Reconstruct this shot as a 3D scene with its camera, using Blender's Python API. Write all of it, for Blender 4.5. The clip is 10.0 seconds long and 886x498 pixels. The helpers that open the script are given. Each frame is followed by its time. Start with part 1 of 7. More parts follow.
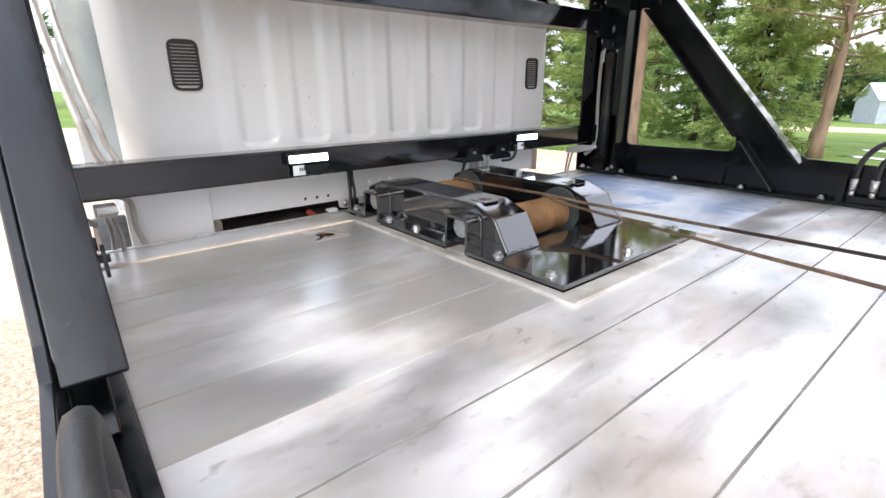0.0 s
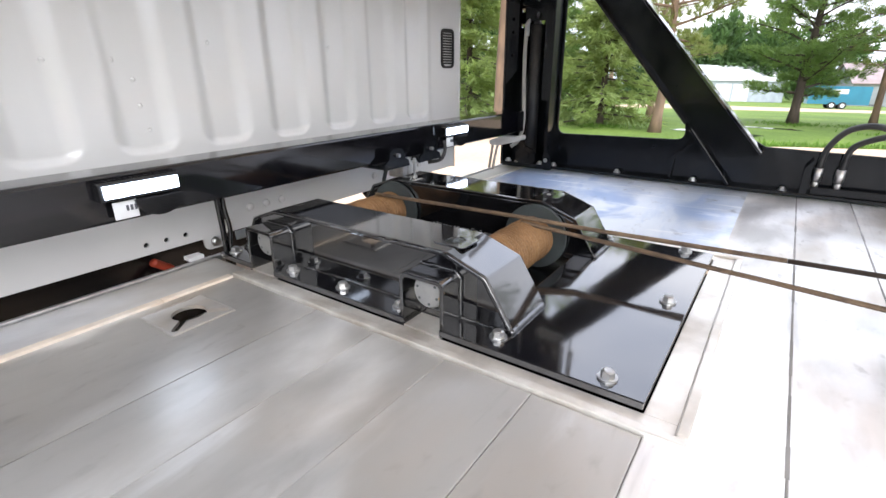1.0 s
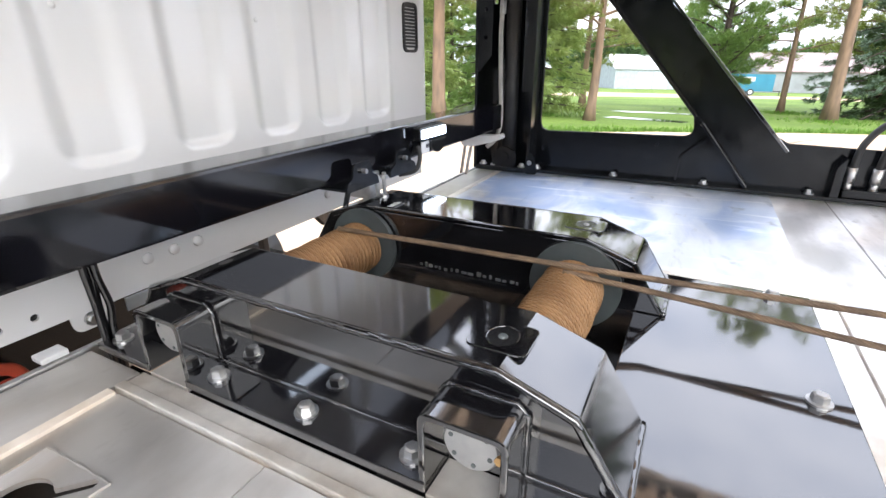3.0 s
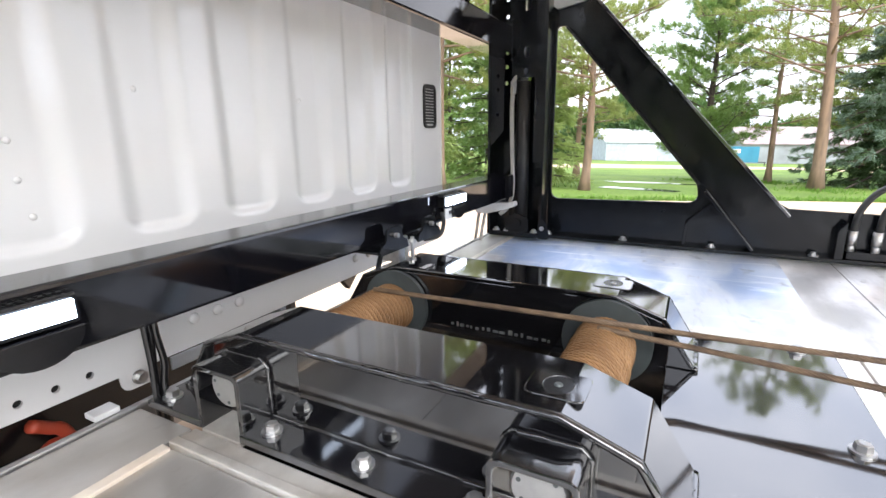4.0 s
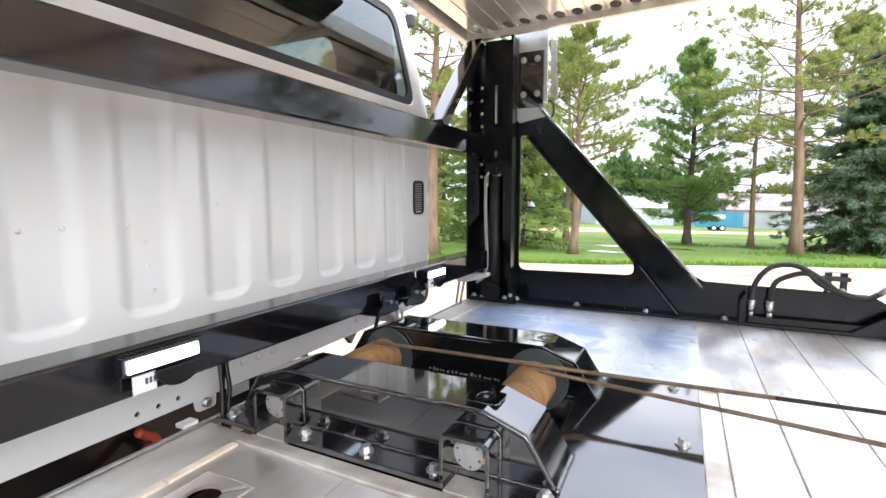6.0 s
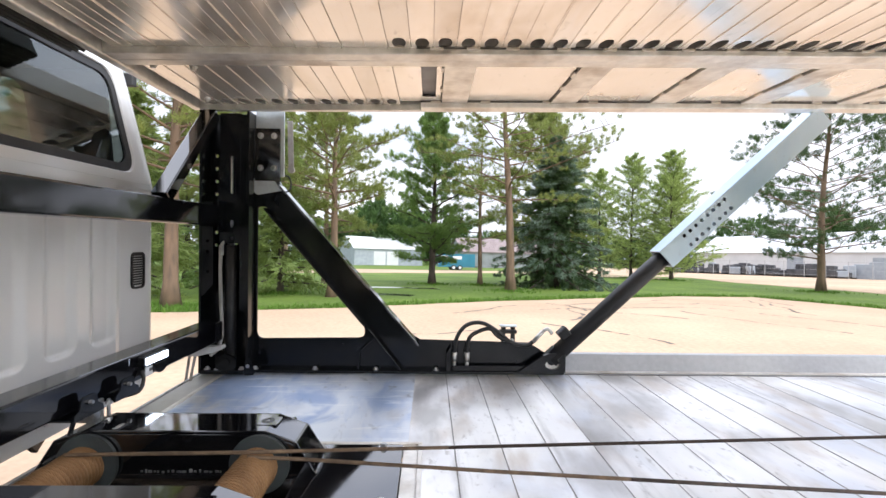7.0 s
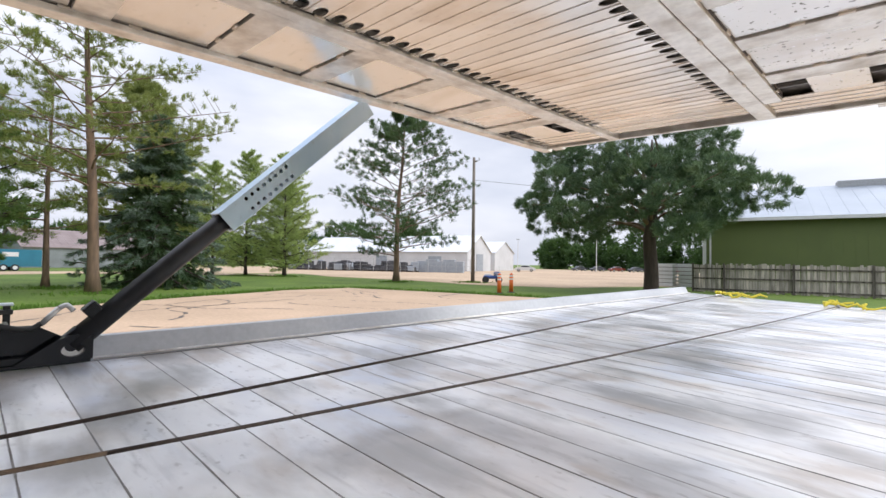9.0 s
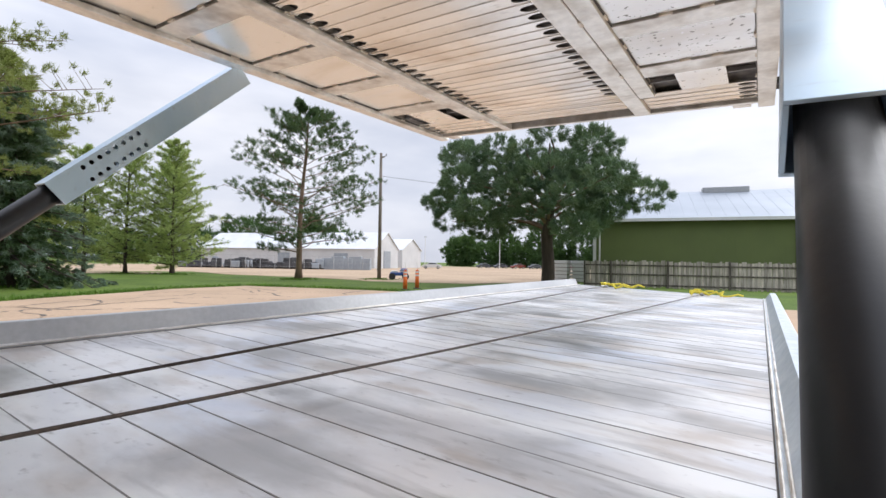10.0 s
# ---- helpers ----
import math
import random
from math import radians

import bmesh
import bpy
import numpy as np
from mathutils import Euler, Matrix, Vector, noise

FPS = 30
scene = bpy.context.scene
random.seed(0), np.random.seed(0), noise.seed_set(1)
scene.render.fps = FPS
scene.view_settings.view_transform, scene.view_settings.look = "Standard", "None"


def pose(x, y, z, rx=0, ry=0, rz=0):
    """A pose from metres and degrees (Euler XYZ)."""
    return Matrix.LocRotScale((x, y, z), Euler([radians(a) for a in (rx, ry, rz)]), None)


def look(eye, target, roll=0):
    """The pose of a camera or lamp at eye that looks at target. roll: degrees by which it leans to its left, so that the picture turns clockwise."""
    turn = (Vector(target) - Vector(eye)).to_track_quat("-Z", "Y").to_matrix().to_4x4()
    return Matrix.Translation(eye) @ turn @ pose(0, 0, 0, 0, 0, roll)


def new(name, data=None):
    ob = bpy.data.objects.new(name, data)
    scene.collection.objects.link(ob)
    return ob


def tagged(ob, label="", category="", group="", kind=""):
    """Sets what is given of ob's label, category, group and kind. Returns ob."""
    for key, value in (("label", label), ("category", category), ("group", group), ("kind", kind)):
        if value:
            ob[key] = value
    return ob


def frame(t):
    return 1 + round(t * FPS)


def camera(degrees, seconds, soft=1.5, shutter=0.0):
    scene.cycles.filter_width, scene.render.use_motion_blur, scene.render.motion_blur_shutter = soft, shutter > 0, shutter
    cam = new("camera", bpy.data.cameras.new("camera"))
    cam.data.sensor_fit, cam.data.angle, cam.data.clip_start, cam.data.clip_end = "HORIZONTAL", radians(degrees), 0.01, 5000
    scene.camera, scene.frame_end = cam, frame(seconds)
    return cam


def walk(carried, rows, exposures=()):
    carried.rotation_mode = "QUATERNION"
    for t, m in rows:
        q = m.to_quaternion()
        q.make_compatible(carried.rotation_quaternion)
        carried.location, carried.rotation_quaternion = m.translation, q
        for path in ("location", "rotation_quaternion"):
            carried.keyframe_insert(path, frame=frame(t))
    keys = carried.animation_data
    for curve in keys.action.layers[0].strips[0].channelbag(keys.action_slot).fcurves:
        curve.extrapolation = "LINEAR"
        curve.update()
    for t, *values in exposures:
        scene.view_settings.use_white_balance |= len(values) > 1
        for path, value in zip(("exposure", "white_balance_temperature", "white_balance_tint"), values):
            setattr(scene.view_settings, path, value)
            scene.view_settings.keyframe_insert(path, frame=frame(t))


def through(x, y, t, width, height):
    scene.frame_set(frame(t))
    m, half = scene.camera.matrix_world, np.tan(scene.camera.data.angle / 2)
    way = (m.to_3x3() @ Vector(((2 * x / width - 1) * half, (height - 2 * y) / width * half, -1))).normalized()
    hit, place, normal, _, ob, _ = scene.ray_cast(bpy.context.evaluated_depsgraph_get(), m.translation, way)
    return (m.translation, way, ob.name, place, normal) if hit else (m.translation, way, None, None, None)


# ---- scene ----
cam = camera(85.8, 10.0)
PATH = [
    (0, (-1.1435, -1.4213, 0.4257), (0.0618, 0.0448, -0.2050), -0.38),
    (0.5, (-1.0512, -1.1711, 0.4333), (0.4009, 0.0782, -0.1414), -0.22),
    (0.8, (-0.9616, -1.0279, 0.4299), (0.4518, 0.0563, -0.2308), -0.19),
    (1, (-0.8891, -0.9226, 0.4214), (0.6417, 0.1568, -0.2799), -0.33),
    (1.5, (-0.7070, -0.7252, 0.4049), (0.9057, 0.2127, -0.3172), -0.32),
    (2, (-0.6372, -0.6371, 0.4085), (0.9689, 0.2465, -0.3915), -0.17),
    (2.2, (-0.6343, -0.6294, 0.4108), (0.9873, 0.2520, -0.3579), -0.19),
    (3.3, (-0.6262, -0.6156, 0.4070), (1.0397, 0.2370, -0.3005), -0.51),
    (3.5, (-0.6356, -0.6105, 0.4084), (1.0708, 0.2608, -0.1644), -0.62),
    (4, (-0.7000, -0.5819, 0.4079), (1.0262, 0.3125, -0.0587), -0.67),
    (4.5, (-0.7795, -0.5383, 0.3954), (0.8808, 0.4606, -0.1000), -0.43),
    (4.8, (-0.8196, -0.5221, 0.3939), (0.7253, 0.4789, -0.0764), -0.52),
    (5, (-0.8503, -0.5346, 0.3882), (0.7629, 0.5322, -0.1221), -0.53),
    (5.2, (-0.9080, -0.5797, 0.3988), (0.7034, 0.4910, -0.1079), -0.48),
    (6.3, (-1.032, -0.831, 0.537), (0.823, -0.089, 0.442), -0.2),
    (6.5, (-1.057, -0.849, 0.557), (0.848, -0.243, 0.491), -0.0),
    (7, (-1.119, -0.913, 0.642), (0.88, -0.969, 0.603), 0.9),
    (7.5, (-1.131, -1.006, 0.666), (0.768, -1.634, 0.636), 1.5),
    (8, (-1.143, -1.1, 0.63), (0.573, -2.128, 0.611), 1.9),
    (8.5, (-1.107, -1.159, 0.543), (0.409, -2.463, 0.536), 2.2),
    (9, (-1.08, -1.204, 0.485), (0.327, -2.625, 0.485), 2.3),
    (9.5, (-1.054, -1.289, 0.42), (0.234, -2.819, 0.418), 2.5),
    (10, (-1.084, -1.362, 0.422), (0.025, -3.026, 0.428), 2.6),
]
# the carrier leans a little on the sloping lot: deck coordinates are turned into world ones by LEAN
LEAN = pose(0, 0, 0, -0.29, -2.12, 0)
GROUND = -1.12
walk(cam, [(t, LEAN @ look(eye, target, roll)) for t, eye, target, roll in PATH],
     exposures=[(0, 1.60), (0.5, 1.57), (1, 1.66), (2, 1.98), (3.5, 1.98), (5, 1.94), (6.5, 1.56), (7, 1.08), (7.5, 0.75), (8.5, 0.56), (10, 0.38)])

# ---- world and sun: a bright overcast day ----
world = bpy.data.worlds.new("overcast_sky")
scene.world = world
world.use_nodes = True
wn, wl = world.node_tree.nodes, world.node_tree.links
wn.clear()
w_out = wn.new("ShaderNodeOutputWorld")
w_bg = wn.new("ShaderNodeBackground")
w_sky = wn.new("ShaderNodeTexSky")
w_sky.sky_type, w_sky.sun_disc = "NISHITA", False
w_sky.sun_elevation, w_sky.sun_rotation = radians(40), radians(226)
w_sky.air_density, w_sky.dust_density, w_sky.ozone_density = 1.0, 3.0, 1.0
w_hs = wn.new("ShaderNodeHueSaturation")
w_hs.inputs["Saturation"].default_value = 0.16
w_co = wn.new("ShaderNodeTexCoord")
w_no = wn.new("ShaderNodeTexNoise")
w_no.inputs["Scale"].default_value, w_no.inputs["Detail"].default_value = 2.2, 5.0
w_map = wn.new("ShaderNodeMapping")
w_map.inputs["Scale"].default_value = (1, 1, 3.0)
w_ra = wn.new("ShaderNodeValToRGB")
w_ra.color_ramp.elements[0].position, w_ra.color_ramp.elements[1].position = 0.3, 0.7
w_ra.color_ramp.elements[0].color = (0.55, 0.60, 0.69, 1)
w_ra.color_ramp.elements[1].color = (1.0, 1.0, 1.0, 1)
w_flat = wn.new("ShaderNodeMix")
w_flat.data_type = "RGBA"
w_flat.inputs["Factor"].default_value = 0.68
w_flat.inputs["B"].default_value = (6.9, 7.0, 7.7, 1)
w_mix = wn.new("ShaderNodeMix")
w_mix.data_type, w_mix.blend_type = "RGBA", "MULTIPLY"
w_mix.inputs["Factor"].default_value = 1.0
w_sep = wn.new("ShaderNodeSeparateXYZ")
w_up = wn.new("ShaderNodeMapRange")
w_up.inputs["From Min"].default_value, w_up.inputs["From Max"].default_value = 0.28, 0.85
w_up.inputs["To Min"].default_value, w_up.inputs["To Max"].default_value = 1.0, 2.0
w_zen = wn.new("ShaderNodeVectorMath")
w_zen.operation = "SCALE"
wl.new(w_co.outputs["Generated"], w_sep.inputs["Vector"])
wl.new(w_sep.outputs["Z"], w_up.inputs["Value"])
wl.new(w_up.outputs[0], w_zen.inputs["Scale"])
wl.new(w_co.outputs["Generated"], w_map.inputs["Vector"])
wl.new(w_map.outputs["Vector"], w_no.inputs["Vector"])
wl.new(w_no.outputs["Fac"], w_ra.inputs["Fac"])
wl.new(w_sky.outputs["Color"], w_hs.inputs["Color"])
wl.new(w_hs.outputs["Color"], w_flat.inputs["A"])
wl.new(w_flat.outputs["Result"], w_mix.inputs["A"])
wl.new(w_ra.outputs["Color"], w_mix.inputs["B"])
wl.new(w_mix.outputs["Result"], w_zen.inputs[0])
wl.new(w_zen.outputs[0], w_bg.inputs["Color"])
w_bg.inputs["Strength"].default_value = 0.128
wl.new(w_bg.outputs["Background"], w_out.inputs["Surface"])

sun_data = bpy.data.lights.new("sun", "SUN")
sun_data.energy, sun_data.angle, sun_data.color = 1.0, radians(60), (1.0, 0.98, 0.95)
sun = new("sun", sun_data)
sun.matrix_basis = look((-20, -19, 23), (0, 0, 0))


# ---- materials ----
def mat(name, col, rough=0.5, metal=0.0, col2=None, scale=8.0, stretch=(1, 1, 1), bump=0.0, bump_scale=60.0, rough2=None,
        coat=0.0, island=0.0, spec=None, mid=(0.35, 0.65), obrand=0.0, fine=None, detail=6.0):
    """Principled material: two colours and two roughnesses mixed by a noise, a fine bump, optional variation per piece."""
    m = bpy.data.materials.new(name)
    m.use_nodes = True
    nt = m.node_tree
    n, l = nt.nodes, nt.links
    p = n["Principled BSDF"]
    p.inputs["Metallic"].default_value = metal
    p.inputs["Roughness"].default_value = rough
    p.inputs["Coat Weight"].default_value = coat
    p.inputs["Coat Roughness"].default_value = 0.06
    if spec is not None:
        p.inputs["Specular IOR Level"].default_value = spec
    co = n.new("ShaderNodeTexCoord")
    mp = n.new("ShaderNodeMapping")
    mp.inputs["Scale"].default_value = stretch
    vec = co.outputs["Object"]
    if obrand:
        oi = n.new("ShaderNodeObjectInfo")
        ad = n.new("ShaderNodeVectorMath")
        ad.operation = "ADD"
        mu = n.new("ShaderNodeMath")
        mu.operation = "MULTIPLY"
        mu.inputs[1].default_value = 37.0
        l.new(oi.outputs["Random"], mu.inputs[0])
        l.new(vec, ad.inputs[0])
        l.new(mu.outputs[0], ad.inputs[1])
        vec = ad.outputs[0]
    l.new(vec, mp.inputs["Vector"])
    no = n.new("ShaderNodeTexNoise")
    no.inputs["Scale"].default_value, no.inputs["Detail"].default_value = scale, detail
    l.new(mp.outputs["Vector"], no.inputs["Vector"])
    ra = n.new("ShaderNodeMapRange")
    ra.inputs["From Min"].default_value, ra.inputs["From Max"].default_value = mid
    l.new(no.outputs["Fac"], ra.inputs["Value"])
    mx = n.new("ShaderNodeMix")
    mx.data_type = "RGBA"
    mx.inputs["A"].default_value = (*col, 1)
    mx.inputs["B"].default_value = (*(col2 or [c * 0.8 for c in col]), 1)
    l.new(ra.outputs[0], mx.inputs["Factor"])
    out = mx.outputs["Result"]
    if fine:
        nf = n.new("ShaderNodeTexNoise")
        nf.inputs["Scale"].default_value, nf.inputs["Detail"].default_value = fine[0], 3.0
        l.new(vec, nf.inputs["Vector"])
        rf = n.new("ShaderNodeMapRange")
        rf.inputs["From Min"].default_value, rf.inputs["From Max"].default_value = 0.3, 0.7
        rf.inputs["To Min"].default_value, rf.inputs["To Max"].default_value = 1 - fine[1], 1 + fine[1]
        l.new(nf.outputs["Fac"], rf.inputs["Value"])
        sc = n.new("ShaderNodeVectorMath")
        sc.operation = "SCALE"
        l.new(out, sc.inputs[0])
        l.new(rf.outputs[0], sc.inputs["Scale"])
        out = sc.outputs[0]
    if island or obrand:
        if obrand:
            rnd = oi.outputs["Random"]
        else:
            rnd = n.new("ShaderNodeNewGeometry").outputs["Random Per Island"]
        rr = n.new("ShaderNodeMapRange")
        amount = island or obrand
        rr.inputs["To Min"].default_value, rr.inputs["To Max"].default_value = 1 - amount, 1 + amount
        l.new(rnd, rr.inputs["Value"])
        s2 = n.new("ShaderNodeVectorMath")
        s2.operation = "SCALE"
        l.new(out, s2.inputs[0])
        l.new(rr.outputs[0], s2.inputs["Scale"])
        out = s2.outputs[0]
    l.new(out, p.inputs["Base Color"])
    if rough2 is not None:
        n2 = n.new("ShaderNodeTexNoise")
        n2.inputs["Scale"].default_value, n2.inputs["Detail"].default_value = scale * 1.7, 4.0
        l.new(mp.outputs["Vector"], n2.inputs["Vector"])
        r2 = n.new("ShaderNodeMapRange")
        r2.inputs["From Min"].default_value, r2.inputs["From Max"].default_value = 0.35, 0.65
        r2.inputs["To Min"].default_value, r2.inputs["To Max"].default_value = rough, rough2
        l.new(n2.outputs["Fac"], r2.inputs["Value"])
        l.new(r2.outputs[0], p.inputs["Roughness"])
    if bump:
        nb = n.new("ShaderNodeTexNoise")
        nb.inputs["Scale"].default_value, nb.inputs["Detail"].default_value = bump_scale, 4.0
        l.new(mp.outputs["Vector"], nb.inputs["Vector"])
        bp = n.new("ShaderNodeBump")
        bp.inputs["Strength"].default_value, bp.inputs["Distance"].default_value = bump, 0.01
        l.new(nb.outputs["Fac"], bp.inputs["Height"])
        l.new(bp.outputs["Normal"], p.inputs["Normal"])
    return m


def leaf_mat(name, col, col2, through=0.25):
    m = mat(name, col, 0.55, col2=col2, scale=0.7, island=0.35, spec=0.25)
    n, l = m.node_tree.nodes, m.node_tree.links
    p, out = n["Principled BSDF"], n["Material Output"]
    tr = n.new("ShaderNodeBsdfTranslucent")
    tr.inputs["Color"].default_value = (col2[0] * 1.5, col2[1] * 1.5, col2[2], 1)
    ms = n.new("ShaderNodeMixShader")
    ms.inputs[0].default_value = through
    l.new(p.outputs[0], ms.inputs[1])
    l.new(tr.outputs[0], ms.inputs[2])
    l.new(ms.outputs[0], out.inputs["Surface"])
    return m


def glow(name, col, strength):
    m = bpy.data.materials.new(name)
    m.use_nodes = True
    p = m.node_tree.nodes["Principled BSDF"]
    p.inputs["Base Color"].default_value = (*col, 1)
    p.inputs["Emission Color"].default_value = (*col, 1)
    p.inputs["Emission Strength"].default_value = strength
    return m


def glass_mat(name, tint, rough=0.02):
    m = bpy.data.materials.new(name)
    m.use_nodes = True
    p = m.node_tree.nodes["Principled BSDF"]
    p.inputs["Base Color"].default_value = (*tint, 1)
    p.inputs["Roughness"].default_value = rough
    p.inputs["Transmission Weight"].default_value = 1.0
    p.inputs["IOR"].default_value = 1.75
    return m


def deck_mat(name, col, smudge, dirt, rough, obrand, metal=0.85, much=(0.52, 0.78), speck=0.0, strokes=None, worn=0.0):
    """Bare aluminium that has been walked and driven on: grey smudges, brownish dirt, long scuffs, uneven gloss."""
    m = bpy.data.materials.new(name)
    m.use_nodes = True
    n, l = m.node_tree.nodes, m.node_tree.links
    p = n["Principled BSDF"]
    p.inputs["Metallic"].default_value = metal
    pos = n.new("ShaderNodeNewGeometry").outputs["Position"]
    if worn:
        # each plank carries its own stretch of the wear
        shift = n.new("ShaderNodeVectorMath")
        shift.operation = "MULTIPLY_ADD"
        l.new(n.new("ShaderNodeObjectInfo").outputs["Random"], shift.inputs[0])
        shift.inputs[1].default_value = (0.10, 0.16, 0.0)
        l.new(pos, shift.inputs[2])
        pos = shift.outputs[0]

    def layer(scale, stretch, lo, hi, detail=6.0, to=(0.0, 1.0), dist=0.0):
        mp = n.new("ShaderNodeMapping")
        mp.inputs["Scale"].default_value = stretch
        l.new(pos, mp.inputs["Vector"])
        no = n.new("ShaderNodeTexNoise")
        no.inputs["Scale"].default_value, no.inputs["Detail"].default_value = scale, detail
        no.inputs["Distortion"].default_value = dist
        l.new(mp.outputs["Vector"], no.inputs["Vector"])
        r = n.new("ShaderNodeMapRange")
        r.interpolation_type = "SMOOTHSTEP"
        r.inputs["From Min"].default_value, r.inputs["From Max"].default_value = lo, hi
        r.inputs["To Min"].default_value, r.inputs["To Max"].default_value = to
        l.new(no.outputs["Fac"], r.inputs["Value"])
        return r.outputs[0]

    def blend(a, b, f):
        x = n.new("ShaderNodeMix")
        x.data_type = "RGBA"
        l.new(f, x.inputs["Factor"])
        for key, v in (("A", a), ("B", b)):
            if isinstance(v, tuple):
                x.inputs[key].default_value = (*v, 1)
            else:
                l.new(v, x.inputs[key])
        return x.outputs["Result"]

    def scaled(a, k):
        x = n.new("ShaderNodeMath")
        x.operation = "MULTIPLY"
        l.new(a, x.inputs[0])
        x.inputs[1].default_value = k
        return x.outputs[0]

    c = blend(col, smudge, layer(1.9, (0.8, 1.7, 1), 0.42, 0.70, 5.0, dist=0.25))
    c = blend(c, dirt, layer(2.6, (0.8, 1.2, 1), *much, 6.0, (0.0, 0.8), 0.4))
    c = blend(c, (0.86, 0.87, 0.89), layer(3.4, (0.5, 2.6, 1), 0.58, 0.78, 6.0, (0.0, 0.5), 0.5))
    c = blend(c, (0.20, 0.195, 0.19), layer(11.0, (0.25, 2.8, 1), 0.68, 0.86, 4.0, (0.0, 0.5), 0.3))
    c = blend(c, (0.30, 0.285, 0.27), layer(24.0, (0.7, 1.6, 1), 0.60, 0.85, 6.0, (0.0, 0.45), 0.2))
    if worn:
        c = blend(c, (0.58, 0.58, 0.595), layer(1.5, (0.6, 1.7, 1), 0.44, 0.70, 4.0, (0.0, worn * 1.1), 0.2))
        c = blend(c, (0.50, 0.43, 0.36), layer(1.15, (0.8, 1.5, 1), 0.50, 0.76, 4.0, (0.0, worn * 0.8), 0.2))
        # scattered scuffs and heel marks
        c = blend(c, (0.34, 0.325, 0.31), layer(8.5, (0.6, 1.7, 1), 0.57, 0.74, 7.0, (0.0, worn * 1.1), 0.4))
        c = blend(c, (0.30, 0.27, 0.24), layer(30.0, (0.8, 1.4, 1), 0.60, 0.76, 4.0, (0.0, worn * 1.2), 0.3))
        # chalky white oxide, and a thin dark film of wet grime that is glossier
        white = layer(2.3, (0.75, 1.5, 1), 0.44, 0.70, 8.0, (0.0, 1.0), 0.15)
        film = layer(2.4, (0.75, 1.25, 1), 0.48, 0.68, 9.0, (0.0, 1.0), 0.15)
        streak = layer(5.5, (0.35, 2.6, 1), 0.55, 0.72, 6.0, (0.0, worn * 1.2), 0.2)
        c = blend(c, (0.96, 0.96, 0.95), scaled(white, 0.7))
        c = blend(c, (0.68, 0.76, 0.92), layer(1.3, (0.8, 1.3, 1), 0.52, 0.66, 4.0, (0.0, worn * 1.2), 0.2))
        c = blend(c, (0.52, 0.43, 0.345), layer(3.6, (0.7, 1.5, 1), 0.49, 0.68, 6.0, (0.0, worn * 1.4), 0.25))
        c = blend(c, (0.40, 0.385, 0.37), scaled(film, worn * 2.0))
        c = blend(c, (0.36, 0.345, 0.33), streak)
        chalk = n.new("ShaderNodeMapRange")
        chalk.inputs["To Min"].default_value, chalk.inputs["To Max"].default_value = metal + 0.12, max(0.0, metal - 0.42)
        l.new(white, chalk.inputs["Value"])
        l.new(chalk.outputs[0], p.inputs["Metallic"])
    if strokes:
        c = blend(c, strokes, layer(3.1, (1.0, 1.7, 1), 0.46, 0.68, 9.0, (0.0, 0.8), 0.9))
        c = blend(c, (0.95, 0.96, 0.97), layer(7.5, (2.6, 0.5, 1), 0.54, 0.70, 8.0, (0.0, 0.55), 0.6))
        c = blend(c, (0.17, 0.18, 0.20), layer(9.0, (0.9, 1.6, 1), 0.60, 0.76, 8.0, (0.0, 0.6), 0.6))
    if speck:
        c = blend(c, (0.92, 0.91, 0.89), layer(38.0, (1, 1, 1), 0.66, 0.72, 2.0, (0.0, speck)))
        c = blend(c, (0.13, 0.11, 0.09), layer(42.0, (1, 1, 1), 0.63, 0.67, 2.5, (0.0, speck)))
    if obrand:
        oi = n.new("ShaderNodeObjectInfo")
        rr = n.new("ShaderNodeMapRange")
        rr.inputs["To Min"].default_value, rr.inputs["To Max"].default_value = 1 - obrand, 1 + obrand
        l.new(oi.outputs["Random"], rr.inputs["Value"])
        sc = n.new("ShaderNodeVectorMath")
        sc.operation = "SCALE"
        l.new(c, sc.inputs[0])
        l.new(rr.outputs[0], sc.inputs["Scale"])
        c = sc.outputs[0]
    l.new(c, p.inputs["Base Color"])
    ro = layer(3.2, (0.9, 2.0, 1), 0.30, 0.70, 4.0, rough, 0.2)
    if worn:
        wet = n.new("ShaderNodeMix")
        l.new(scaled(film, 0.75), wet.inputs[0])
        l.new(ro, wet.inputs[2])
        wet.inputs[3].default_value = rough[0]
        ro = wet.outputs[0]
        p.inputs["Coat Weight"].default_value, p.inputs["Coat Roughness"].default_value = 0.22, 0.13
    l.new(ro, p.inputs["Roughness"])
    bp = n.new("ShaderNodeBump")
    bp.inputs["Strength"].default_value, bp.inputs["Distance"].default_value = 0.06, 0.004
    l.new(layer(9.0, (0.6, 3.0, 1), 0.0, 1.0, 5.0), bp.inputs["Height"])
    l.new(bp.outputs["Normal"], p.inputs["Normal"])
    return m


M_DECK = deck_mat("deck_aluminium", (0.93, 0.915, 0.90), (0.80, 0.80, 0.82), (0.72, 0.63, 0.54), (0.285, 0.48), 0.08, 0.62, (0.52, 0.74), worn=0.42)
# brighter and bluer than the left sheet, with bluish, white and dark strokes
M_BLUEWHITE = deck_mat("blue_white_aluminium", (0.78, 0.82, 0.88), (0.48, 0.56, 0.70), (0.50, 0.48, 0.47), (0.32, 0.55), 0.04, 0.5, (0.54, 0.80), 0.0, (0.30, 0.42, 0.66))
M_SHEET = deck_mat("deck_sheet_aluminium", (0.47, 0.46, 0.44), (0.33, 0.325, 0.315), (0.40, 0.35, 0.29), (0.30, 0.46), 0.03, 0.50, (0.46, 0.68), worn=0.16)
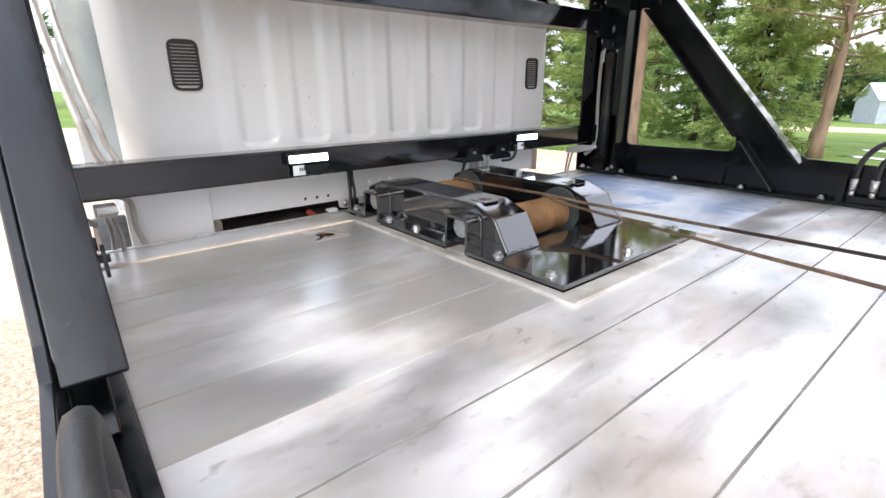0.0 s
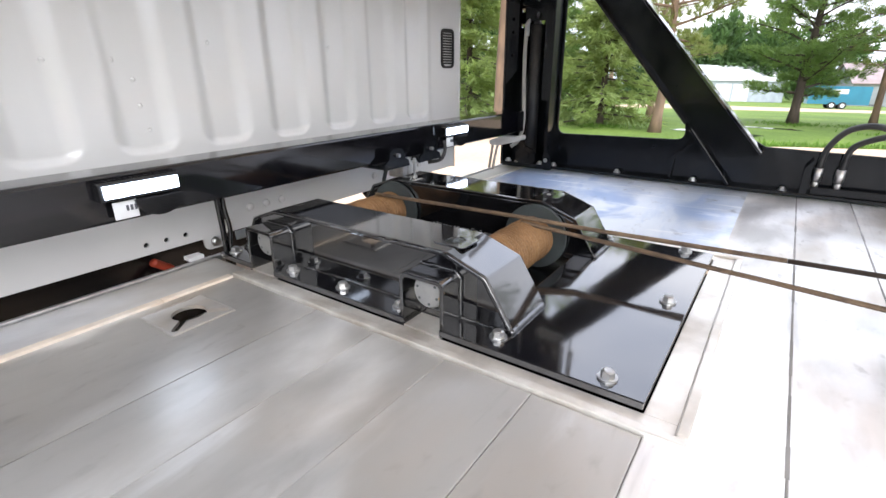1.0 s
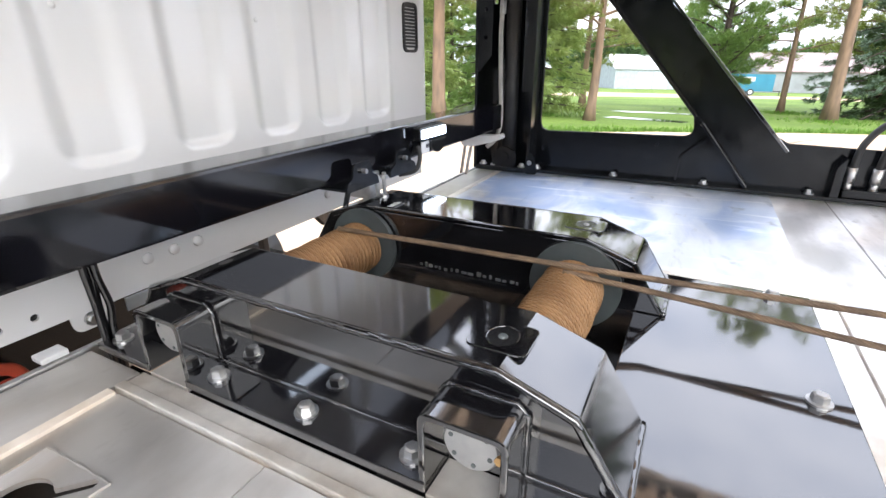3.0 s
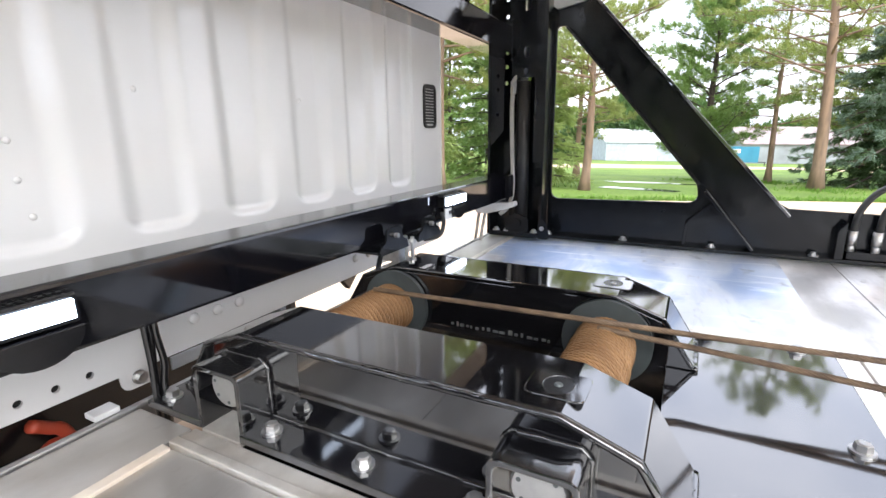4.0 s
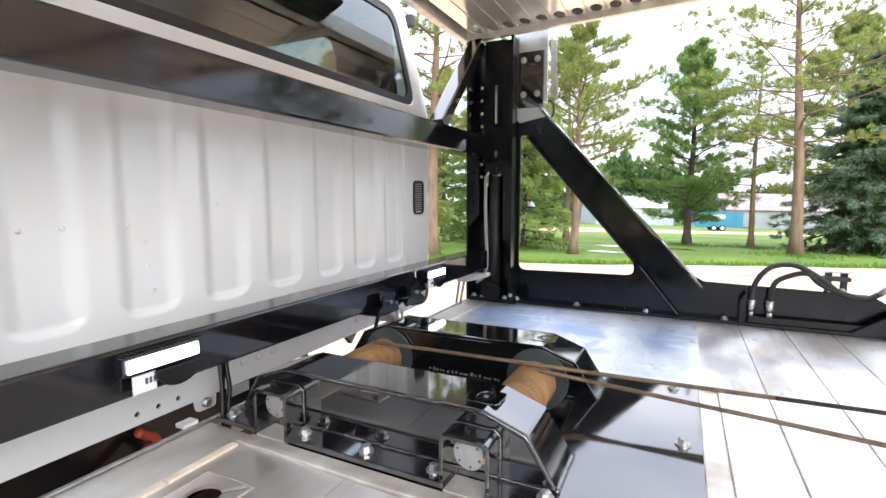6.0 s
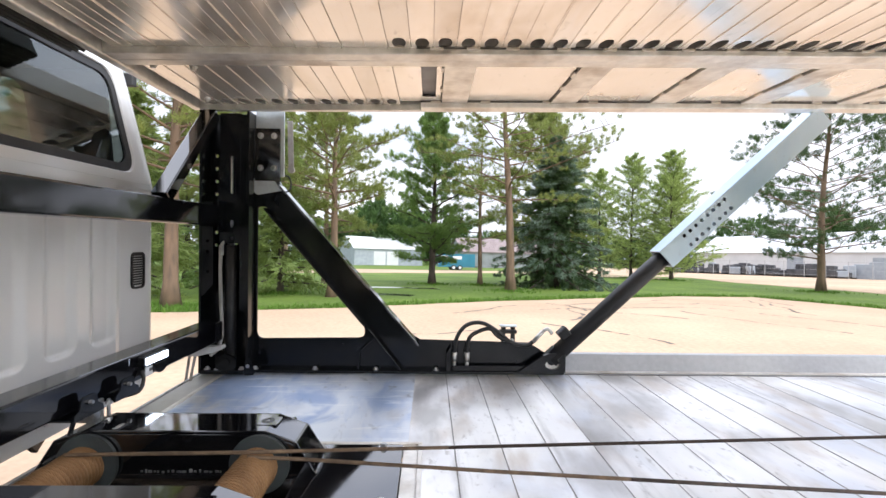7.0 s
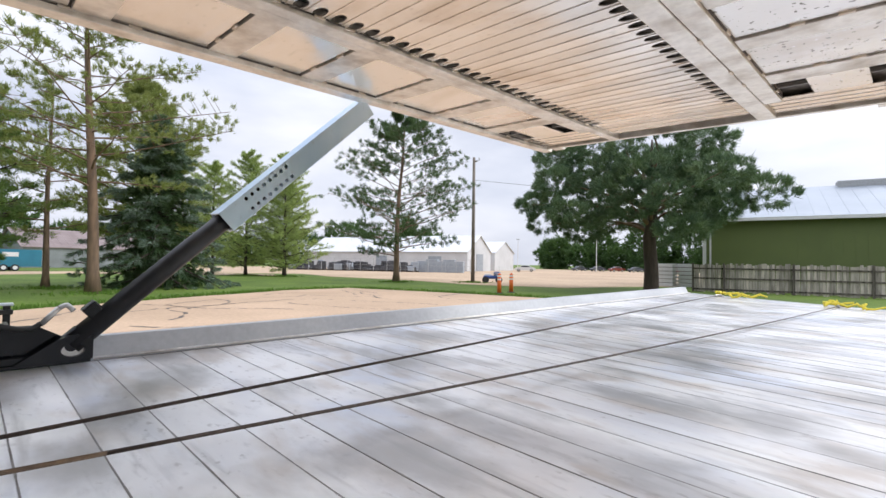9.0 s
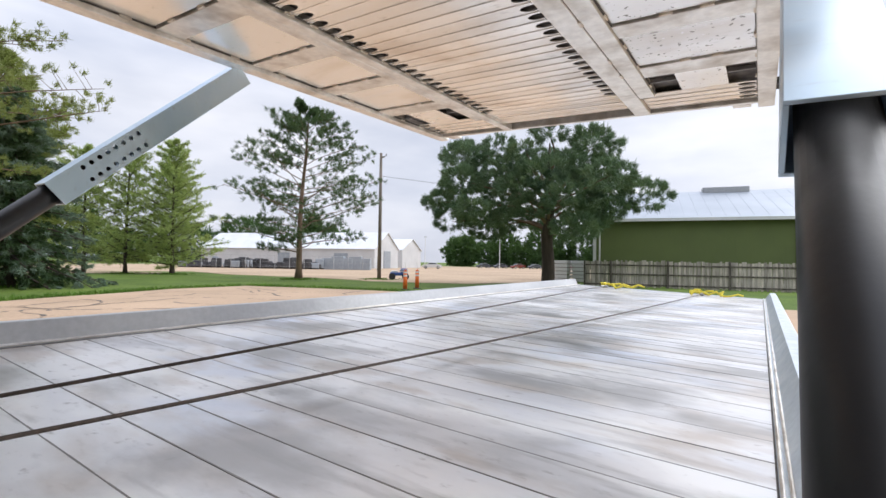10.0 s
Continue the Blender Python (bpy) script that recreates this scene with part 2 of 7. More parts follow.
M_FRONT = deck_mat("front_sheet_aluminium", (0.52, 0.50, 0.47), (0.36, 0.35, 0.33), (0.36, 0.305, 0.24), (0.29, 0.44), 0.03, 0.6, (0.46, 0.70), worn=0.24)
M_TRIM = mat("aluminium_trim", (0.82, 0.79, 0.74), 0.35, 0.7, (0.50, 0.44, 0.37), 7.0, (1, 1, 1), 0.06, 120, 0.5, mid=(0.46, 0.74), fine=(34, 0.07))
M_RAIL = mat("aluminium_rail", (0.50, 0.51, 0.52), 0.55, 0.5, (0.42, 0.43, 0.45), 3.0, (1, 0.4, 1), 0.04, 150, 0.65, fine=(40, 0.06))
M_JOINT = mat("grey_joint_dirt", (0.33, 0.315, 0.30), 0.6, 0.2, (0.17, 0.16, 0.15), 5)
M_UNDER = deck_mat("upper_deck_aluminium", (0.93, 0.885, 0.82), (0.84, 0.77, 0.68), (0.62, 0.51, 0.40), (0.12, 0.265), 0.09, 0.65, (0.52, 0.80))
M_UNDER2 = deck_mat("upper_deck_panel", (0.93, 0.885, 0.82), (0.86, 0.80, 0.71), (0.68, 0.57, 0.46), (0.10, 0.265), 0.06, 0.65, (0.52, 0.80))
# dark pits, plus a whiter base colour for the left bays' reflected light
M_PITTED_SHEEN = deck_mat("pitted_panel_pale_sheen", (0.93, 0.91, 0.88), (0.84, 0.81, 0.77), (0.66, 0.59, 0.51), (0.14, 0.265), 0.06, 0.55, (0.52, 0.80), 0.8)
# seam dirt; on the upper deck's skin its dark colour is the holes' shade
M_SEAM = mat("seam_dirt_and_hole_shade", (0.16, 0.14, 0.12), 0.7, 0.2, (0.07, 0.06, 0.055), 25)
M_BEAD = mat("cream_weld_strip", (0.78, 0.715, 0.63), 0.5, 0.25, (0.66, 0.56, 0.45), 9.0, (1, 1, 1), 0.08, 90, 0.6, fine=(34, 0.08))
M_BAR = mat("gloss_black_crossbar", (0.004, 0.004, 0.006), 0.06, 0.0, (0.006, 0.006, 0.008), 6, (1, 1, 1), 0.03, 11, 0.12, coat=0.25, spec=0.5)
M_BLACK = mat("gloss_black_paint", (0.004, 0.004, 0.005), 0.04, 0.0, (0.006, 0.006, 0.007), 6, (1, 1, 1), 0.03, 11, 0.09, coat=1.0, spec=1.0)
M_PLATE = mat("dusty_black_plate", (0.006, 0.006, 0.008), 0.04, 0.0, (0.024, 0.022, 0.021), 5, (1, 1, 1), 0.015, 14, 0.09, coat=0.8, spec=1.0, mid=(0.42, 0.75))
M_FRAME = mat("satin_black_paint", (0.005, 0.006, 0.008), 0.12, 0.0, (0.040, 0.045, 0.052), 13, (1, 1, 0.6), 0.04, 25, 0.265, coat=0.05, spec=0.32, mid=(0.685, 0.735), detail=9.0)
M_TUBE = mat("satin_black_tube", (0.005, 0.005, 0.006), 0.16, 0.0, (0.009, 0.009, 0.010), 10, (1, 1, 1), 0.03, 40, 0.26, spec=0.5)
M_MATTE = mat("matte_black_paint", (0.010, 0.010, 0.011), 0.38, 0.0, (0.016, 0.016, 0.017), 10, (1, 1, 1), 0.03, 40, 0.48)
M_DULL = mat("dull_black_steel", (0.018, 0.018, 0.019), 0.5, 0.0, (0.035, 0.034, 0.033), 12, bump=0.1)
M_RUBBER = mat("black_rubber", (0.02, 0.02, 0.021), 0.55, 0.0, (0.03, 0.03, 0.03), 20, bump=0.1, bump_scale=200)
M_ZINC = mat("zinc_plated_steel", (0.62, 0.62, 0.60), 0.28, 0.95, (0.45, 0.45, 0.46), 40, rough2=0.42)
M_GALV = mat("galvanised_steel", (0.74, 0.79, 0.83), 0.28, 0.8, (0.64, 0.70, 0.75), 9, (1, 1, 1), 0.06, 70, 0.5, fine=(45, 0.06))
M_SLEEVE = deck_mat("galvanised_sleeve", (0.60, 0.72, 0.82), (0.46, 0.61, 0.75), (0.66, 0.68, 0.69), (0.29, 0.46), 0.0, 0.7, (0.56, 0.84))
M_CAB = mat("white_cab_paint", (0.755, 0.755, 0.75), 0.18, 0.0, (0.725, 0.725, 0.72), 2.0, coat=0.5, fine=(5, 0.012))
M_CABDARK = mat("cab_interior_trim", (0.05, 0.05, 0.052), 0.7, 0.0, (0.035, 0.035, 0.037), 8)
M_SEAT = mat("grey_seat_cloth", (0.16, 0.16, 0.17), 0.9, 0.0, (0.12, 0.12, 0.13), 30, bump=0.2)
M_GLASS = glass_mat("tinted_window_glass", (0.40, 0.48, 0.44))
M_ROPE = mat("rusty_wire_rope", (0.36, 0.205, 0.095), 0.5, 0.4, (0.24, 0.13, 0.058), 14, fine=(160, 0.15))
M_ROPEGAP = mat("rope_gap_shade", (0.045, 0.026, 0.014), 0.7, 0.2, (0.06, 0.035, 0.02), 40)
M_BRASS = mat("brass_fitting", (0.62, 0.40, 0.18), 0.35, 0.9, (0.50, 0.32, 0.14), 40)
M_ROPERUN = mat("brown_wire_rope", (0.20, 0.135, 0.082), 0.5, 0.35, (0.11, 0.075, 0.05), 25, fine=(100, 0.25))
M_ROPEGREY = mat("used_wire_rope", (0.085, 0.062, 0.048), 0.5, 0.4, (0.06, 0.045, 0.036), 18, fine=(90, 0.25))
M_FLANGE = mat("grey_drum_flange", (0.085, 0.10, 0.10), 0.38, 0.3, (0.065, 0.075, 0.078), 14, fine=(60, 0.06))
M_DISC = mat("shaft_end_cap", (0.42, 0.42, 0.41), 0.38, 0.7, (0.33, 0.33, 0.33), 30)
M_HOSE = mat("grey_hose_sleeve", (0.42, 0.40, 0.37), 0.7, 0.0, (0.34, 0.32, 0.30), 40, bump=0.15, bump_scale=300)
M_WHITEPL = mat("white_label_plate", (0.72, 0.72, 0.72), 0.5, 0.0, (0.62, 0.62, 0.62), 20)
M_PRINT = mat("dark_print", (0.08, 0.08, 0.09), 0.6)
M_ORANGE = mat("orange_plastic", (0.80, 0.17, 0.03), 0.45, 0.0, (0.70, 0.14, 0.03), 10)
M_REDHOSE = mat("red_orange_hose", (0.36, 0.05, 0.02), 0.5, 0.0, (0.40, 0.05, 0.03), 14)
M_YELLOW = mat("yellow_strap", (0.75, 0.62, 0.05), 0.75, 0.0, (0.60, 0.48, 0.05), 30, bump=0.2, bump_scale=250)
M_LED = glow("led_light", (0.70, 0.81, 1.0), 4.0)
M_CONCRETE = mat("tan_concrete", (0.54, 0.385, 0.262), 0.9, 0.0, (0.45, 0.32, 0.215), 0.28, (1, 1, 1), 0.25, 30, fine=(9, 0.10))
M_STONES = mat("loose_tan_gravel", (0.52, 0.40, 0.28), 0.95, 0.0, (0.27, 0.20, 0.14), 34, (1, 1, 1), 0.6, 60, fine=(70, 0.35))
M_GRAVEL = mat("tan_gravel", (0.50, 0.37, 0.25), 0.95, 0.0, (0.40, 0.29, 0.195), 0.12, (1, 1, 1), 0.4, 12, fine=(2.5, 0.14))
M_GRASS = mat("lawn", (0.135, 0.200, 0.036), 0.85, 0.0, (0.088, 0.142, 0.027), 0.25, (1, 1, 1), 0.6, 25, fine=(6, 0.22), spec=0.2)
M_BLADE = leaf_mat("grass_blades", (0.13, 0.235, 0.035), (0.085, 0.17, 0.026))
M_WATER = mat("puddle_water", (0.05, 0.055, 0.045), 0.03, 0.0, (0.06, 0.06, 0.05), 2, spec=1.0)
M_BARK = mat("pine_bark", (0.22, 0.145, 0.095), 0.9, 0.0, (0.12, 0.085, 0.06), 5, (1, 1, 0.25), 0.6, 14)
M_BARKDK = mat("dark_bark", (0.075, 0.055, 0.042), 0.9, 0.0, (0.04, 0.03, 0.025), 5, (1, 1, 0.25), 0.6, 14)
M_PINE = leaf_mat("pine_needles", (0.115, 0.19, 0.068), (0.18, 0.265, 0.095), 0.42)
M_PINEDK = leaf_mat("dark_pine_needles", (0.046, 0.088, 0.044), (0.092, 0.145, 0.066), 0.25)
M_PINEYEL = leaf_mat("yellow_green_needles", (0.145, 0.185, 0.062), (0.23, 0.265, 0.095), 0.38)
M_PINEMID = leaf_mat("mid_green_needles", (0.060, 0.112, 0.066), (0.155, 0.230, 0.125), 0.14)
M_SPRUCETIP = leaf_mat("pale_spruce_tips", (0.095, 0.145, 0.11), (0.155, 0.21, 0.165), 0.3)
M_LIGHTLEAF = leaf_mat("light_green_leaves", (0.20, 0.27, 0.10), (0.29, 0.355, 0.15), 0.5)
M_WOODS = leaf_mat("far_foliage", (0.045, 0.09, 0.032), (0.08, 0.14, 0.05), 0.3)
M_WHITEWALL = mat("white_metal_wall", (0.62, 0.63, 0.64), 0.6, 0.0, (0.55, 0.56, 0.57), 0.4)
M_WHITEROOF = mat("pale_metal_roof", (0.74, 0.76, 0.78), 0.45, 0.2, (0.66, 0.68, 0.70), 0.4)
M_GREENWALL = mat("green_metal_wall", (0.122, 0.160, 0.046), 0.6, 0.0, (0.108, 0.142, 0.042), 0.5)
M_GREYROOF = mat("grey_metal_roof", (0.42, 0.46, 0.51), 0.4, 0.3, (0.37, 0.41, 0.46), 0.4)
M_GREYTRIM = mat("grey_trim", (0.40, 0.41, 0.42), 0.5)
M_FENCE = mat("weathered_fence_wood", (0.60, 0.54, 0.48), 0.9, 0.0, (0.32, 0.28, 0.245), 2.5, (3, 3, 0.4), 0.4, 12, obrand=0.4)
M_RAILWOOD = mat("dark_fence_timber", (0.20, 0.175, 0.15), 0.9, 0.0, (0.06, 0.05, 0.042), 3, (3, 3, 0.4))
M_POLE = mat("weathered_pole_wood", (0.24, 0.205, 0.17), 0.9, 0.0, (0.16, 0.135, 0.11), 4, (1, 1, 0.2), 0.4, 20)
M_TEAL = mat("teal_paint", (0.03, 0.19, 0.28), 0.35, 0.0, (0.025, 0.16, 0.24), 1, coat=0.3)
M_PINK = mat("reddish_roof", (0.25, 0.20, 0.195), 0.7, 0.0, (0.20, 0.155, 0.15), 0.8)
M_CARWHITE = mat("white_car_paint", (0.75, 0.75, 0.75), 0.2, coat=0.5)
M_CARRED = mat("dark_red_car_paint", (0.22, 0.05, 0.035), 0.2, coat=0.5)
M_CARGREY = mat("dark_grey_car_paint", (0.07, 0.075, 0.085), 0.2, coat=0.5)
M_CARGLASS = mat("dark_car_glass", (0.02, 0.025, 0.03), 0.05)
M_SHEDGREY = mat("dull_grey_wall", (0.24, 0.26, 0.27), 0.7, 0.0, (0.19, 0.20, 0.21), 0.6)
M_JUNK = mat("dark_stored_goods", (0.035, 0.037, 0.042), 0.7, 0.0, (0.08, 0.08, 0.085), 1.2)
M_TANK = mat("grey_blue_containers", (0.34, 0.38, 0.42), 0.6, 0.0, (0.28, 0.31, 0.35), 1.5)
M_BLUE = mat("blue_plastic", (0.03, 0.09, 0.32), 0.4)


# ---- mesh tools ----
def part(name, bm, material, parent, label="", smooth=False, local=False):
    """Links a bmesh as one mesh object under a thing or under a part."""
    me = bpy.data.meshes.new(name)
    bm.to_mesh(me)
    bm.free()
    return part_of(name, me, material, parent, None, label, smooth, local)


def part_of(name, me, material, parent, m=None, label="", smooth=False, local=False):
    """An object on the mesh me under parent, at the pose m."""
    if not me.materials and material:
        me.materials.append(material)
        if smooth:
            me.shade_smooth()
    ob = new(name, me)
    if parent is not None:
        ob.parent = parent
        if parent.parent is None and not local:
            ob.matrix_parent_inverse = parent.matrix_basis.inverted()
    if m is not None:
        ob.matrix_basis = m
    if label:
        ob["label"] = label
    return ob


def thing(name, label, category, at=(0, 0, 0), group="", kind=""):
    ob = new(name)
    ob.empty_display_size = 0.1
    ob.matrix_basis = Matrix.Translation(at)
    return tagged(ob, label, category, group, kind)


def single(name, bm, material, label, category, group="", kind="", smooth=False):
    ob = part(name, bm, material, None, "", smooth)
    return tagged(ob, label, category, group, kind)


def box(bm, x0, x1, y0, y1, z0, z1, bevel=0.0, m=None):
    vs = [bm.verts.new((x, y, z)) for x in (x0, x1) for y in (y0, y1) for z in (z0, z1)]
    fs = [bm.faces.new([vs[i] for i in f]) for f in ((0, 1, 3, 2), (4, 6, 7, 5), (0, 4, 5, 1), (2, 3, 7, 6), (0, 2, 6, 4), (1, 5, 7, 3))]
    if bevel:
        es = list({e for f in fs for e in f.edges})
        r = bmesh.ops.bevel(bm, geom=es, offset=bevel, segments=2, affect="EDGES", profile=0.5)
        vs = list({v for f in r["faces"] for v in f.verts} | {v for v in vs if v.is_valid})
    if m is not None:
        bmesh.ops.transform(bm, matrix=m, verts=[v for v in vs if v.is_valid])
    return vs


def frame_along(a, b):
    """A matrix whose z runs from a to b."""
    a, b = Vector(a), Vector(b)
    q = (b - a).to_track_quat("Z", "Y")
    return Matrix.Translation(a) @ q.to_matrix().to_4x4(), (b - a).length


def rod(bm, a, b, r0, r1=None, n=12, caps=True):
    m, length = frame_along(a, b)
    r1 = r0 if r1 is None else r1
    lo = [bm.verts.new(m @ Vector((r0 * math.cos(i * 2 * math.pi / n), r0 * math.sin(i * 2 * math.pi / n), 0))) for i in range(n)]
    hi = [bm.verts.new(m @ Vector((r1 * math.cos(i * 2 * math.pi / n), r1 * math.sin(i * 2 * math.pi / n), length))) for i in range(n)]
    for i in range(n):
        bm.faces.new((lo[i], lo[(i + 1) % n], hi[(i + 1) % n], hi[i]))
    if caps:
        bm.faces.new(lo[::-1])
        bm.faces.new(hi)


def beam(bm, a, b, w, h, bevel=0.003, up=(0, 0, 1)):
    """A square-section bar from a to b: w across, h along up."""
    a, b = Vector(a), Vector(b)
    z = (b - a).normalized()
    x = Vector(up).cross(z).normalized()
    y = z.cross(x)
    m = Matrix((x, y, z)).transposed().to_4x4()
    m.translation = a
    box(bm, -w / 2, w / 2, -h / 2, h / 2, 0, (b - a).length, bevel, m)


def sweep(bm, pts, r, n=8, closed_ends=True, smooth_steps=0):
    """A round tube along points (a Catmull-Rom curve if smooth_steps)."""
    pts = [Vector(p) for p in pts]
    if smooth_steps:
        fine = []
        ext = [pts[0] * 2 - pts[1]] + pts + [pts[-1] * 2 - pts[-2]]
        for i in range(1, len(ext) - 2):
            p0, p1, p2, p3 = ext[i - 1:i + 3]
            for s in range(smooth_steps):
                t = s / smooth_steps
                fine.append(0.5 * ((2 * p1) + (p2 - p0) * t + (2 * p0 - 5 * p1 + 4 * p2 - p3) * t * t + (3 * p1 - p0 - 3 * p2 + p3) * t ** 3))
        pts = fine + [pts[-1]]
    if isinstance(r, (list, tuple)):
        radii = [float(v) for v in np.interp(np.linspace(0, 1, len(pts)), np.linspace(0, 1, len(r)), r)]
    else:
        radii = [r] * len(pts)
    rings, side = [], None
    for i, p in enumerate(pts):
        d = (pts[min(i + 1, len(pts) - 1)] - pts[max(i - 1, 0)]).normalized()
        if side is None:
            side = d.orthogonal().normalized()
        side = (side - d * side.dot(d)).normalized()
        up = d.cross(side)
        rings.append([bm.verts.new(p + radii[i] * (math.cos(k * 2 * math.pi / n) * side + math.sin(k * 2 * math.pi / n) * up)) for k in range(n)])
    for a, b in zip(rings, rings[1:]):
        for k in range(n):
            bm.faces.new((a[k], a[(k + 1) % n], b[(k + 1) % n], b[k]))
    if closed_ends:
        bm.faces.new(rings[0][::-1])
        bm.faces.new(rings[-1])


def round_poly(pts, radius, steps=5):
    """A polygon with rounded corners; radius: one for all or one each."""
    out, n = [], len(pts)
    for i in range(n):
        r = radius[i] if isinstance(radius, (list, tuple)) else radius
        p, a, b = Vector(pts[i]).to_2d(), Vector(pts[i - 1]).to_2d(), Vector(pts[(i + 1) % n]).to_2d()
        if r <= 0:
            out.append(p)
            continue
        da, db = (a - p).normalized(), (b - p).normalized()
        ang = da.angle(db)
        cut = min(r / math.tan(ang / 2), 0.48 * (a - p).length, 0.48 * (b - p).length)
        s, e = p + da * cut, p + db * cut
        for k in range(steps + 1):
            t = k / steps
            out.append((1 - t) ** 2 * s + 2 * t * (1 - t) * p + t * t * e)
    return out


def ellipse(cx, cy, rx, ry, n=16, turn=0.0):
    return [Vector((cx + rx * math.cos(turn + i * 2 * math.pi / n), cy + ry * math.sin(turn + i * 2 * math.pi / n))) for i in range(n)]


AXES = {"x": lambda u, v, w: (w, u, v), "y": lambda u, v, w: (u, w, v), "z": lambda u, v, w: (u, v, w)}


def plate(bm, outer, axis, a0, a1, holes=(), bevel=0.0):
    """A flat plate with holes: 2D outlines (y,z for axis x; x,z for y; x,y for z) given thickness from a0 to a1."""
    to = AXES[axis]
    edges = []
    for loop in (outer, *holes):
        vs = [bm.verts.new(to(p[0], p[1], a0)) for p in loop]
        edges += [bm.edges.new((vs[i], vs[(i + 1) % len(vs)])) for i in range(len(vs))]
    r = bmesh.ops.triangle_fill(bm, use_beauty=True, edges=edges)
    faces = [g for g in r["geom"] if isinstance(g, bmesh.types.BMFace)]
    ex = bmesh.ops.extrude_face_region(bm, geom=faces)
    vs = [g for g in ex["geom"] if isinstance(g, bmesh.types.BMVert)]
    bmesh.ops.translate(bm, verts=vs, vec=to(0, 0, a1 - a0))
    bmesh.ops.recalc_face_normals(bm, faces=bm.faces)
    if bevel:
        sharp = [e for e in bm.edges if len(e.link_faces) == 2 and e.calc_face_angle(0.0) > 0.35]
        bmesh.ops.bevel(bm, geom=sharp, offset=bevel, segments=2, affect="EDGES", profile=0.5, clamp_overlap=True)


def bm_new():
    return bmesh.new()


def mesh_of(name, bm, material=None, smooth=False):
    me = bpy.data.meshes.new(name)
    bm.to_mesh(me)
    bm.free()
    if material:
        me.materials.append(material)
    if smooth:
        me.shade_smooth()
    return me


# hexagon bolt with washer, head upwards
b = bm_new()
rod(b, (0, 0, 0), (0, 0, 0.003), 0.0145, n=16)
rod(b, (0, 0, 0.003), (0, 0, 0.012), 0.0105, 0.0095, n=6)
rod(b, (0, 0, 0.012), (0, 0, 0.0135), 0.0085, 0.006, n=12)
ME_BOLT = mesh_of("bolt", b, M_ZINC)


# ---- the carrier's lower deck ----
HALF = 1.15            # half width between the side rails
REAR = -8.45
PITCH = 0.1468
deck = thing("carrier_deck", "long brushed aluminium plank deck of a tow truck, smudged and scratched", "truck deck", (0, -4, -0.12))
b = bm_new()
slotc = Vector((-0.517, -0.082))
hole = []
SLOTS = [radians(222), radians(318)]
for k in range(36):
    a = radians(-90) + k * 2 * math.pi / 36
    near = [q for q in SLOTS if abs((a - q + math.pi) % (2 * math.pi) - math.pi) < 0.26]
    if near:
        q = near[0]
        if not hole or abs((a - q + math.pi) % (2 * math.pi) - math.pi) == min(abs((radians(-90) + m * 2 * math.pi / 36 - q + math.pi) % (2 * math.pi) - math.pi) for m in range(36)):
            d, nn = Vector((math.cos(q), math.sin(q))), Vector((-math.sin(q), math.cos(q)))
            hole += [slotc + d * 0.029 - nn * 0.0065, slotc + d * 0.066 - nn * 0.006, slotc + d * 0.071, slotc + d * 0.066 + nn * 0.006, slotc + d * 0.029 + nn * 0.0065]
        continue
    hole.append(slotc + Vector((math.cos(a), math.sin(a))) * 0.030)
plate(b, [(-HALF, -0.2645), (-0.37, -0.2645), (-0.37, 0.0025), (-HALF, 0.0025)], "z", -0.004, 0.0, [hole])
part("front_sheet", b, M_FRONT, deck, "aluminium front sheet with a keyhole slot")
b = bm_new()
plate(b, [(slotc.x - 0.058, slotc.y - 0.057), (slotc.x + 0.056, slotc.y - 0.058), (slotc.x + 0.054, slotc.y + 0.056), (slotc.x - 0.06, slotc.y + 0.053)], "z", 0.0, 0.0025, [hole])
part("slot_plate", b, M_FRONT, deck, "welded square plate round the keyhole slot")
b = bm_new()
c4 = [(slotc.x - 0.058, slotc.y - 0.057), (slotc.x + 0.056, slotc.y - 0.058), (slotc.x + 0.054, slotc.y + 0.056), (slotc.x - 0.06, slotc.y + 0.053)]
rng = random.Random(4)
for i in range(4):
    p, q = Vector(c4[i]), Vector(c4[(i + 1) % 4])
    pts = [(*(p.lerp(q, k / 9) + Vector((rng.uniform(-1, 1), rng.uniform(-1, 1))) * 0.0012), 0.0015) for k in range(10)]
    sweep(b, pts, [0.0012 + rng.random() * 0.0018 for _ in pts], 6)
part("weld_bead", b, M_FRONT, deck, "rough weld bead")
b = bm_new()
box(b, slotc.x - 0.1, slotc.x + 0.1, slotc.y - 0.1, slotc.y + 0.1, -0.07, -0.06)
part("slot_pocket", b, M_DULL, deck)
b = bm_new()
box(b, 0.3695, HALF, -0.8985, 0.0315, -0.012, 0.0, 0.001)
part("front_sheet", b, M_BLUEWHITE, deck, "blue-white streaked front sheet")
b = bm_new()
box(b, -HALF - 0.03, HALF + 0.03, 0.145, 0.157, -0.06, 0.006, 0.003)
part("front_edge", b, M_ZINC, deck, "polished front edge")
for s, y0, y1 in ((-1, 0.003, 0.020), (1, 0.032, 0.049)):
    for x0, x1 in ((0.372, 0.52), (0.522, HALF)):
        b = bm_new()
        box(b, min(s * x0, s * x1), max(s * x0, s * x1), y0, y1, -0.01, 0.005, 0.0012)
        part("front_bead", b, M_BEAD if s < 0 else M_TRIM, deck, "pale welded bead")
    b = bm_new()
    box(b, min(s * 0.3285, s * (HALF + 0.03)), max(s * 0.3285, s * (HALF + 0.03)), y1 + 0.0005, 0.143, -0.02, 0.001, 0.002)
    part("front_strip", b, M_FRONT, deck)
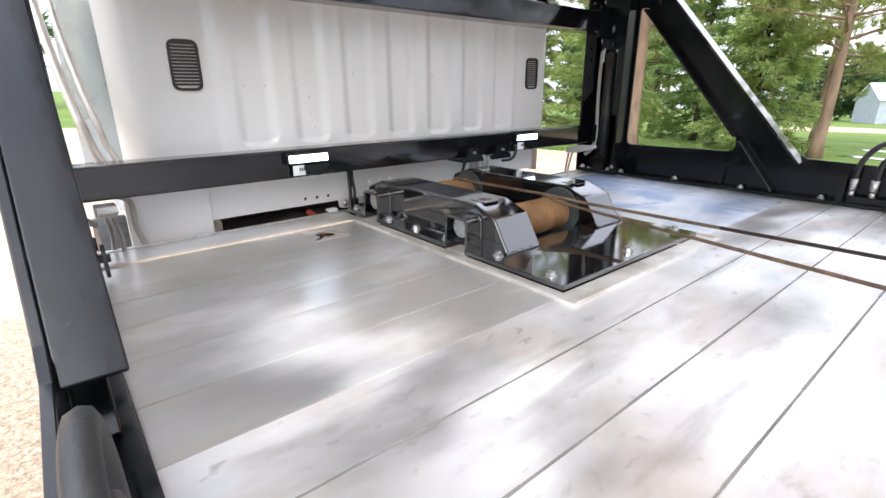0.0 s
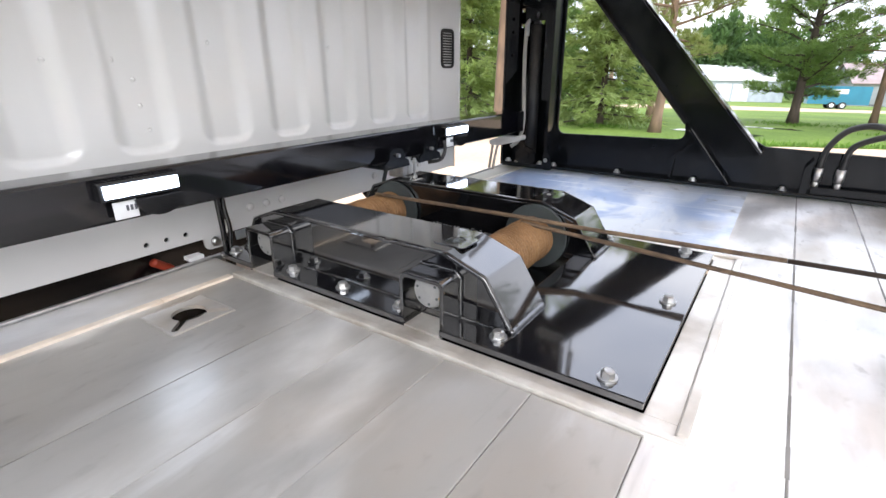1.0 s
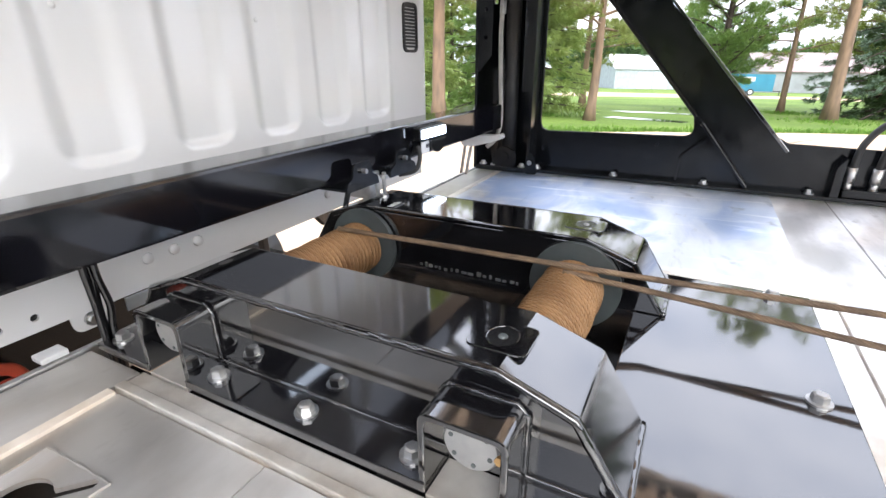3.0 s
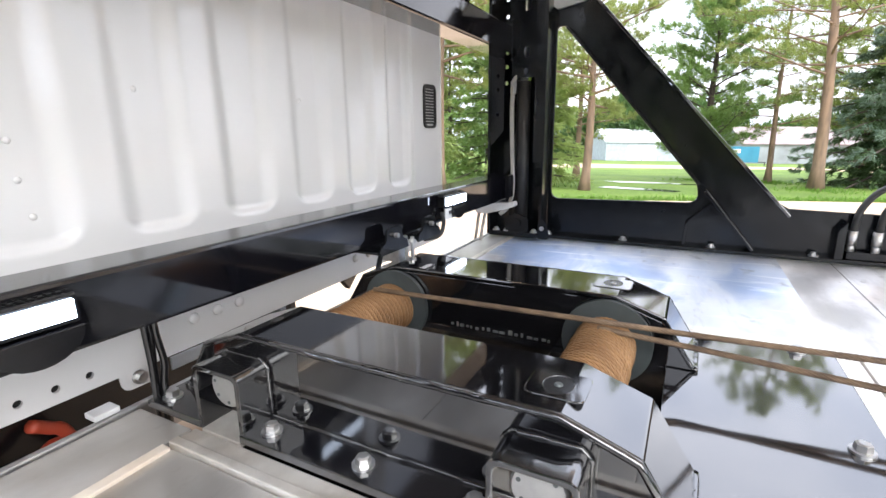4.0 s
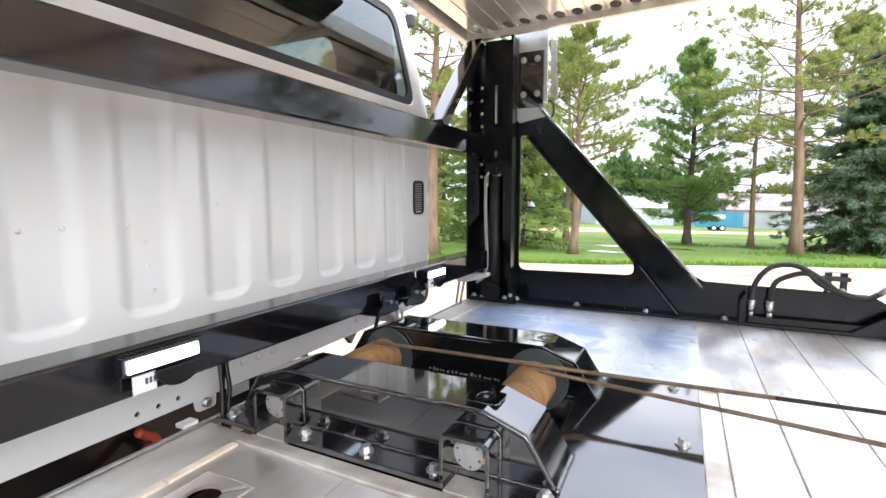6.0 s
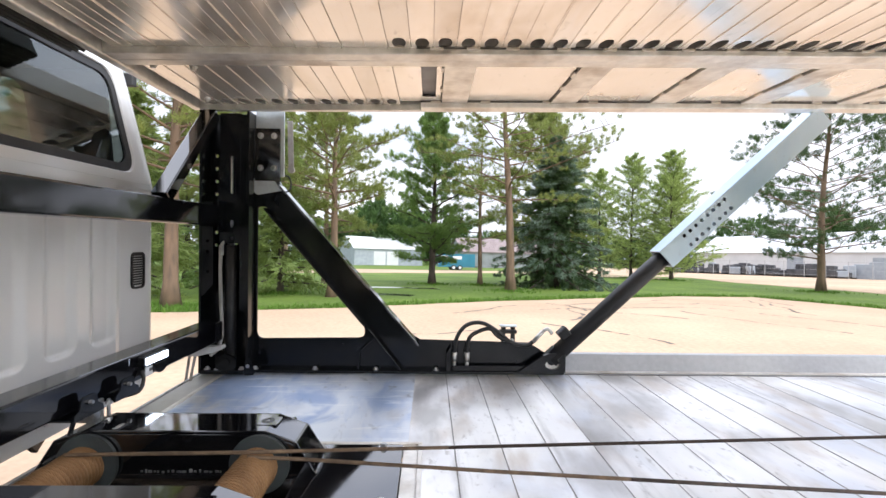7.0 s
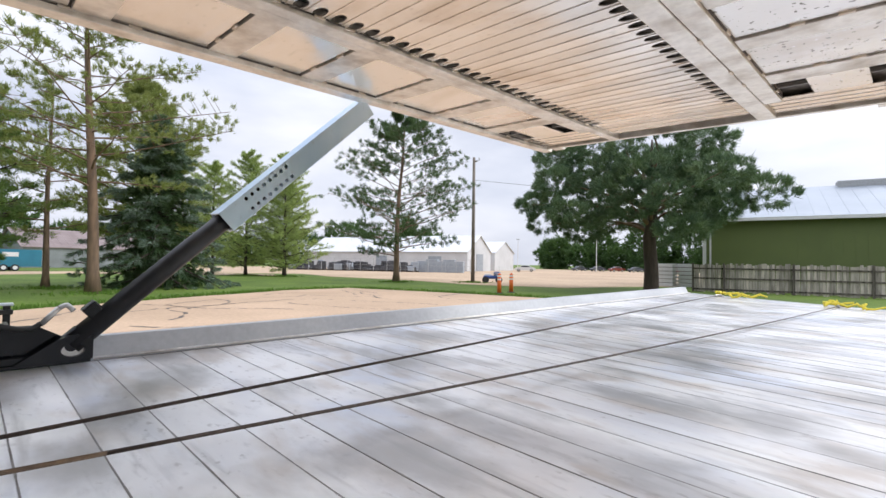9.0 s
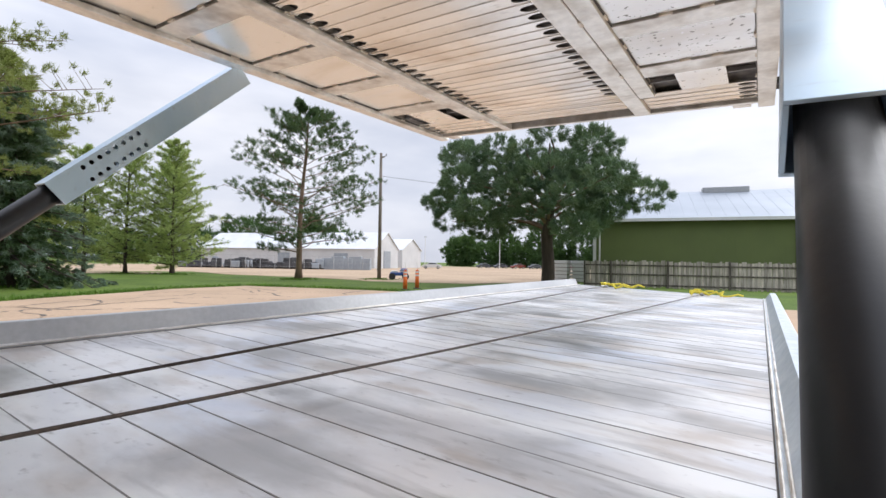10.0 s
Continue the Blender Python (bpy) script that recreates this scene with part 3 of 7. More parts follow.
# winch surround: flat and bead
for s in (-1, 1):
    b = bm_new()
    inn = 0.3262
    box(b, min(s * inn, s * 0.351), max(s * inn, s * 0.351), -0.885, 0.015 if s < 0 else 0.034, -0.02, 0.002, 0.001)
    part("surround_flat", b, M_TRIM, deck)
    b = bm_new()
    box(b, min(s * 0.352, s * 0.367), max(s * 0.352, s * 0.367), -0.90, 0.015 if s < 0 else 0.034, -0.02, 0.007, 0.002)
    part("surround_bead", b, M_TRIM, deck)
b = bm_new()
box(b, -0.3505, 0.3505, -0.9, -0.886, -0.02, 0.007, 0.002)
part("surround_bead", b, M_TRIM, deck)
b = bm_new()
box(b, -0.3260, 0.3260, -0.885, -0.8435, -0.02, 0.002, 0.001)
part("surround_flat", b, M_TRIM, deck)
b = bm_new()
box(b, -0.3235, 0.3235, -0.85, 0.03, -0.05, -0.036)
part("winch_well", b, M_TUBE, deck)
# cross bearers below
for y in (-0.4, -2.2, -4.0, -5.8, -7.6):
    b = bm_new()
    box(b, -1.1, 1.1, y - 0.04, y + 0.04, -0.13, -0.031)
    part("cross_bearer", b, M_DULL, deck)


def plank_mesh(x0, x1, material, gap=0.0008, edge=0.0017):
    q = bm_new()
    box(q, x0, x1, gap, PITCH - gap, -0.028, 0.0, edge)
    return mesh_of("plank", q, material)


b = bm_new()
box(b, -HALF, -0.37, REAR, -0.271, -0.045, -0.0024)
box(b, 0.37, HALF, REAR, -0.271, -0.045, -0.0024)
box(b, -0.3695, 0.3695, REAR, -0.9005, -0.045, -0.0024)
part("joint_bed", b, M_JOINT, deck)
ME_PLANK = plank_mesh(-HALF, HALF, M_DECK)
ME_LEFT = plank_mesh(-HALF, -0.369, M_SHEET, 0.0005, 0.0012)
ME_RIGHT = plank_mesh(0.369, HALF, M_BLUEWHITE)
b = bm_new()
for i in range(40):
    w = 0.0017 + 0.0008 * math.sin(i * 2.1) * math.cos(i * 0.7)
    box(b, -HALF + i * 0.0575, -HALF + i * 0.0575 + 0.0575, -w, w, -0.003, 0.0004)
ME_GRIME = mesh_of("joint_grime", b, M_JOINT)
prng = random.Random(11)
k = 1
while -0.265 - PITCH * k > REAR:
    y = -0.265 - PITCH * k
    lift = prng.uniform(-0.0006, 0.0006)
    if y > -0.90:
        part_of("plank", ME_LEFT, None, deck, Matrix.Translation((0, y, lift)))
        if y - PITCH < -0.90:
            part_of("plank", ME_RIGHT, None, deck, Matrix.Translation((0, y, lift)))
    else:
        part_of("plank", ME_PLANK, None, deck, Matrix.Translation((0, y, lift)))
        part_of("joint_grime", ME_GRIME, None, deck, Matrix.Translation((0, y, 0)))
    k += 1
LAST = -0.265 - PITCH * (k - 1)
b = bm_new()
box(b, -HALF, HALF, REAR - 0.02, LAST - 0.002, -0.1, 0.002, 0.003)
part("rear_edge", b, M_RAIL, deck)
for s in (-1, 1):
    rail = bm_new()
    prof = [(1.153, -0.03), (1.153, 0.004), (1.170, 0.010), (1.178, 0.004), (1.192, 0.006), (1.228, 0.082), (1.272, 0.082), (1.280, 0.074), (1.280, -0.20), (1.255, -0.20), (1.255, -0.03)]
    if s < 0:
        # the near rail sits a little further in, with a gentler slope
        prof = [(1.129, -0.03), (1.129, 0.004), (1.138, 0.009), (1.144, 0.005), (1.152, 0.007), (1.194, 0.080), (1.246, 0.082), (1.256, 0.074), (1.256, -0.20), (1.231, -0.20), (1.231, -0.03)]
    pr = [(s * x, z) for x, z in prof]
    plate(rail, pr, "y", REAR - 0.02, -1.57)
    part("side_rail", rail, M_RAIL if s > 0 else M_GALV, deck, "extruded aluminium side rail")
    for x in (1.159, 1.181) if s > 0 else (1.134, 1.149):
        b = bm_new()
        rod(b, (s * x, REAR, 0.007), (s * x, -1.575, 0.007), 0.0045, n=8)
        part("rail_bead", b, M_TRIM, deck, "pale bead along the rail", True)
    b = bm_new()
    gap = 1.149 if s > 0 else 1.125
    box(b, min(s * gap, s * (gap + 0.004)), max(s * gap, s * (gap + 0.004)), REAR, -1.575, -0.004, 0.0012)
    part("rail_gap", b, M_SEAM, deck)
    b = bm_new()
    box(b, min(s * 1.1765, s * 1.208), max(s * 1.1765, s * 1.208), -1.569, 0.12, -0.20, 0.002, 0.003)
    box(b, min(s * 1.153, s * 1.176), max(s * 1.153, s * 1.176), -1.569, 0.12, -0.10, 0.003, 0.001)
    part("front_rail", b, M_RAIL, deck, "low aluminium edge rail beside the lift frame")

# dark chassis with axles below the deck
chassis = thing("truck_chassis", "dark steel truck chassis on double rear wheels under the deck", "truck chassis", (0, -2, GROUND))
for s in (-1, 1):
    b = bm_new()
    box(b, s * 0.43 - 0.04, s * 0.43 + 0.04, -7.6, 2.2, -0.45, -0.20, 0.004)
    part("frame_rail", b, M_DULL, chassis)
    b = bm_new()
    box(b, s * 0.43 - 0.03, s * 0.43 + 0.03, -8.0, 0.1, -0.199, -0.1305, 0.003)
    part("sub_frame", b, M_DULL, chassis)
# added black sheet that keeps the gap below the cab dark, hiding lit ground
b = bm_new()
box(b, -0.95, -0.08, 0.17, 1.15, -0.34, -0.32, 0.004)
part("gap_blackout_sheet", b, M_TUBE, chassis)
for y in (-5.2, 1.6):
    b = bm_new()
    rod(b, (-1.0, y, -0.66), (1.0, y, -0.66), 0.07)
    part("axle", b, M_DULL, chassis)
    b = bm_new()
    box(b, -0.5, 0.5, y - 0.1, y + 0.1, -0.62, -0.451)
    part("spring_mount", b, M_DULL, chassis)
    for s in (-1, 1):
        b = bm_new()
        rod(b, (s * 0.72, y, -0.66), (s * 1.02, y, -0.66), 0.455, n=28)
        w = part("tyre", b, M_RUBBER, chassis)
        b = bm_new()
        rod(b, (s * 1.01, y, -0.66), (s * 1.035, y, -0.66), 0.27, 0.24, n=20)
        part("rim", b, M_ZINC, w)

# ---- the winch ----
winch = thing("double_drum_winch", "gloss black double-drum winch with rusty wire rope, bolted to the deck", "winch", (0, -0.4, 0.0))
PADS = ((-0.514, -0.438), (-0.073, 0.005))
side_line = [(0.269, 0.125)]
for lo, hi in PADS[::-1]:
    side_line += [(0.3245, hi + 0.0005), (0.2695, hi + 0.0005), (0.2695, lo - 0.0005), (0.3245, lo - 0.0005)]
side_line[0] = (0.3245, 0.128)
side_line.append((0.3245, -0.842))
outline = side_line + [(-x, y) for x, y in side_line[::-1]]
b = bm_new()
plate(b, [Vector(p) for p in outline], "z", 0.004, 0.016, [round_poly([(-0.137, -0.575), (0.137, -0.575), (0.137, 0.06), (-0.137, 0.06)], 0.01)], 0.0018)
base = part("base_plate", b, M_PLATE, winch, "gloss black base plate")
for s in (-1, 1):
    for lo, hi in PADS:
        b = bm_new()
        box(b, s * 0.297 - 0.0265, s * 0.297 + 0.0265, lo, hi, -0.005, 0.0035, 0.001)
        part("floor_pad", b, M_TRIM, winch, "dirty bare metal under the bearing box")
TOP = 0.128
DRUMS = (-0.476, -0.034)
HOOD = [(0.108, 0.017), (0.055, 0.100), (-0.023, TOP), (-0.487, TOP), (-0.565, 0.100), (-0.618, 0.017)]


def bead_line(q, pts, r, rr, step=0.008, rough=0.0003):
    """A hand-laid weld bead of uneven thickness along a line of points."""
    path = []
    for p, e in zip(pts, pts[1:]):
        p, e = Vector(p), Vector(e)
        n = max(2, int((e - p).length / step))
        path += [p.lerp(e, i / n) + Vector((rr.uniform(-rough, rough), rr.uniform(-rough, rough), rr.uniform(-rough, rough))) for i in range(n)]
    path.append(Vector(pts[-1]))
    sweep(q, path, [r * rr.uniform(0.92, 1.10) for _ in path], 8)


def winch_arm(s):
    """One hood over the drum bearings, with folded ends and welded seams; s: side."""
    rr = random.Random(3 + s)
    low = [(y, max(0.017, z - 0.007)) for y, z in HOOD]
    q = bm_new()
    plate(q, low, "x", s * 0.140, s * 0.149, (), 0.0012)
    arm = part("arm", q, M_BLACK, winch, "black steel hood arm")
    q = bm_new()
    plate(q, [(y, z - (0.003 if z > 0.05 else 0)) for y, z in HOOD], "x", s * 0.259, s * 0.268, (), 0.0016)
    part("arm_side", q, M_BLACK, arm)
    # top cover, folded down at both ends
    q = bm_new()
    up = [(0.111, 0.019), (0.058, 0.103), (-0.022, TOP + 0.003), (-0.488, TOP + 0.003), (-0.568, 0.103), (-0.621, 0.019)]
    lo = [(0.102, 0.019), (0.051, 0.096), (-0.024, TOP - 0.005), (-0.486, TOP - 0.005), (-0.561, 0.096), (-0.612, 0.019)]
    plate(q, up + lo[::-1], "x", s * 0.1375, s * 0.2635, (), 0.0026)
    part("cover", q, M_BLACK, arm)
    # weld seams: along the cover's edge, the wall's foot and the sloping ends
    q = bm_new()
    bead_line(q, [(s * 0.2645, y, z - 0.001) for y, z in HOOD], 0.0048, rr)
    part("weld_seam", q, M_BLACK, arm, "", True)
    q = bm_new()
    bead_line(q, [(s * 0.269, 0.10, 0.0175), (s * 0.269, -0.61, 0.0175)], 0.0035, rr)
    part("weld_seam", q, M_BLACK, arm, "", True)
    for y in (0.110, -0.620):
        q = bm_new()
        bead_line(q, [(s * 0.139, y, 0.0185), (s * 0.270, y, 0.0185)], 0.0050, rr, 0.007, 0.0006)
        part("weld_seam", q, M_BLACK, arm, "", True)
    # oval port with a domed screw over the rear drum, small slot over the front one
    hx, yc = s * 0.208, DRUMS[0] + 0.004
    q = bm_new()
    plate(q, round_poly([(hx - 0.030, yc - 0.034), (hx + 0.030, yc - 0.034), (hx + 0.030, yc + 0.034), (hx - 0.030, yc + 0.034)], 0.012, 4), "z", TOP + 0.002, TOP + 0.0045, [ellipse(hx, yc, 0.021, 0.017, 18)], 0.0008)
    boss = part("boss", q, M_BLACK, arm)
    q = bm_new()
    rod(q, (hx, yc, TOP + 0.001), (hx, yc, TOP + 0.0036), 0.0205, n=18)
    part("port_floor", q, M_TUBE, boss)
    q = bm_new()
    rod(q, (hx, yc, TOP + 0.0036), (hx, yc, TOP + 0.0055), 0.0055, 0.004, n=12)
    part("domed_screw", q, M_FLANGE if s < 0 else M_DISC, boss)
    q = bm_new()
    plate(q, ellipse(s * 0.20, DRUMS[1] + 0.002, 0.012, 0.006, 14), "z", TOP + 0.0015, TOP + 0.0034)
    part("slot_plug", q, M_DULL, arm)
    # inverted-U bearing boxes with the shaft ends in them
    for yc in DRUMS:
        q = bm_new()
        outer = round_poly([(yc - 0.046, 0.004), (yc + 0.046, 0.004), (yc + 0.046, 0.102), (yc - 0.046, 0.102)], [0, 0, 0.013, 0.013], 4)
        inner = round_poly([(yc - 0.0385, 0.0041), (yc + 0.0385, 0.0041), (yc + 0.0385, 0.0945), (yc - 0.0385, 0.0945)], [0, 0, 0.009, 0.009], 4)
        plate(q, outer[1:] + outer[:1] + [inner[0]] + inner[:0:-1], "x", s * 0.2685, s * 0.3225, (), 0.0018)
        bx = part("bearing_box", q, M_BLACK, winch, "inverted-U bearing box")
        q = bm_new()
        bead_line(q, [(s * 0.271, yc - 0.047, 0.018), (s * 0.271, yc - 0.047, 0.092), (s * 0.271, yc - 0.036, 0.103), (s * 0.271, yc + 0.036, 0.103), (s * 0.271, yc + 0.047, 0.092), (s * 0.271, yc + 0.047, 0.018)], 0.0027, rr, 0.007, 0.0005)
        part("box_weld", q, M_BLACK, bx, "", True)
        q = bm_new()
        rod(q, (s * 0.2685, yc - 0.004, 0.070), (s * 0.306, yc - 0.004, 0.070), 0.0295, n=28)
        rod(q, (s * 0.306, yc - 0.004, 0.070), (s * 0.309, yc - 0.004, 0.070), 0.0295, 0.027, n=28)
        part("shaft_cap", q, M_DISC, bx, "grey round shaft end cap")
        q = bm_new()
        for i in range(6):
            a = radians(20 + 60 * i)
            c = (yc - 0.004 + 0.0215 * math.cos(a), 0.070 + 0.0215 * math.sin(a))
            rod(q, (s * 0.3088, c[0], c[1]), (s * 0.3098, c[0], c[1]), 0.0026, n=8)
        part("cap_screws", q, M_FLANGE, bx)
        q = bm_new()
        rod(q, (s * 0.300, yc - 0.034, 0.066), (s * 0.311, yc - 0.034, 0.066), 0.0055, n=6)
        part("grease_fitting", q, M_BRASS, bx, "brass grease fitting")


winch_arm(-1)
winch_arm(1)
# drums: flanges, barrel of rope turns
for yc in DRUMS:
    b = bm_new()
    rod(b, (-0.139, yc, 0.046), (0.139, yc, 0.046), 0.034, n=20)
    drum = part("drum", b, M_FLANGE, winch)
    for x in (-0.138, 0.126):
        b = bm_new()
        rod(b, (x, yc, 0.046), (x + 0.010, yc, 0.046), 0.078, n=40)
        bmesh.ops.bevel(b, geom=[e for e in b.edges if e.calc_length() < 0.02], offset=0.0015, segments=1, affect="EDGES")
        part("flange", b, M_FLANGE, drum, "grey round drum flange")
    # added core, coloured dark so the gaps between turns look shaded
    b = bm_new()
    rod(b, (-0.1275, yc, 0.046), (0.1255, yc, 0.046), 0.0455, n=32)
    part("gap_shade_core", b, M_ROPEGAP, drum, "dark core standing in for the shade between rope turns", True)
    b = bm_new()
    turns, step = 22, 40
    for st in range(6):
        pts = []
        for i in range(turns * step + 1):
            a = i * 2 * math.pi / step
            w = st * math.pi / 3 + i * 0.302 / step / 0.050 * 2 * math.pi
            x = -0.121 + 0.242 * i / (turns * step) + 0.0034 * math.cos(w)
            r = 0.0485 + 0.0007 * math.sin(i * 0.13) + 0.0034 * math.sin(w)
            pts.append((x, yc + r * math.cos(a), 0.046 + r * math.sin(a)))
        sweep(b, pts, 0.00150, 5)
    part("rope_winding", b, M_ROPE, drum, "close turns of rusty wire rope", smooth=True)
for p in ((-0.297, -0.786), (0.0, -0.806), (0.303, -0.784), (-0.297, -0.408), (-0.297, -0.260), (-0.297, -0.107), (0.297, -0.408), (0.297, -0.260), (0.297, -0.107), (-0.300, 0.101), (0.300, 0.101), (-0.288, -0.607), (0.288, -0.607)):
    part_of("bolt", ME_BOLT, None, winch, pose(p[0], p[1], 0.016, 0, 0, 37 * p[1] * 30), "zinc-plated hexagon bolt")
# faint pale marks along the foot of the far arm: plain bars
b = bm_new()
rr = random.Random(8)
y = -0.165
while y > -0.37:
    w = rr.uniform(0.004, 0.012)
    z = 0.019 + rr.uniform(-0.001, 0.002)
    box(b, 0.1385, 0.1397, y - w, y, z, z + rr.uniform(0.004, 0.010), 0.0003)
    y -= w + rr.uniform(0.002, 0.008)
part("pale_marks", b, M_ZINC, winch)
# small printed label on the far arm: plain bars
b = bm_new()
box(b, 0.142, 0.185, -0.105, -0.082, TOP + 0.0032, TOP + 0.0042)
tag = part("label_plate", b, M_BLACK, winch, "small black label with pale print")
b = bm_new()
for i in range(6):
    box(b, 0.146 + i * 0.0062, 0.1492 + i * 0.0062, -0.100, -0.087 - 0.003 * (i % 2), TOP + 0.0043, TOP + 0.0047)
part("print_bars", b, M_WHITEPL, tag)


def strand_rope(name, pts, r, label, material):
    """A rope of six twisted strands along a line of points."""
    rope = thing(name, label, "wire rope", pts[-1], "winch ropes")
    line = [Vector(p) for p in pts]
    total = sum((q - p).length for p, q in zip(line, line[1:]))
    near = min(total, 0.95)
    for st in range(6):
        q = bm_new()
        path, gone = [], 0.0
        for p, e in zip(line, line[1:]):
            d = e - p
            n = max(2, int(d.length / 0.006))
            side = d.orthogonal().normalized()
            up = d.normalized().cross(side)
            for i in range(n):
                if gone + d.length * i / n > near:
                    break
                a = st * math.pi / 3 + (gone + d.length * i / n) / 0.055 * 2 * math.pi
                path.append(p + d * (i / n) + r * 0.62 * (math.cos(a) * side + math.sin(a) * up))
            gone += d.length
        sweep(q, path, r * 0.42, 5)
        part("strand", q, material, rope, "", True)
    if total > near:
        gone, far = 0.0, []
        for p, e in zip(line, line[1:]):
            d = e - p
            if gone + d.length > near:
                if not far:
                    far.append(p + d * ((near - gone) / d.length))
                far.append(e)
            gone += d.length
        q = bm_new()
        sweep(q, far, r, 8)
        part("rope_run", q, M_ROPEGREY, rope, "dull taut run of wire rope", True)
    return rope


E1, E2 = (0.745, -8.15, 0.022), (-0.49, -8.20, 0.022)
SAG = []
for i in range(1, 15):
    u = i / 15
    SAG.append((0.084 + (E2[0] - 0.084) * u, -0.60 + (E2[1] + 0.60) * u, max(0.008, 0.080 * (1 - u) + 0.022 * u - 0.11 * u * (1 - u))))
strand_rope("winch_rope", [(0.058, -0.030, 0.103), (0.062, -0.476, 0.109), (0.100, -0.60, 0.096), E1], 0.0048, "rusty wire rope drawn taut along the deck from the front drum", M_ROPERUN)
strand_rope("winch_rope", [(0.060, -0.470, 0.098), (0.084, -0.60, 0.082), *SAG, E2], 0.0048, "rusty wire rope drawn taut along the deck from the rear drum", M_ROPERUN)
# hooks and yellow straps at the ropes' ends
for (x, y, z), sd in ((E1, 3), (E2, 5)):
    hk = thing("rope_hook", "steel tow hook with a crumpled yellow strap, lying on the deck", "hook", (x, y, 0), "rope hooks")
    b = bm_new()
    sweep(b, [(x, y + 0.05, 0.022), (x, y, 0.02), (x + 0.02, y - 0.05, 0.018), (x + 0.01, y - 0.11, 0.018), (x - 0.04, y - 0.12, 0.018), (x - 0.06, y - 0.07, 0.018)], [0.012, 0.02, 0.016, 0.016, 0.014, 0.008], 8, True, 4)
    part("hook", b, M_ZINC, hk, "", True)
    rg = random.Random(sd)
    for j in range(5):
        b = bm_new()
        p0 = Vector((x + rg.uniform(-0.1, 0.05), y - 0.08 + rg.uniform(-0.1, 0.1), 0.0))
        a = rg.uniform(0, 6.28)
        path = []
        for i in range(7):
            a += rg.uniform(-0.7, 0.7)
            p0 = p0 + Vector((math.cos(a) - 0.5, math.sin(a) * 0.6, 0)) * 0.055
            path.append((p0.x, max(REAR, p0.y), 0.014 + rg.random() * 0.06))
        sweep(b, path, [0.009 + rg.random() * 0.009 for _ in path], 6, True)
        part("strap", b, M_YELLOW, hk, "yellow webbing strap", True)

# ---- head frame: crossbars, side frames with the lift cylinders ----
heads = thing("head_frame", "black steel head frame: two crossbars between the posts behind the cab", "truck frame", (0, 0.07, 0.0))
for z0, z1, nm in ((0.167, 0.255, "lower_crossbar"), (0.687, 0.778, "upper_crossbar")):
    b = bm_new()
    box(b, -1.11, 1.09, 0.030, 0.118, z0, z1, 0.006)
    part(nm, b, M_BAR, heads, "gloss black box-section crossbar")
for s in (-1, 1):
    b = bm_new()
    beam(b, (s * 0.66, 0.075, 0.779), (s * 1.06, 0.075, 1.19), 0.05, 0.06, 0.004, (0, 1, 0))
    part("corner_strut", b, M_BLACK, heads)
    b = bm_new()
    plate(b, round_poly([(s * 1.02, 0.66), (s * 1.10, 0.66), (s * 1.10, 0.80), (s * 1.02, 0.80)], 0.008), "y", 0.022, 0.029)
    part("gusset", b, M_FRAME, heads)


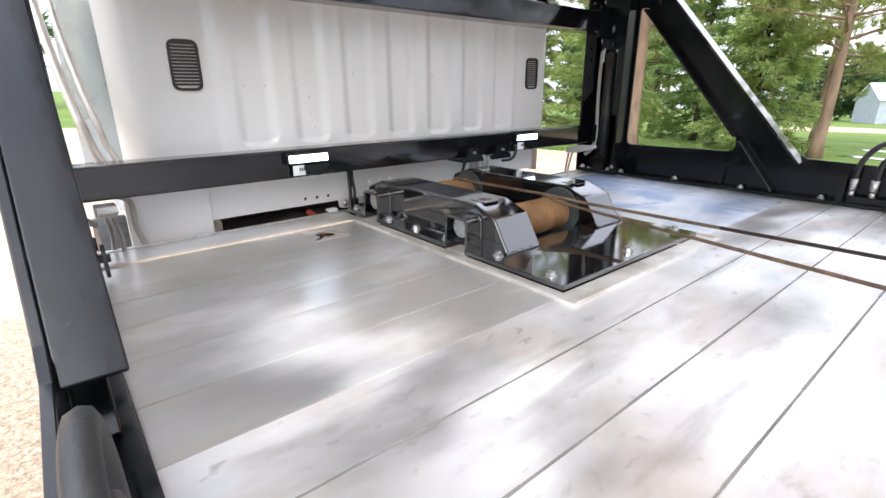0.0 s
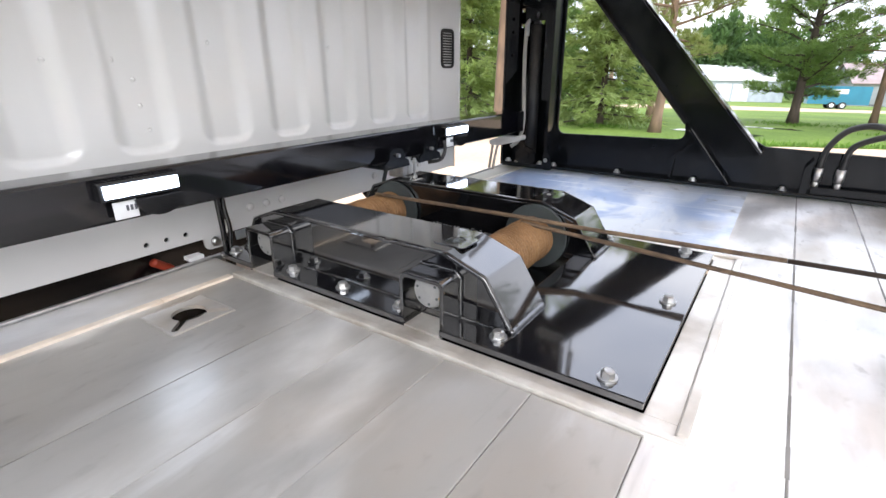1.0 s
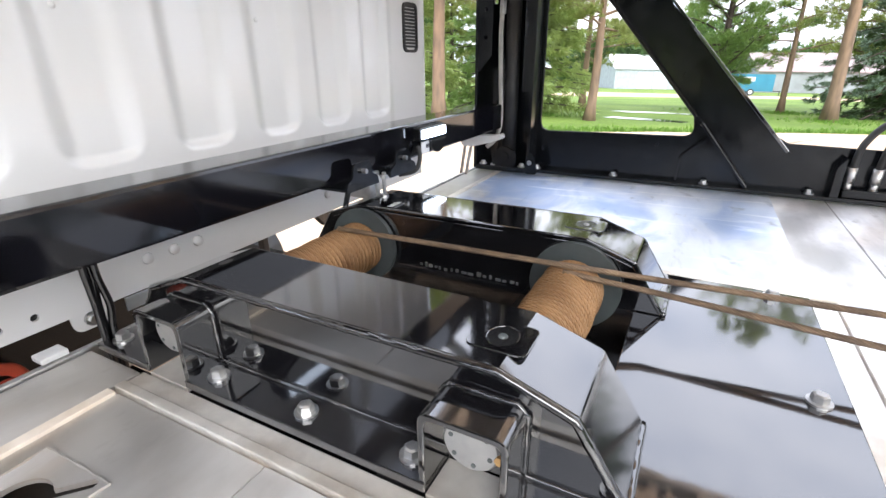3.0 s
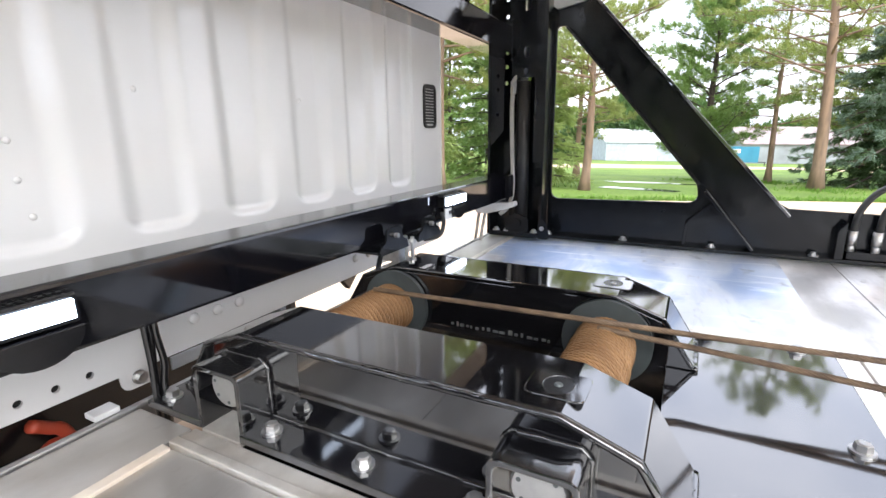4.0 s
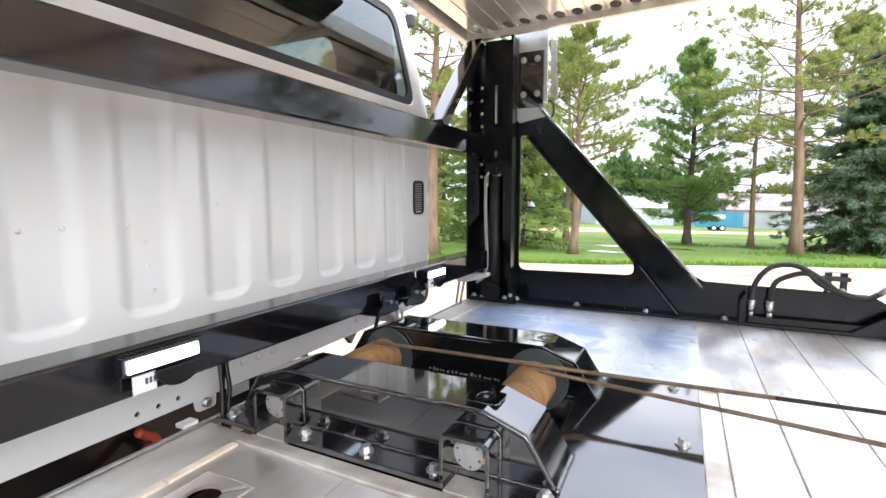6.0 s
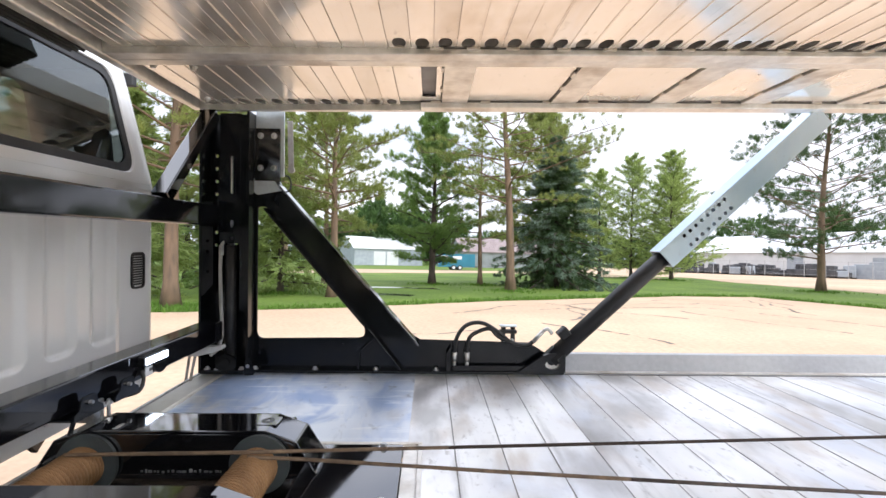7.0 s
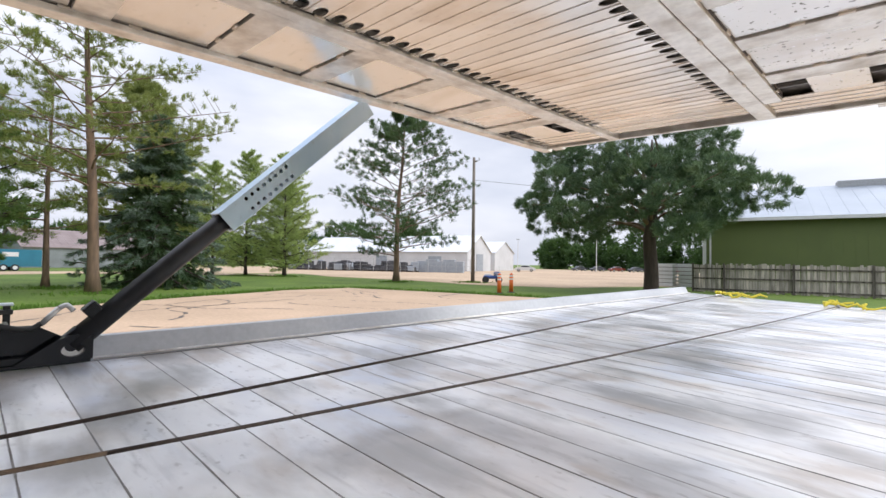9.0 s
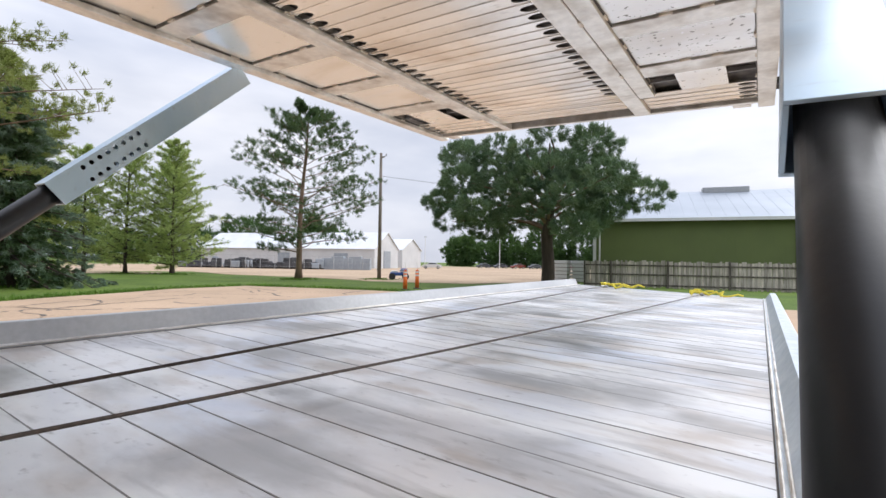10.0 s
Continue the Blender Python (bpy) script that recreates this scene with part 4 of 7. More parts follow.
def side_frame(s):
    """Bolted side frame: post with slot, holes and lift cylinder, braced plate with a window, and the rail to the ramp cylinder."""
    f = thing("lift_frame", "black braced steel lift frame bolted along the deck edge", "truck frame", (s * 1.18, -0.5, 0.0), "lift frames")
    X = lambda x: s * (x if s > 0 else x + 0.02)
    # post: two flanges, back wall with a slot
    b = bm_new()
    back = [(-0.085, 0.012), (0.140, 0.012), (0.140, 1.215), (-0.085, 1.215)]
    slot = round_poly([(-0.012, 0.80), (0.020, 0.80), (0.020, 1.02), (-0.012, 1.02)], 0.012)
    holes = [ellipse(0.004, 0.70, 0.012, 0.018, 10), ellipse(0.004, 0.615, 0.010, 0.015, 10)] + [ellipse(0.095, z, 0.008, 0.008, 10) for z in (1.02, 0.96, 0.90, 0.84, 0.66, 0.60)]
    plate(b, back, "x", X(1.165), X(1.175), [slot] + holes)
    post = part("post", b, M_FRAME, f, "black channel post with a slot")
    for y0, y1 in ((0.128, 0.140), (-0.085, -0.073)):
        b = bm_new()
        box(b, min(X(1.085), X(1.1645)), max(X(1.085), X(1.1645)), y0, y1, 0.012, 1.215, 0.002)
        part("post_flange", b, M_FRAME, post)
    b = bm_new()
    plate(b, round_poly([(0.075, 0.42), (0.1275, 0.36), (0.1275, 0.80), (0.075, 0.80)], 0.006), "x", X(1.085), X(1.095), [ellipse(0.10, z, 0.007, 0.007, 8) for z in (0.48, 0.57, 0.62, 0.70)])
    part("post_doubler", b, M_FRAME, post)
    b = bm_new()
    box(b, min(X(1.095), X(1.160)), max(X(1.095), X(1.160)), -0.0725, -0.040, 0.30, 1.20, 0.002)
    part("guide_bar", b, M_FRAME, post)
    # lift cylinder in the post
    b = bm_new()
    rod(b, (X(1.125), 0.010, 0.06), (X(1.125), 0.010, 0.60), 0.026, n=20)
    cyl = part("lift_cylinder", b, M_DULL, f, "dark hydraulic lift cylinder", True)
    b = bm_new()
    rod(b, (X(1.125), 0.010, 0.60), (X(1.125), 0.010, 1.21), 0.014, n=16)
    part("piston_rod", b, M_ZINC, cyl, "chrome piston rod", True)
    b = bm_new()
    plate(b, [(-0.045, 0.61), (0.052, 0.61), (0.052, 1.205), (-0.045, 1.205)], "x", X(1.100), X(1.106),
          [round_poly([(-0.010, 0.838), (0.006, 0.838), (0.006, 1.010), (-0.010, 1.010)], 0.006), ellipse(-0.002, 0.70, 0.010, 0.018, 12), ellipse(-0.002, 0.632, 0.009, 0.012, 12)])
    part("slot_cover", b, M_FRAME, post)
    b = bm_new()
    sweep(b, [(X(1.098), 0.045, 0.58), (X(1.095), 0.046, 0.48), (X(1.092), 0.040, 0.33), (X(1.09), 0.034, 0.20), (X(1.085), 0.050, 0.13), (X(1.06), 0.075, 0.10)], 0.0085, 8, True, 6)
    part("hose", b, M_HOSE, f, "pale sleeved hydraulic hose", True)
    b = bm_new()
    rod(b, (X(1.1), 0.044, 0.555), (X(1.102), 0.044, 0.60), 0.012, n=6)
    rod(b, (X(1.1), 0.044, 0.60), (X(1.11), 0.030, 0.625), 0.008, n=8)
    part("hose_fitting", b, M_ZINC, f)
    # valve block and clutter at the post's foot
    b = bm_new()
    plate(b, round_poly([(0.156, 0.108), (0.160, 0.128), (0.095, 0.150), (0.030, 0.150), (0.005, 0.158), (0.000, 0.140), (0.040, 0.126), (0.110, 0.108)], 0.008, 3), "x", X(1.010), X(1.055), (), 0.003)
    part("valve_block", b, M_WHITEPL, f, "pale grey valve lever")
    b = bm_new()
    for dx, dy in ((0.0, 0.10), (0.02, 0.13)):
        sweep(b, [(X(1.02 + dx * 0.5), dy + 0.02, 0.115), (X(1.005 + dx), dy + 0.03, 0.03), (X(1.02 + dx), dy + 0.05, -0.06)], 0.006, 6, True, 4)
    part("valve_pipe", b, M_HOSE, f, "", True)
    b = bm_new()
    box(b, min(X(1.075), X(1.164)), max(X(1.075), X(1.164)), -0.070, 0.127, 0.010, 0.030, 0.003)
    plate(b, round_poly([(-0.035, 0.03), (0.060, 0.03), (0.060, 0.085), (0.012, 0.105), (-0.035, 0.085)], 0.02), "x", X(1.078), X(1.088))
    rod(b, (X(1.07), 0.012, 0.065), (X(1.092), 0.012, 0.065), 0.018, n=14)
    part("foot_lug", b, M_FRAME, f)
    for y in (0.10, -0.055, 0.055):
        part_of("foot_bolt", ME_BOLT, None, f, pose(X(1.09), y, 0.030, 0, 0, 20))
    b = bm_new()
    plate(b, round_poly([(-0.125, 0.012), (-0.075, 0.012), (-0.080, 0.075), (-0.095, 0.095), (-0.110, 0.075)], 0.012), "x", X(1.062), X(1.070))
    rod(b, (X(1.055), -0.096, 0.055), (X(1.085), -0.096, 0.055), 0.010, n=10)
    part("latch_lug", b, M_FRAME, f)
    b = bm_new()
    rod(b, (X(1.052), -0.096, 0.055), (X(1.0549), -0.096, 0.055), 0.009, n=10)
    part("latch_pin", b, M_ZINC, f)
    # braced side plate with a window
    b = bm_new()
    outer = [(-0.086, 0.010), (-0.086, 0.925), (-0.165, 0.925), (-0.215, 0.885), (-0.835, 0.185), (-0.875, 0.162), (-1.400, 0.150), (-1.475, 0.105), (-1.56, 0.105), (-1.565, 0.010)]
    win = round_poly([(-0.098, 0.160), (-0.615, 0.168), (-0.600, 0.245), (-0.135, 0.785), (-0.098, 0.785)], [0.035, 0.045, 0.02, 0.02, 0.015], 5)
    plate(b, outer, "x", X(1.162), X(1.174), [win], 0.002)
    side = part("side_plate", b, M_FRAME, f, "black side plate with a triangular window")
    # brace flanges: the diagonal is a channel
    b = bm_new()
    beam(b, (X(1.138), -0.142, 0.775), (X(1.138), -0.612, 0.232), 0.047, 0.010, 0.002, (0, 0.757, 0.654))
    part("brace_flange", b, M_FRAME, f)
    b = bm_new()
    beam(b, (X(1.126 if s > 0 else 1.131), -0.215, 0.880), (X(1.126 if s > 0 else 1.131), -0.868, 0.146), 0.070 if s > 0 else 0.060, 0.010, 0.002, (0, 0.757, 0.654))
    part("brace_flange", b, M_BLACK if s > 0 else M_FRAME, f)
    b = bm_new()
    beam(b, (X(1.140), -0.630, 0.215), (X(1.140), -0.785, 0.022), 0.040, 0.012, 0.003, (0, 0.78, 0.62))
    part("toe_brace", b, M_FRAME, f)
    b = bm_new()
    beam(b, (X(1.155), -0.655, 0.168), (X(1.155), -0.585, 0.100), 0.030, 0.010, 0.002, (0, 0.7, -0.7))
    beam(b, (X(1.155), -0.585, 0.100), (X(1.155), -0.580, 0.020), 0.030, 0.010, 0.002, (0, 1, 0))
    part("toe_hook", b, M_FRAME, f)
    # top bracket with four bolts and a pale plate behind
    b = bm_new()
    plate(b, [(-0.088, 0.905), (-0.088, 1.150), (-0.205, 1.150), (-0.205, 0.875), (-0.18, 0.905)], "x", X(1.146), X(1.158))
    br = part("top_bracket", b, M_BLACK, f, "black bolted bracket")
    for y in (-0.115, -0.178):
        for z in (0.965, 1.115):
            part_of("bracket_bolt", ME_BOLT, None, f, pose(X(1.146), y, z, 0, -s * 90, 0))
    b = bm_new()
    box(b, min(X(1.160), X(1.172)), max(X(1.160), X(1.172)), -0.220, -0.088, 0.927, 1.25, 0.002)
    part("backing_plate", b, M_GALV, f, "pale galvanised plate")
    if s > 0:
        b = bm_new()
        beam(b, (1.200, -0.235, 1.20), (1.198, -0.243, 0.955), 0.008, 0.026, 0.002, (0, 1, 0))
        rod(b, (1.192, -0.243, 0.965), (1.206, -0.243, 0.965), 0.016, n=12)
        part("hanging_strap", b, M_HOSE, f, "pale worn strap behind the bracket")
        b = bm_new()
        sweep(b, [(1.180, -0.205, 0.935), (1.184, -0.236, 0.930), (1.186, -0.246, 0.895), (1.184, -0.236, 0.862), (1.180, -0.205, 0.858)], 0.004, 6, True, 4)
        part("wire_loop", b, M_RUBBER, f, "", True)
    b = bm_new()
    arc = [(-0.140 + 0.076 * math.cos(a * math.pi / 10), 0.868 + 0.070 * math.sin(a * math.pi / 10)) for a in range(11)]
    plate(b, arc + [(-0.217, 0.862), (-0.100, 0.840)], "x", X(1.1475), X(1.1595))
    part("brace_cap", b, M_GALV, f, "pale rounded cap on the brace")
    # bottom flange along the deck
    b = bm_new()
    box(b, min(X(1.118 if s > 0 else 1.100), X(1.1615)), max(X(1.118 if s > 0 else 1.100), X(1.1615)), -1.56, -0.088, 0.008, 0.020, 0.002)
    part("bottom_flange", b, M_FRAME, f)
    for y in (-0.10, -0.38, -0.666, -0.952):
        part_of("flange_bolt", ME_BOLT, None, f, pose(X(1.140), y, 0.020, 0, 0, 100 * y))
    # rail towards the ramp cylinder
    b = bm_new()
    box(b, min(X(1.128), X(1.146)), max(X(1.128), X(1.146)), -1.40, -1.03, 0.020, 0.045, 0.002)
    plate(b, [(-1.0, 0.020), (-1.020, 0.020), (-1.020, 0.135), (-1.0, 0.105)], "x", X(1.120), X(1.1615))
    part("rail_shelf", b, M_FRAME, f)
    b = bm_new()
    plate(b, [(-1.34, 0.020), (-1.565, 0.020), (-1.565, 0.110), (-1.50, 0.115), (-1.46, 0.10)], "x", X(1.112), X(1.130), [ellipse(-1.505, 0.058, 0.036, 0.024, 16)])
    part("cylinder_lug", b, M_FRAME, f)
    b = bm_new()
    rod(b, (X(1.131), -1.505, 0.058), (X(1.134), -1.505, 0.058), 0.034, n=20)
    part("pin_washer", b, M_TRIM, f, "pale pin washer")
    # two black hoses arching out of the shelf
    for j, (y0, top) in enumerate(((-1.038, 0.248), (-1.098, 0.220))):
        b = bm_new()
        sweep(b, [(X(1.136), y0, 0.10), (X(1.137), y0 - 0.01, 0.175), (X(1.140), y0 - 0.055, top - 0.012), (X(1.142), y0 - 0.13 + 0.02 * j, top), (X(1.144), -1.245, 0.206 - 0.02 * j), (X(1.146), -1.31, 0.155), (X(1.146), -1.38, 0.142), (X(1.144), -1.415, 0.160)], 0.0097, 8, True, 6)
        part("pressure_hose", b, M_RUBBER, f, "arched black hydraulic hose", True)
        b = bm_new()
        rod(b, (X(1.136), y0, 0.045), (X(1.136), y0, 0.065), 0.011, n=6)
        rod(b, (X(1.136), y0, 0.065), (X(1.136), y0, 0.108), 0.0135, n=12)
        part("hose_ferrule", b, M_ZINC, f, "silver hose end", True)
    b = bm_new()
    rod(b, (X(1.144), -1.415, 0.158), (X(1.142), -1.462, 0.212), 0.010, n=10)
    sweep(b, [(X(1.142), -1.462, 0.212), (X(1.140), -1.485, 0.222), (X(1.138), -1.505, 0.200)], 0.009, 8, True, 4)
    part("elbow_fitting", b, M_ZINC, f, "", True)
    # small clamp on top of the plate
    b = bm_new()
    box(b, min(X(1.150), X(1.190)), max(X(1.150), X(1.190)), -1.338, -1.258, 0.196, 0.212, 0.003)
    for y in (-1.276, -1.322):
        box(b, min(X(1.168), X(1.185)), max(X(1.168), X(1.185)), y - 0.010, y + 0.010, 0.148, 0.226, 0.002)
    clamp = part("hose_clamp", b, M_DULL, f)
    b = bm_new()
    box(b, min(X(1.160), X(1.194)), max(X(1.160), X(1.194)), -1.340, -1.256, 0.226, 0.234, 0.002)
    part("clamp_plate", b, M_GALV if s > 0 else M_FRAME, clamp)
    for y in (-1.280, -1.318):
        b = bm_new()
        rod(b, (X(1.167), y, 0.162), (X(1.157), y, 0.162), 0.009, n=6)
        part("clamp_bolt", b, M_ZINC, f)
    return f


side_frame(1)
side_frame(-1)


def ramp_cylinder(s):
    """Slanting cylinder from the side frame to the upper deck, with a galvanised box sleeve drilled in two rows."""
    t = thing("slanting_cylinder", "slanting black hydraulic cylinder in a drilled galvanised box sleeve", "hydraulic cylinder", (s * 1.15, -1.53, 0.02), "slanting cylinders")
    a, e = Vector((s * 1.150, -1.500, 0.072)), Vector((s * 1.150, -2.030, 0.565))
    d = (e - a).normalized()
    b = bm_new()
    rod(b, a, e + d * 0.25, 0.040, n=28)
    part("cylinder_tube", b, M_MATTE, t, "satin black cylinder tube", True)
    b = bm_new()
    beam(b, a - d * 0.035, a + d * 0.06, 0.035, 0.085, 0.008, (0, d.z, -d.y))
    rod(b, a + Vector((-0.03, 0, 0)), a + Vector((0.03, 0, 0)), 0.02, n=14)
    part("lower_eye", b, M_FRAME, t)
    b = bm_new()
    beam(b, a + d * 0.10 + Vector((0, 0.030, 0.042)), a + d * 0.155 + Vector((0, 0.030, 0.042)), 0.05, 0.05, 0.006, (0, d.z, -d.y))
    part("port_block", b, M_FRAME, t)
    # sleeve: four walls, the inner one drilled
    top = e + d * 1.02
    side = Vector((0, d.z, -d.y))
    w = 0.050
    length = (top - e).length
    m = Matrix((Vector((1, 0, 0)), side, d)).transposed().to_4x4()
    m.translation = e
    for nm, (x0, x1, y0, y1) in {"sleeve_top": (-0.052, 0.052, -w, -w + 0.006), "sleeve_bottom": (-0.052, 0.052, w - 0.006, w)}.items():
        b = bm_new()
        box(b, x0, x1, y0, y1, 0, length, 0.001, m)
        part(nm, b, M_SLEEVE, t)
    for sx in (-1, 1):
        b = bm_new()
        holes = [ellipse(v, 0.135 + 0.0365 * i, 0.0095, 0.0095, 10) for i in range(8) for v in (-0.026,)]
        holes += [ellipse(0.026, 0.135 + 0.0365 * i + 0.004, 0.0095, 0.0095, 10) for i in range(8)]
        tmp = bm_new()
        plate(tmp, [(-w + 0.0062, 0), (w - 0.0062, 0), (w - 0.0062, length), (-w + 0.0062, length)], "x", sx * 0.046, sx * 0.052, holes)
        bmesh.ops.transform(tmp, matrix=m, verts=tmp.verts)
        part("sleeve_side", tmp, M_SLEEVE, t, "galvanised wall drilled in two rows")
        b.free()
    return t


ramp_cylinder(1)
ramp_cylinder(-1)


# ---- the upper deck overhead, rising slightly to the rear ----
UP = pose(0, 0, 1.245, -1.15, 0, 0)
UREAR = -4.48
upper = thing("upper_deck", "raised aluminium upper deck, its grimy beige underside with beams and holes", "truck deck")
# inner and outer faces of the two long beams: right side, then left
BEAMS = {1: (0.440, 0.556), -1: (0.402, 0.575)}
SLAT = 0.0734
# skin coloured dark, standing in for the shade inside the holes
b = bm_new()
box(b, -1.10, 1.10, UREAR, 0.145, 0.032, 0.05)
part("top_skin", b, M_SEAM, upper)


def slat_mesh(x0, x1, hole_at):
    q = bm_new()
    holes = [ellipse(hx, 0.0365, 0.040, 0.022, 16) for hx in hole_at]
    plate(q, [(x0, 0.0009), (x1, 0.0009), (x1, SLAT - 0.0009), (x0, SLAT - 0.0009)], "z", 0.0, 0.004, holes)
    box(q, x0, x1, 0.0012, 0.0052, -0.0030, -0.0002)
    box(q, x0, x1, 0.0360, 0.0385, -0.0014, -0.0002) if not hole_at else None
    box(q, x0, x1, 0.0006, 0.0009, -0.0008, 0.003)
    return mesh_of("slat", q, M_UNDER)


ME_SLAT = slat_mesh(-0.401, 0.439, (0.403, -0.365))
ME_SLATF = slat_mesh(-0.401, 0.439, ())
ME_OUT = {1: slat_mesh(0.557, 1.085, (1.048,)), -1: slat_mesh(-1.085, -0.576, (-1.048,))}
y = 0.148 - 0.0366
n = 0
while y - SLAT > UREAR + 0.06:
    y -= SLAT
    part_of("slat", ME_SLAT if -4.12 < y < -0.84 else ME_SLATF, None, upper, Matrix.Translation((0, y, 0.0006 * (-1) ** n)))
    if y > -0.84:
        for s in (-1, 1):
            part_of("outer_slat", ME_OUT[s], None, upper, Matrix.Translation((0, y, 0)))
    n += 1
RIBS_Y = (-0.957, -1.45, -1.905, -2.325, -2.775, -3.215, -3.705)
RIB = 0.115
b = bm_new()
box(b, -0.006, 0.006, -0.022, 0.022, -0.006, 0.003, 0.002)
ME_WELD = mesh_of("weld_bead", b, M_BEAD)
ME_END = {1: slat_mesh(0.502, 1.0405, (0.995,)), -1: slat_mesh(-1.0405, -0.496, (-0.995,))}
for s in (-1, 1):
    bi, bo = BEAMS[s]
    mid = (bi + bo) / 2 + (0.004 if s < 0 else 0.0)
    b = bm_new()
    box(b, min(s * bi, s * mid), max(s * bi, s * mid), UREAR + 0.001, 0.14, -0.022, 0.031, 0.004)
    long_beam = part("long_beam", b, M_TRIM, upper, "pale aluminium long beam")
    b = bm_new()
    box(b, min(s * (mid + 0.003), s * bo), max(s * (mid + 0.003), s * bo), -4.14, 0.14, -0.020, 0.031, 0.004)
    part("beam_lip", b, M_TRIM, long_beam)
    b = bm_new()
    box(b, min(s * (mid + 0.0005), s * (mid + 0.0025)), max(s * (mid + 0.0005), s * (mid + 0.0025)), -4.14, 0.14, -0.017, 0.02)
    part("beam_joint", b, M_SEAM if s < 0 else M_JOINT, long_beam)
    # stitch welds: strips coloured dark as gaps, with short pale beads along the seams
    rr = random.Random(7 + s)
    for x, yend, step in ((bi - 0.005, -4.09, 2 * SLAT), (bo + 0.0005, -4.14, 0.30), (1.036, -4.44, 0.26)):
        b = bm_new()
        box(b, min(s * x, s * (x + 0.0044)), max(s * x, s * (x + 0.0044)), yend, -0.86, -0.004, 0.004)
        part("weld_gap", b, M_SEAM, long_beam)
        yy = -0.92
        while yy > yend + 0.05:
            part_of("weld_bead", ME_WELD, None, long_beam, Matrix.Translation((s * (x + 0.002), yy + rr.uniform(-0.012, 0.012), -0.002)) @ Matrix.Rotation(rr.uniform(-0.08, 0.08), 4, "Z"))
            yy -= step * rr.uniform(0.85, 1.15)
    if s < 0:
        for yy in (-3.10, -3.517, -3.73, -2.55, -1.9):
            part_of("weld_bead", ME_WELD, None, long_beam, Matrix.Translation((-mid - 0.002, yy, -0.020)))
    b = bm_new()
    box(b, min(s * 1.086, s * 1.116), max(s * 1.086, s * 1.116), -0.861, 0.14, -0.028, 0.06, 0.002)
    box(b, min(s * 1.041, s * 1.118), max(s * 1.041, s * 1.118), UREAR - 0.085, -0.8615, -0.0275, 0.06, 0.004)
    part("edge_beam", b, M_TRIM, upper)
    # outer bays behind the front: flat panels between cross ribs
    lo, hi = sorted((s * (bo + 0.001), s * 1.0405))
    b = bm_new()
    plate(b, [(lo, -0.952), (hi, -0.952), (hi, -0.771), (lo, -0.771)], "z", 0.002, 0.006,
          [[(lo + 0.05, -0.930), (hi - 0.06, -0.930), (hi - 0.06, -0.872), (lo + 0.05, -0.872)]])
    part("bay_panel", b, M_UNDER2 if s > 0 else M_PITTED_SHEEN, upper)
    b = bm_new()
    box(b, lo, hi, -0.945, -0.855, 0.018, 0.022)
    part("recess_floor", b, M_JOINT, upper)
    for y0, y1 in zip(RIBS_Y, RIBS_Y[1:] + (-3.86,)):
        b = bm_new()
        box(b, lo, hi, y0 - RIB - (0.025 if y1 < -3.8 else 0), y0, -0.007, 0.012, 0.002)
        part("cross_rib", b, M_TRIM, upper)
        for k in range(2):
            x = lo + (hi - lo) * rr.uniform(0.15 + 0.4 * k, 0.4 + 0.4 * k)
            part_of("weld_bead", ME_WELD, None, upper, Matrix.Translation((x, y0 + 0.005, 0.0)) @ Matrix.Rotation(math.pi / 2, 4, "Z"))
        if y1 > -3.8:
            b = bm_new()
            box(b, lo, hi, y1 + 0.010, y0 - RIB - 0.0015, 0.002, 0.006, 0.001)
            part("bay_panel", b, M_UNDER2 if s > 0 else M_PITTED_SHEEN, upper)
    # rear bay: a panel with an open pocket on either side of it
    lo2, hi2 = sorted((s * (bo + 0.130), s * 0.920))
    b = bm_new()
    box(b, lo2, hi2, -4.138, -3.850, -0.001, 0.006, 0.001)
    part("bay_panel", b, M_UNDER2 if s > 0 else M_PITTED_SHEEN, upper)
    for x0, x1 in ((lo, lo2), (hi2, hi)):
        b = bm_new()
        box(b, x0, x1, -4.000, -3.985, 0.010, 0.030, 0.002)
        part("pocket_bar", b, M_JOINT, upper)
    for k in range(4):
        part_of("end_slat", ME_END[s], None, upper, Matrix.Translation((0, -4.142 - (k + 1) * SLAT, 0)))
b = bm_new()
box(b, -1.085, 1.085, UREAR - 0.030, UREAR - 0.001, -0.018, 0.06, 0.004)
part("rear_beam", b, M_TRIM, upper)
for x in (-0.965, 0.965):
    b = bm_new()
    box(b, x - 0.045, x + 0.045, UREAR - 0.085, UREAR - 0.031, -0.020, 0.004, 0.003)
    part("rear_tab", b, M_TRIM, upper)
# outer rail and a small blue-capped bracket on the far edge
b = bm_new()
box(b, -1.195, -1.118, -3.90, -2.3, 0.012, 0.05, 0.004)
part("outer_rail", b, M_TRIM, upper)
b = bm_new()
box(b, -1.215, -1.117, -4.36, -4.24, 0.004, 0.034, 0.004)
edge_bracket = part("edge_bracket", b, M_DULL, upper)
b = bm_new()
box(b, -1.235, -1.145, -4.36, -4.25, -0.075, 0.003, 0.014)
part("bracket_cap", b, M_BLUE, edge_bracket, "dark blue plastic cap")
b = bm_new()
box(b, -1.116, 1.116, 0.1405, 0.175, -0.024, 0.07, 0.005)
part("front_beam", b, M_TRIM, upper)
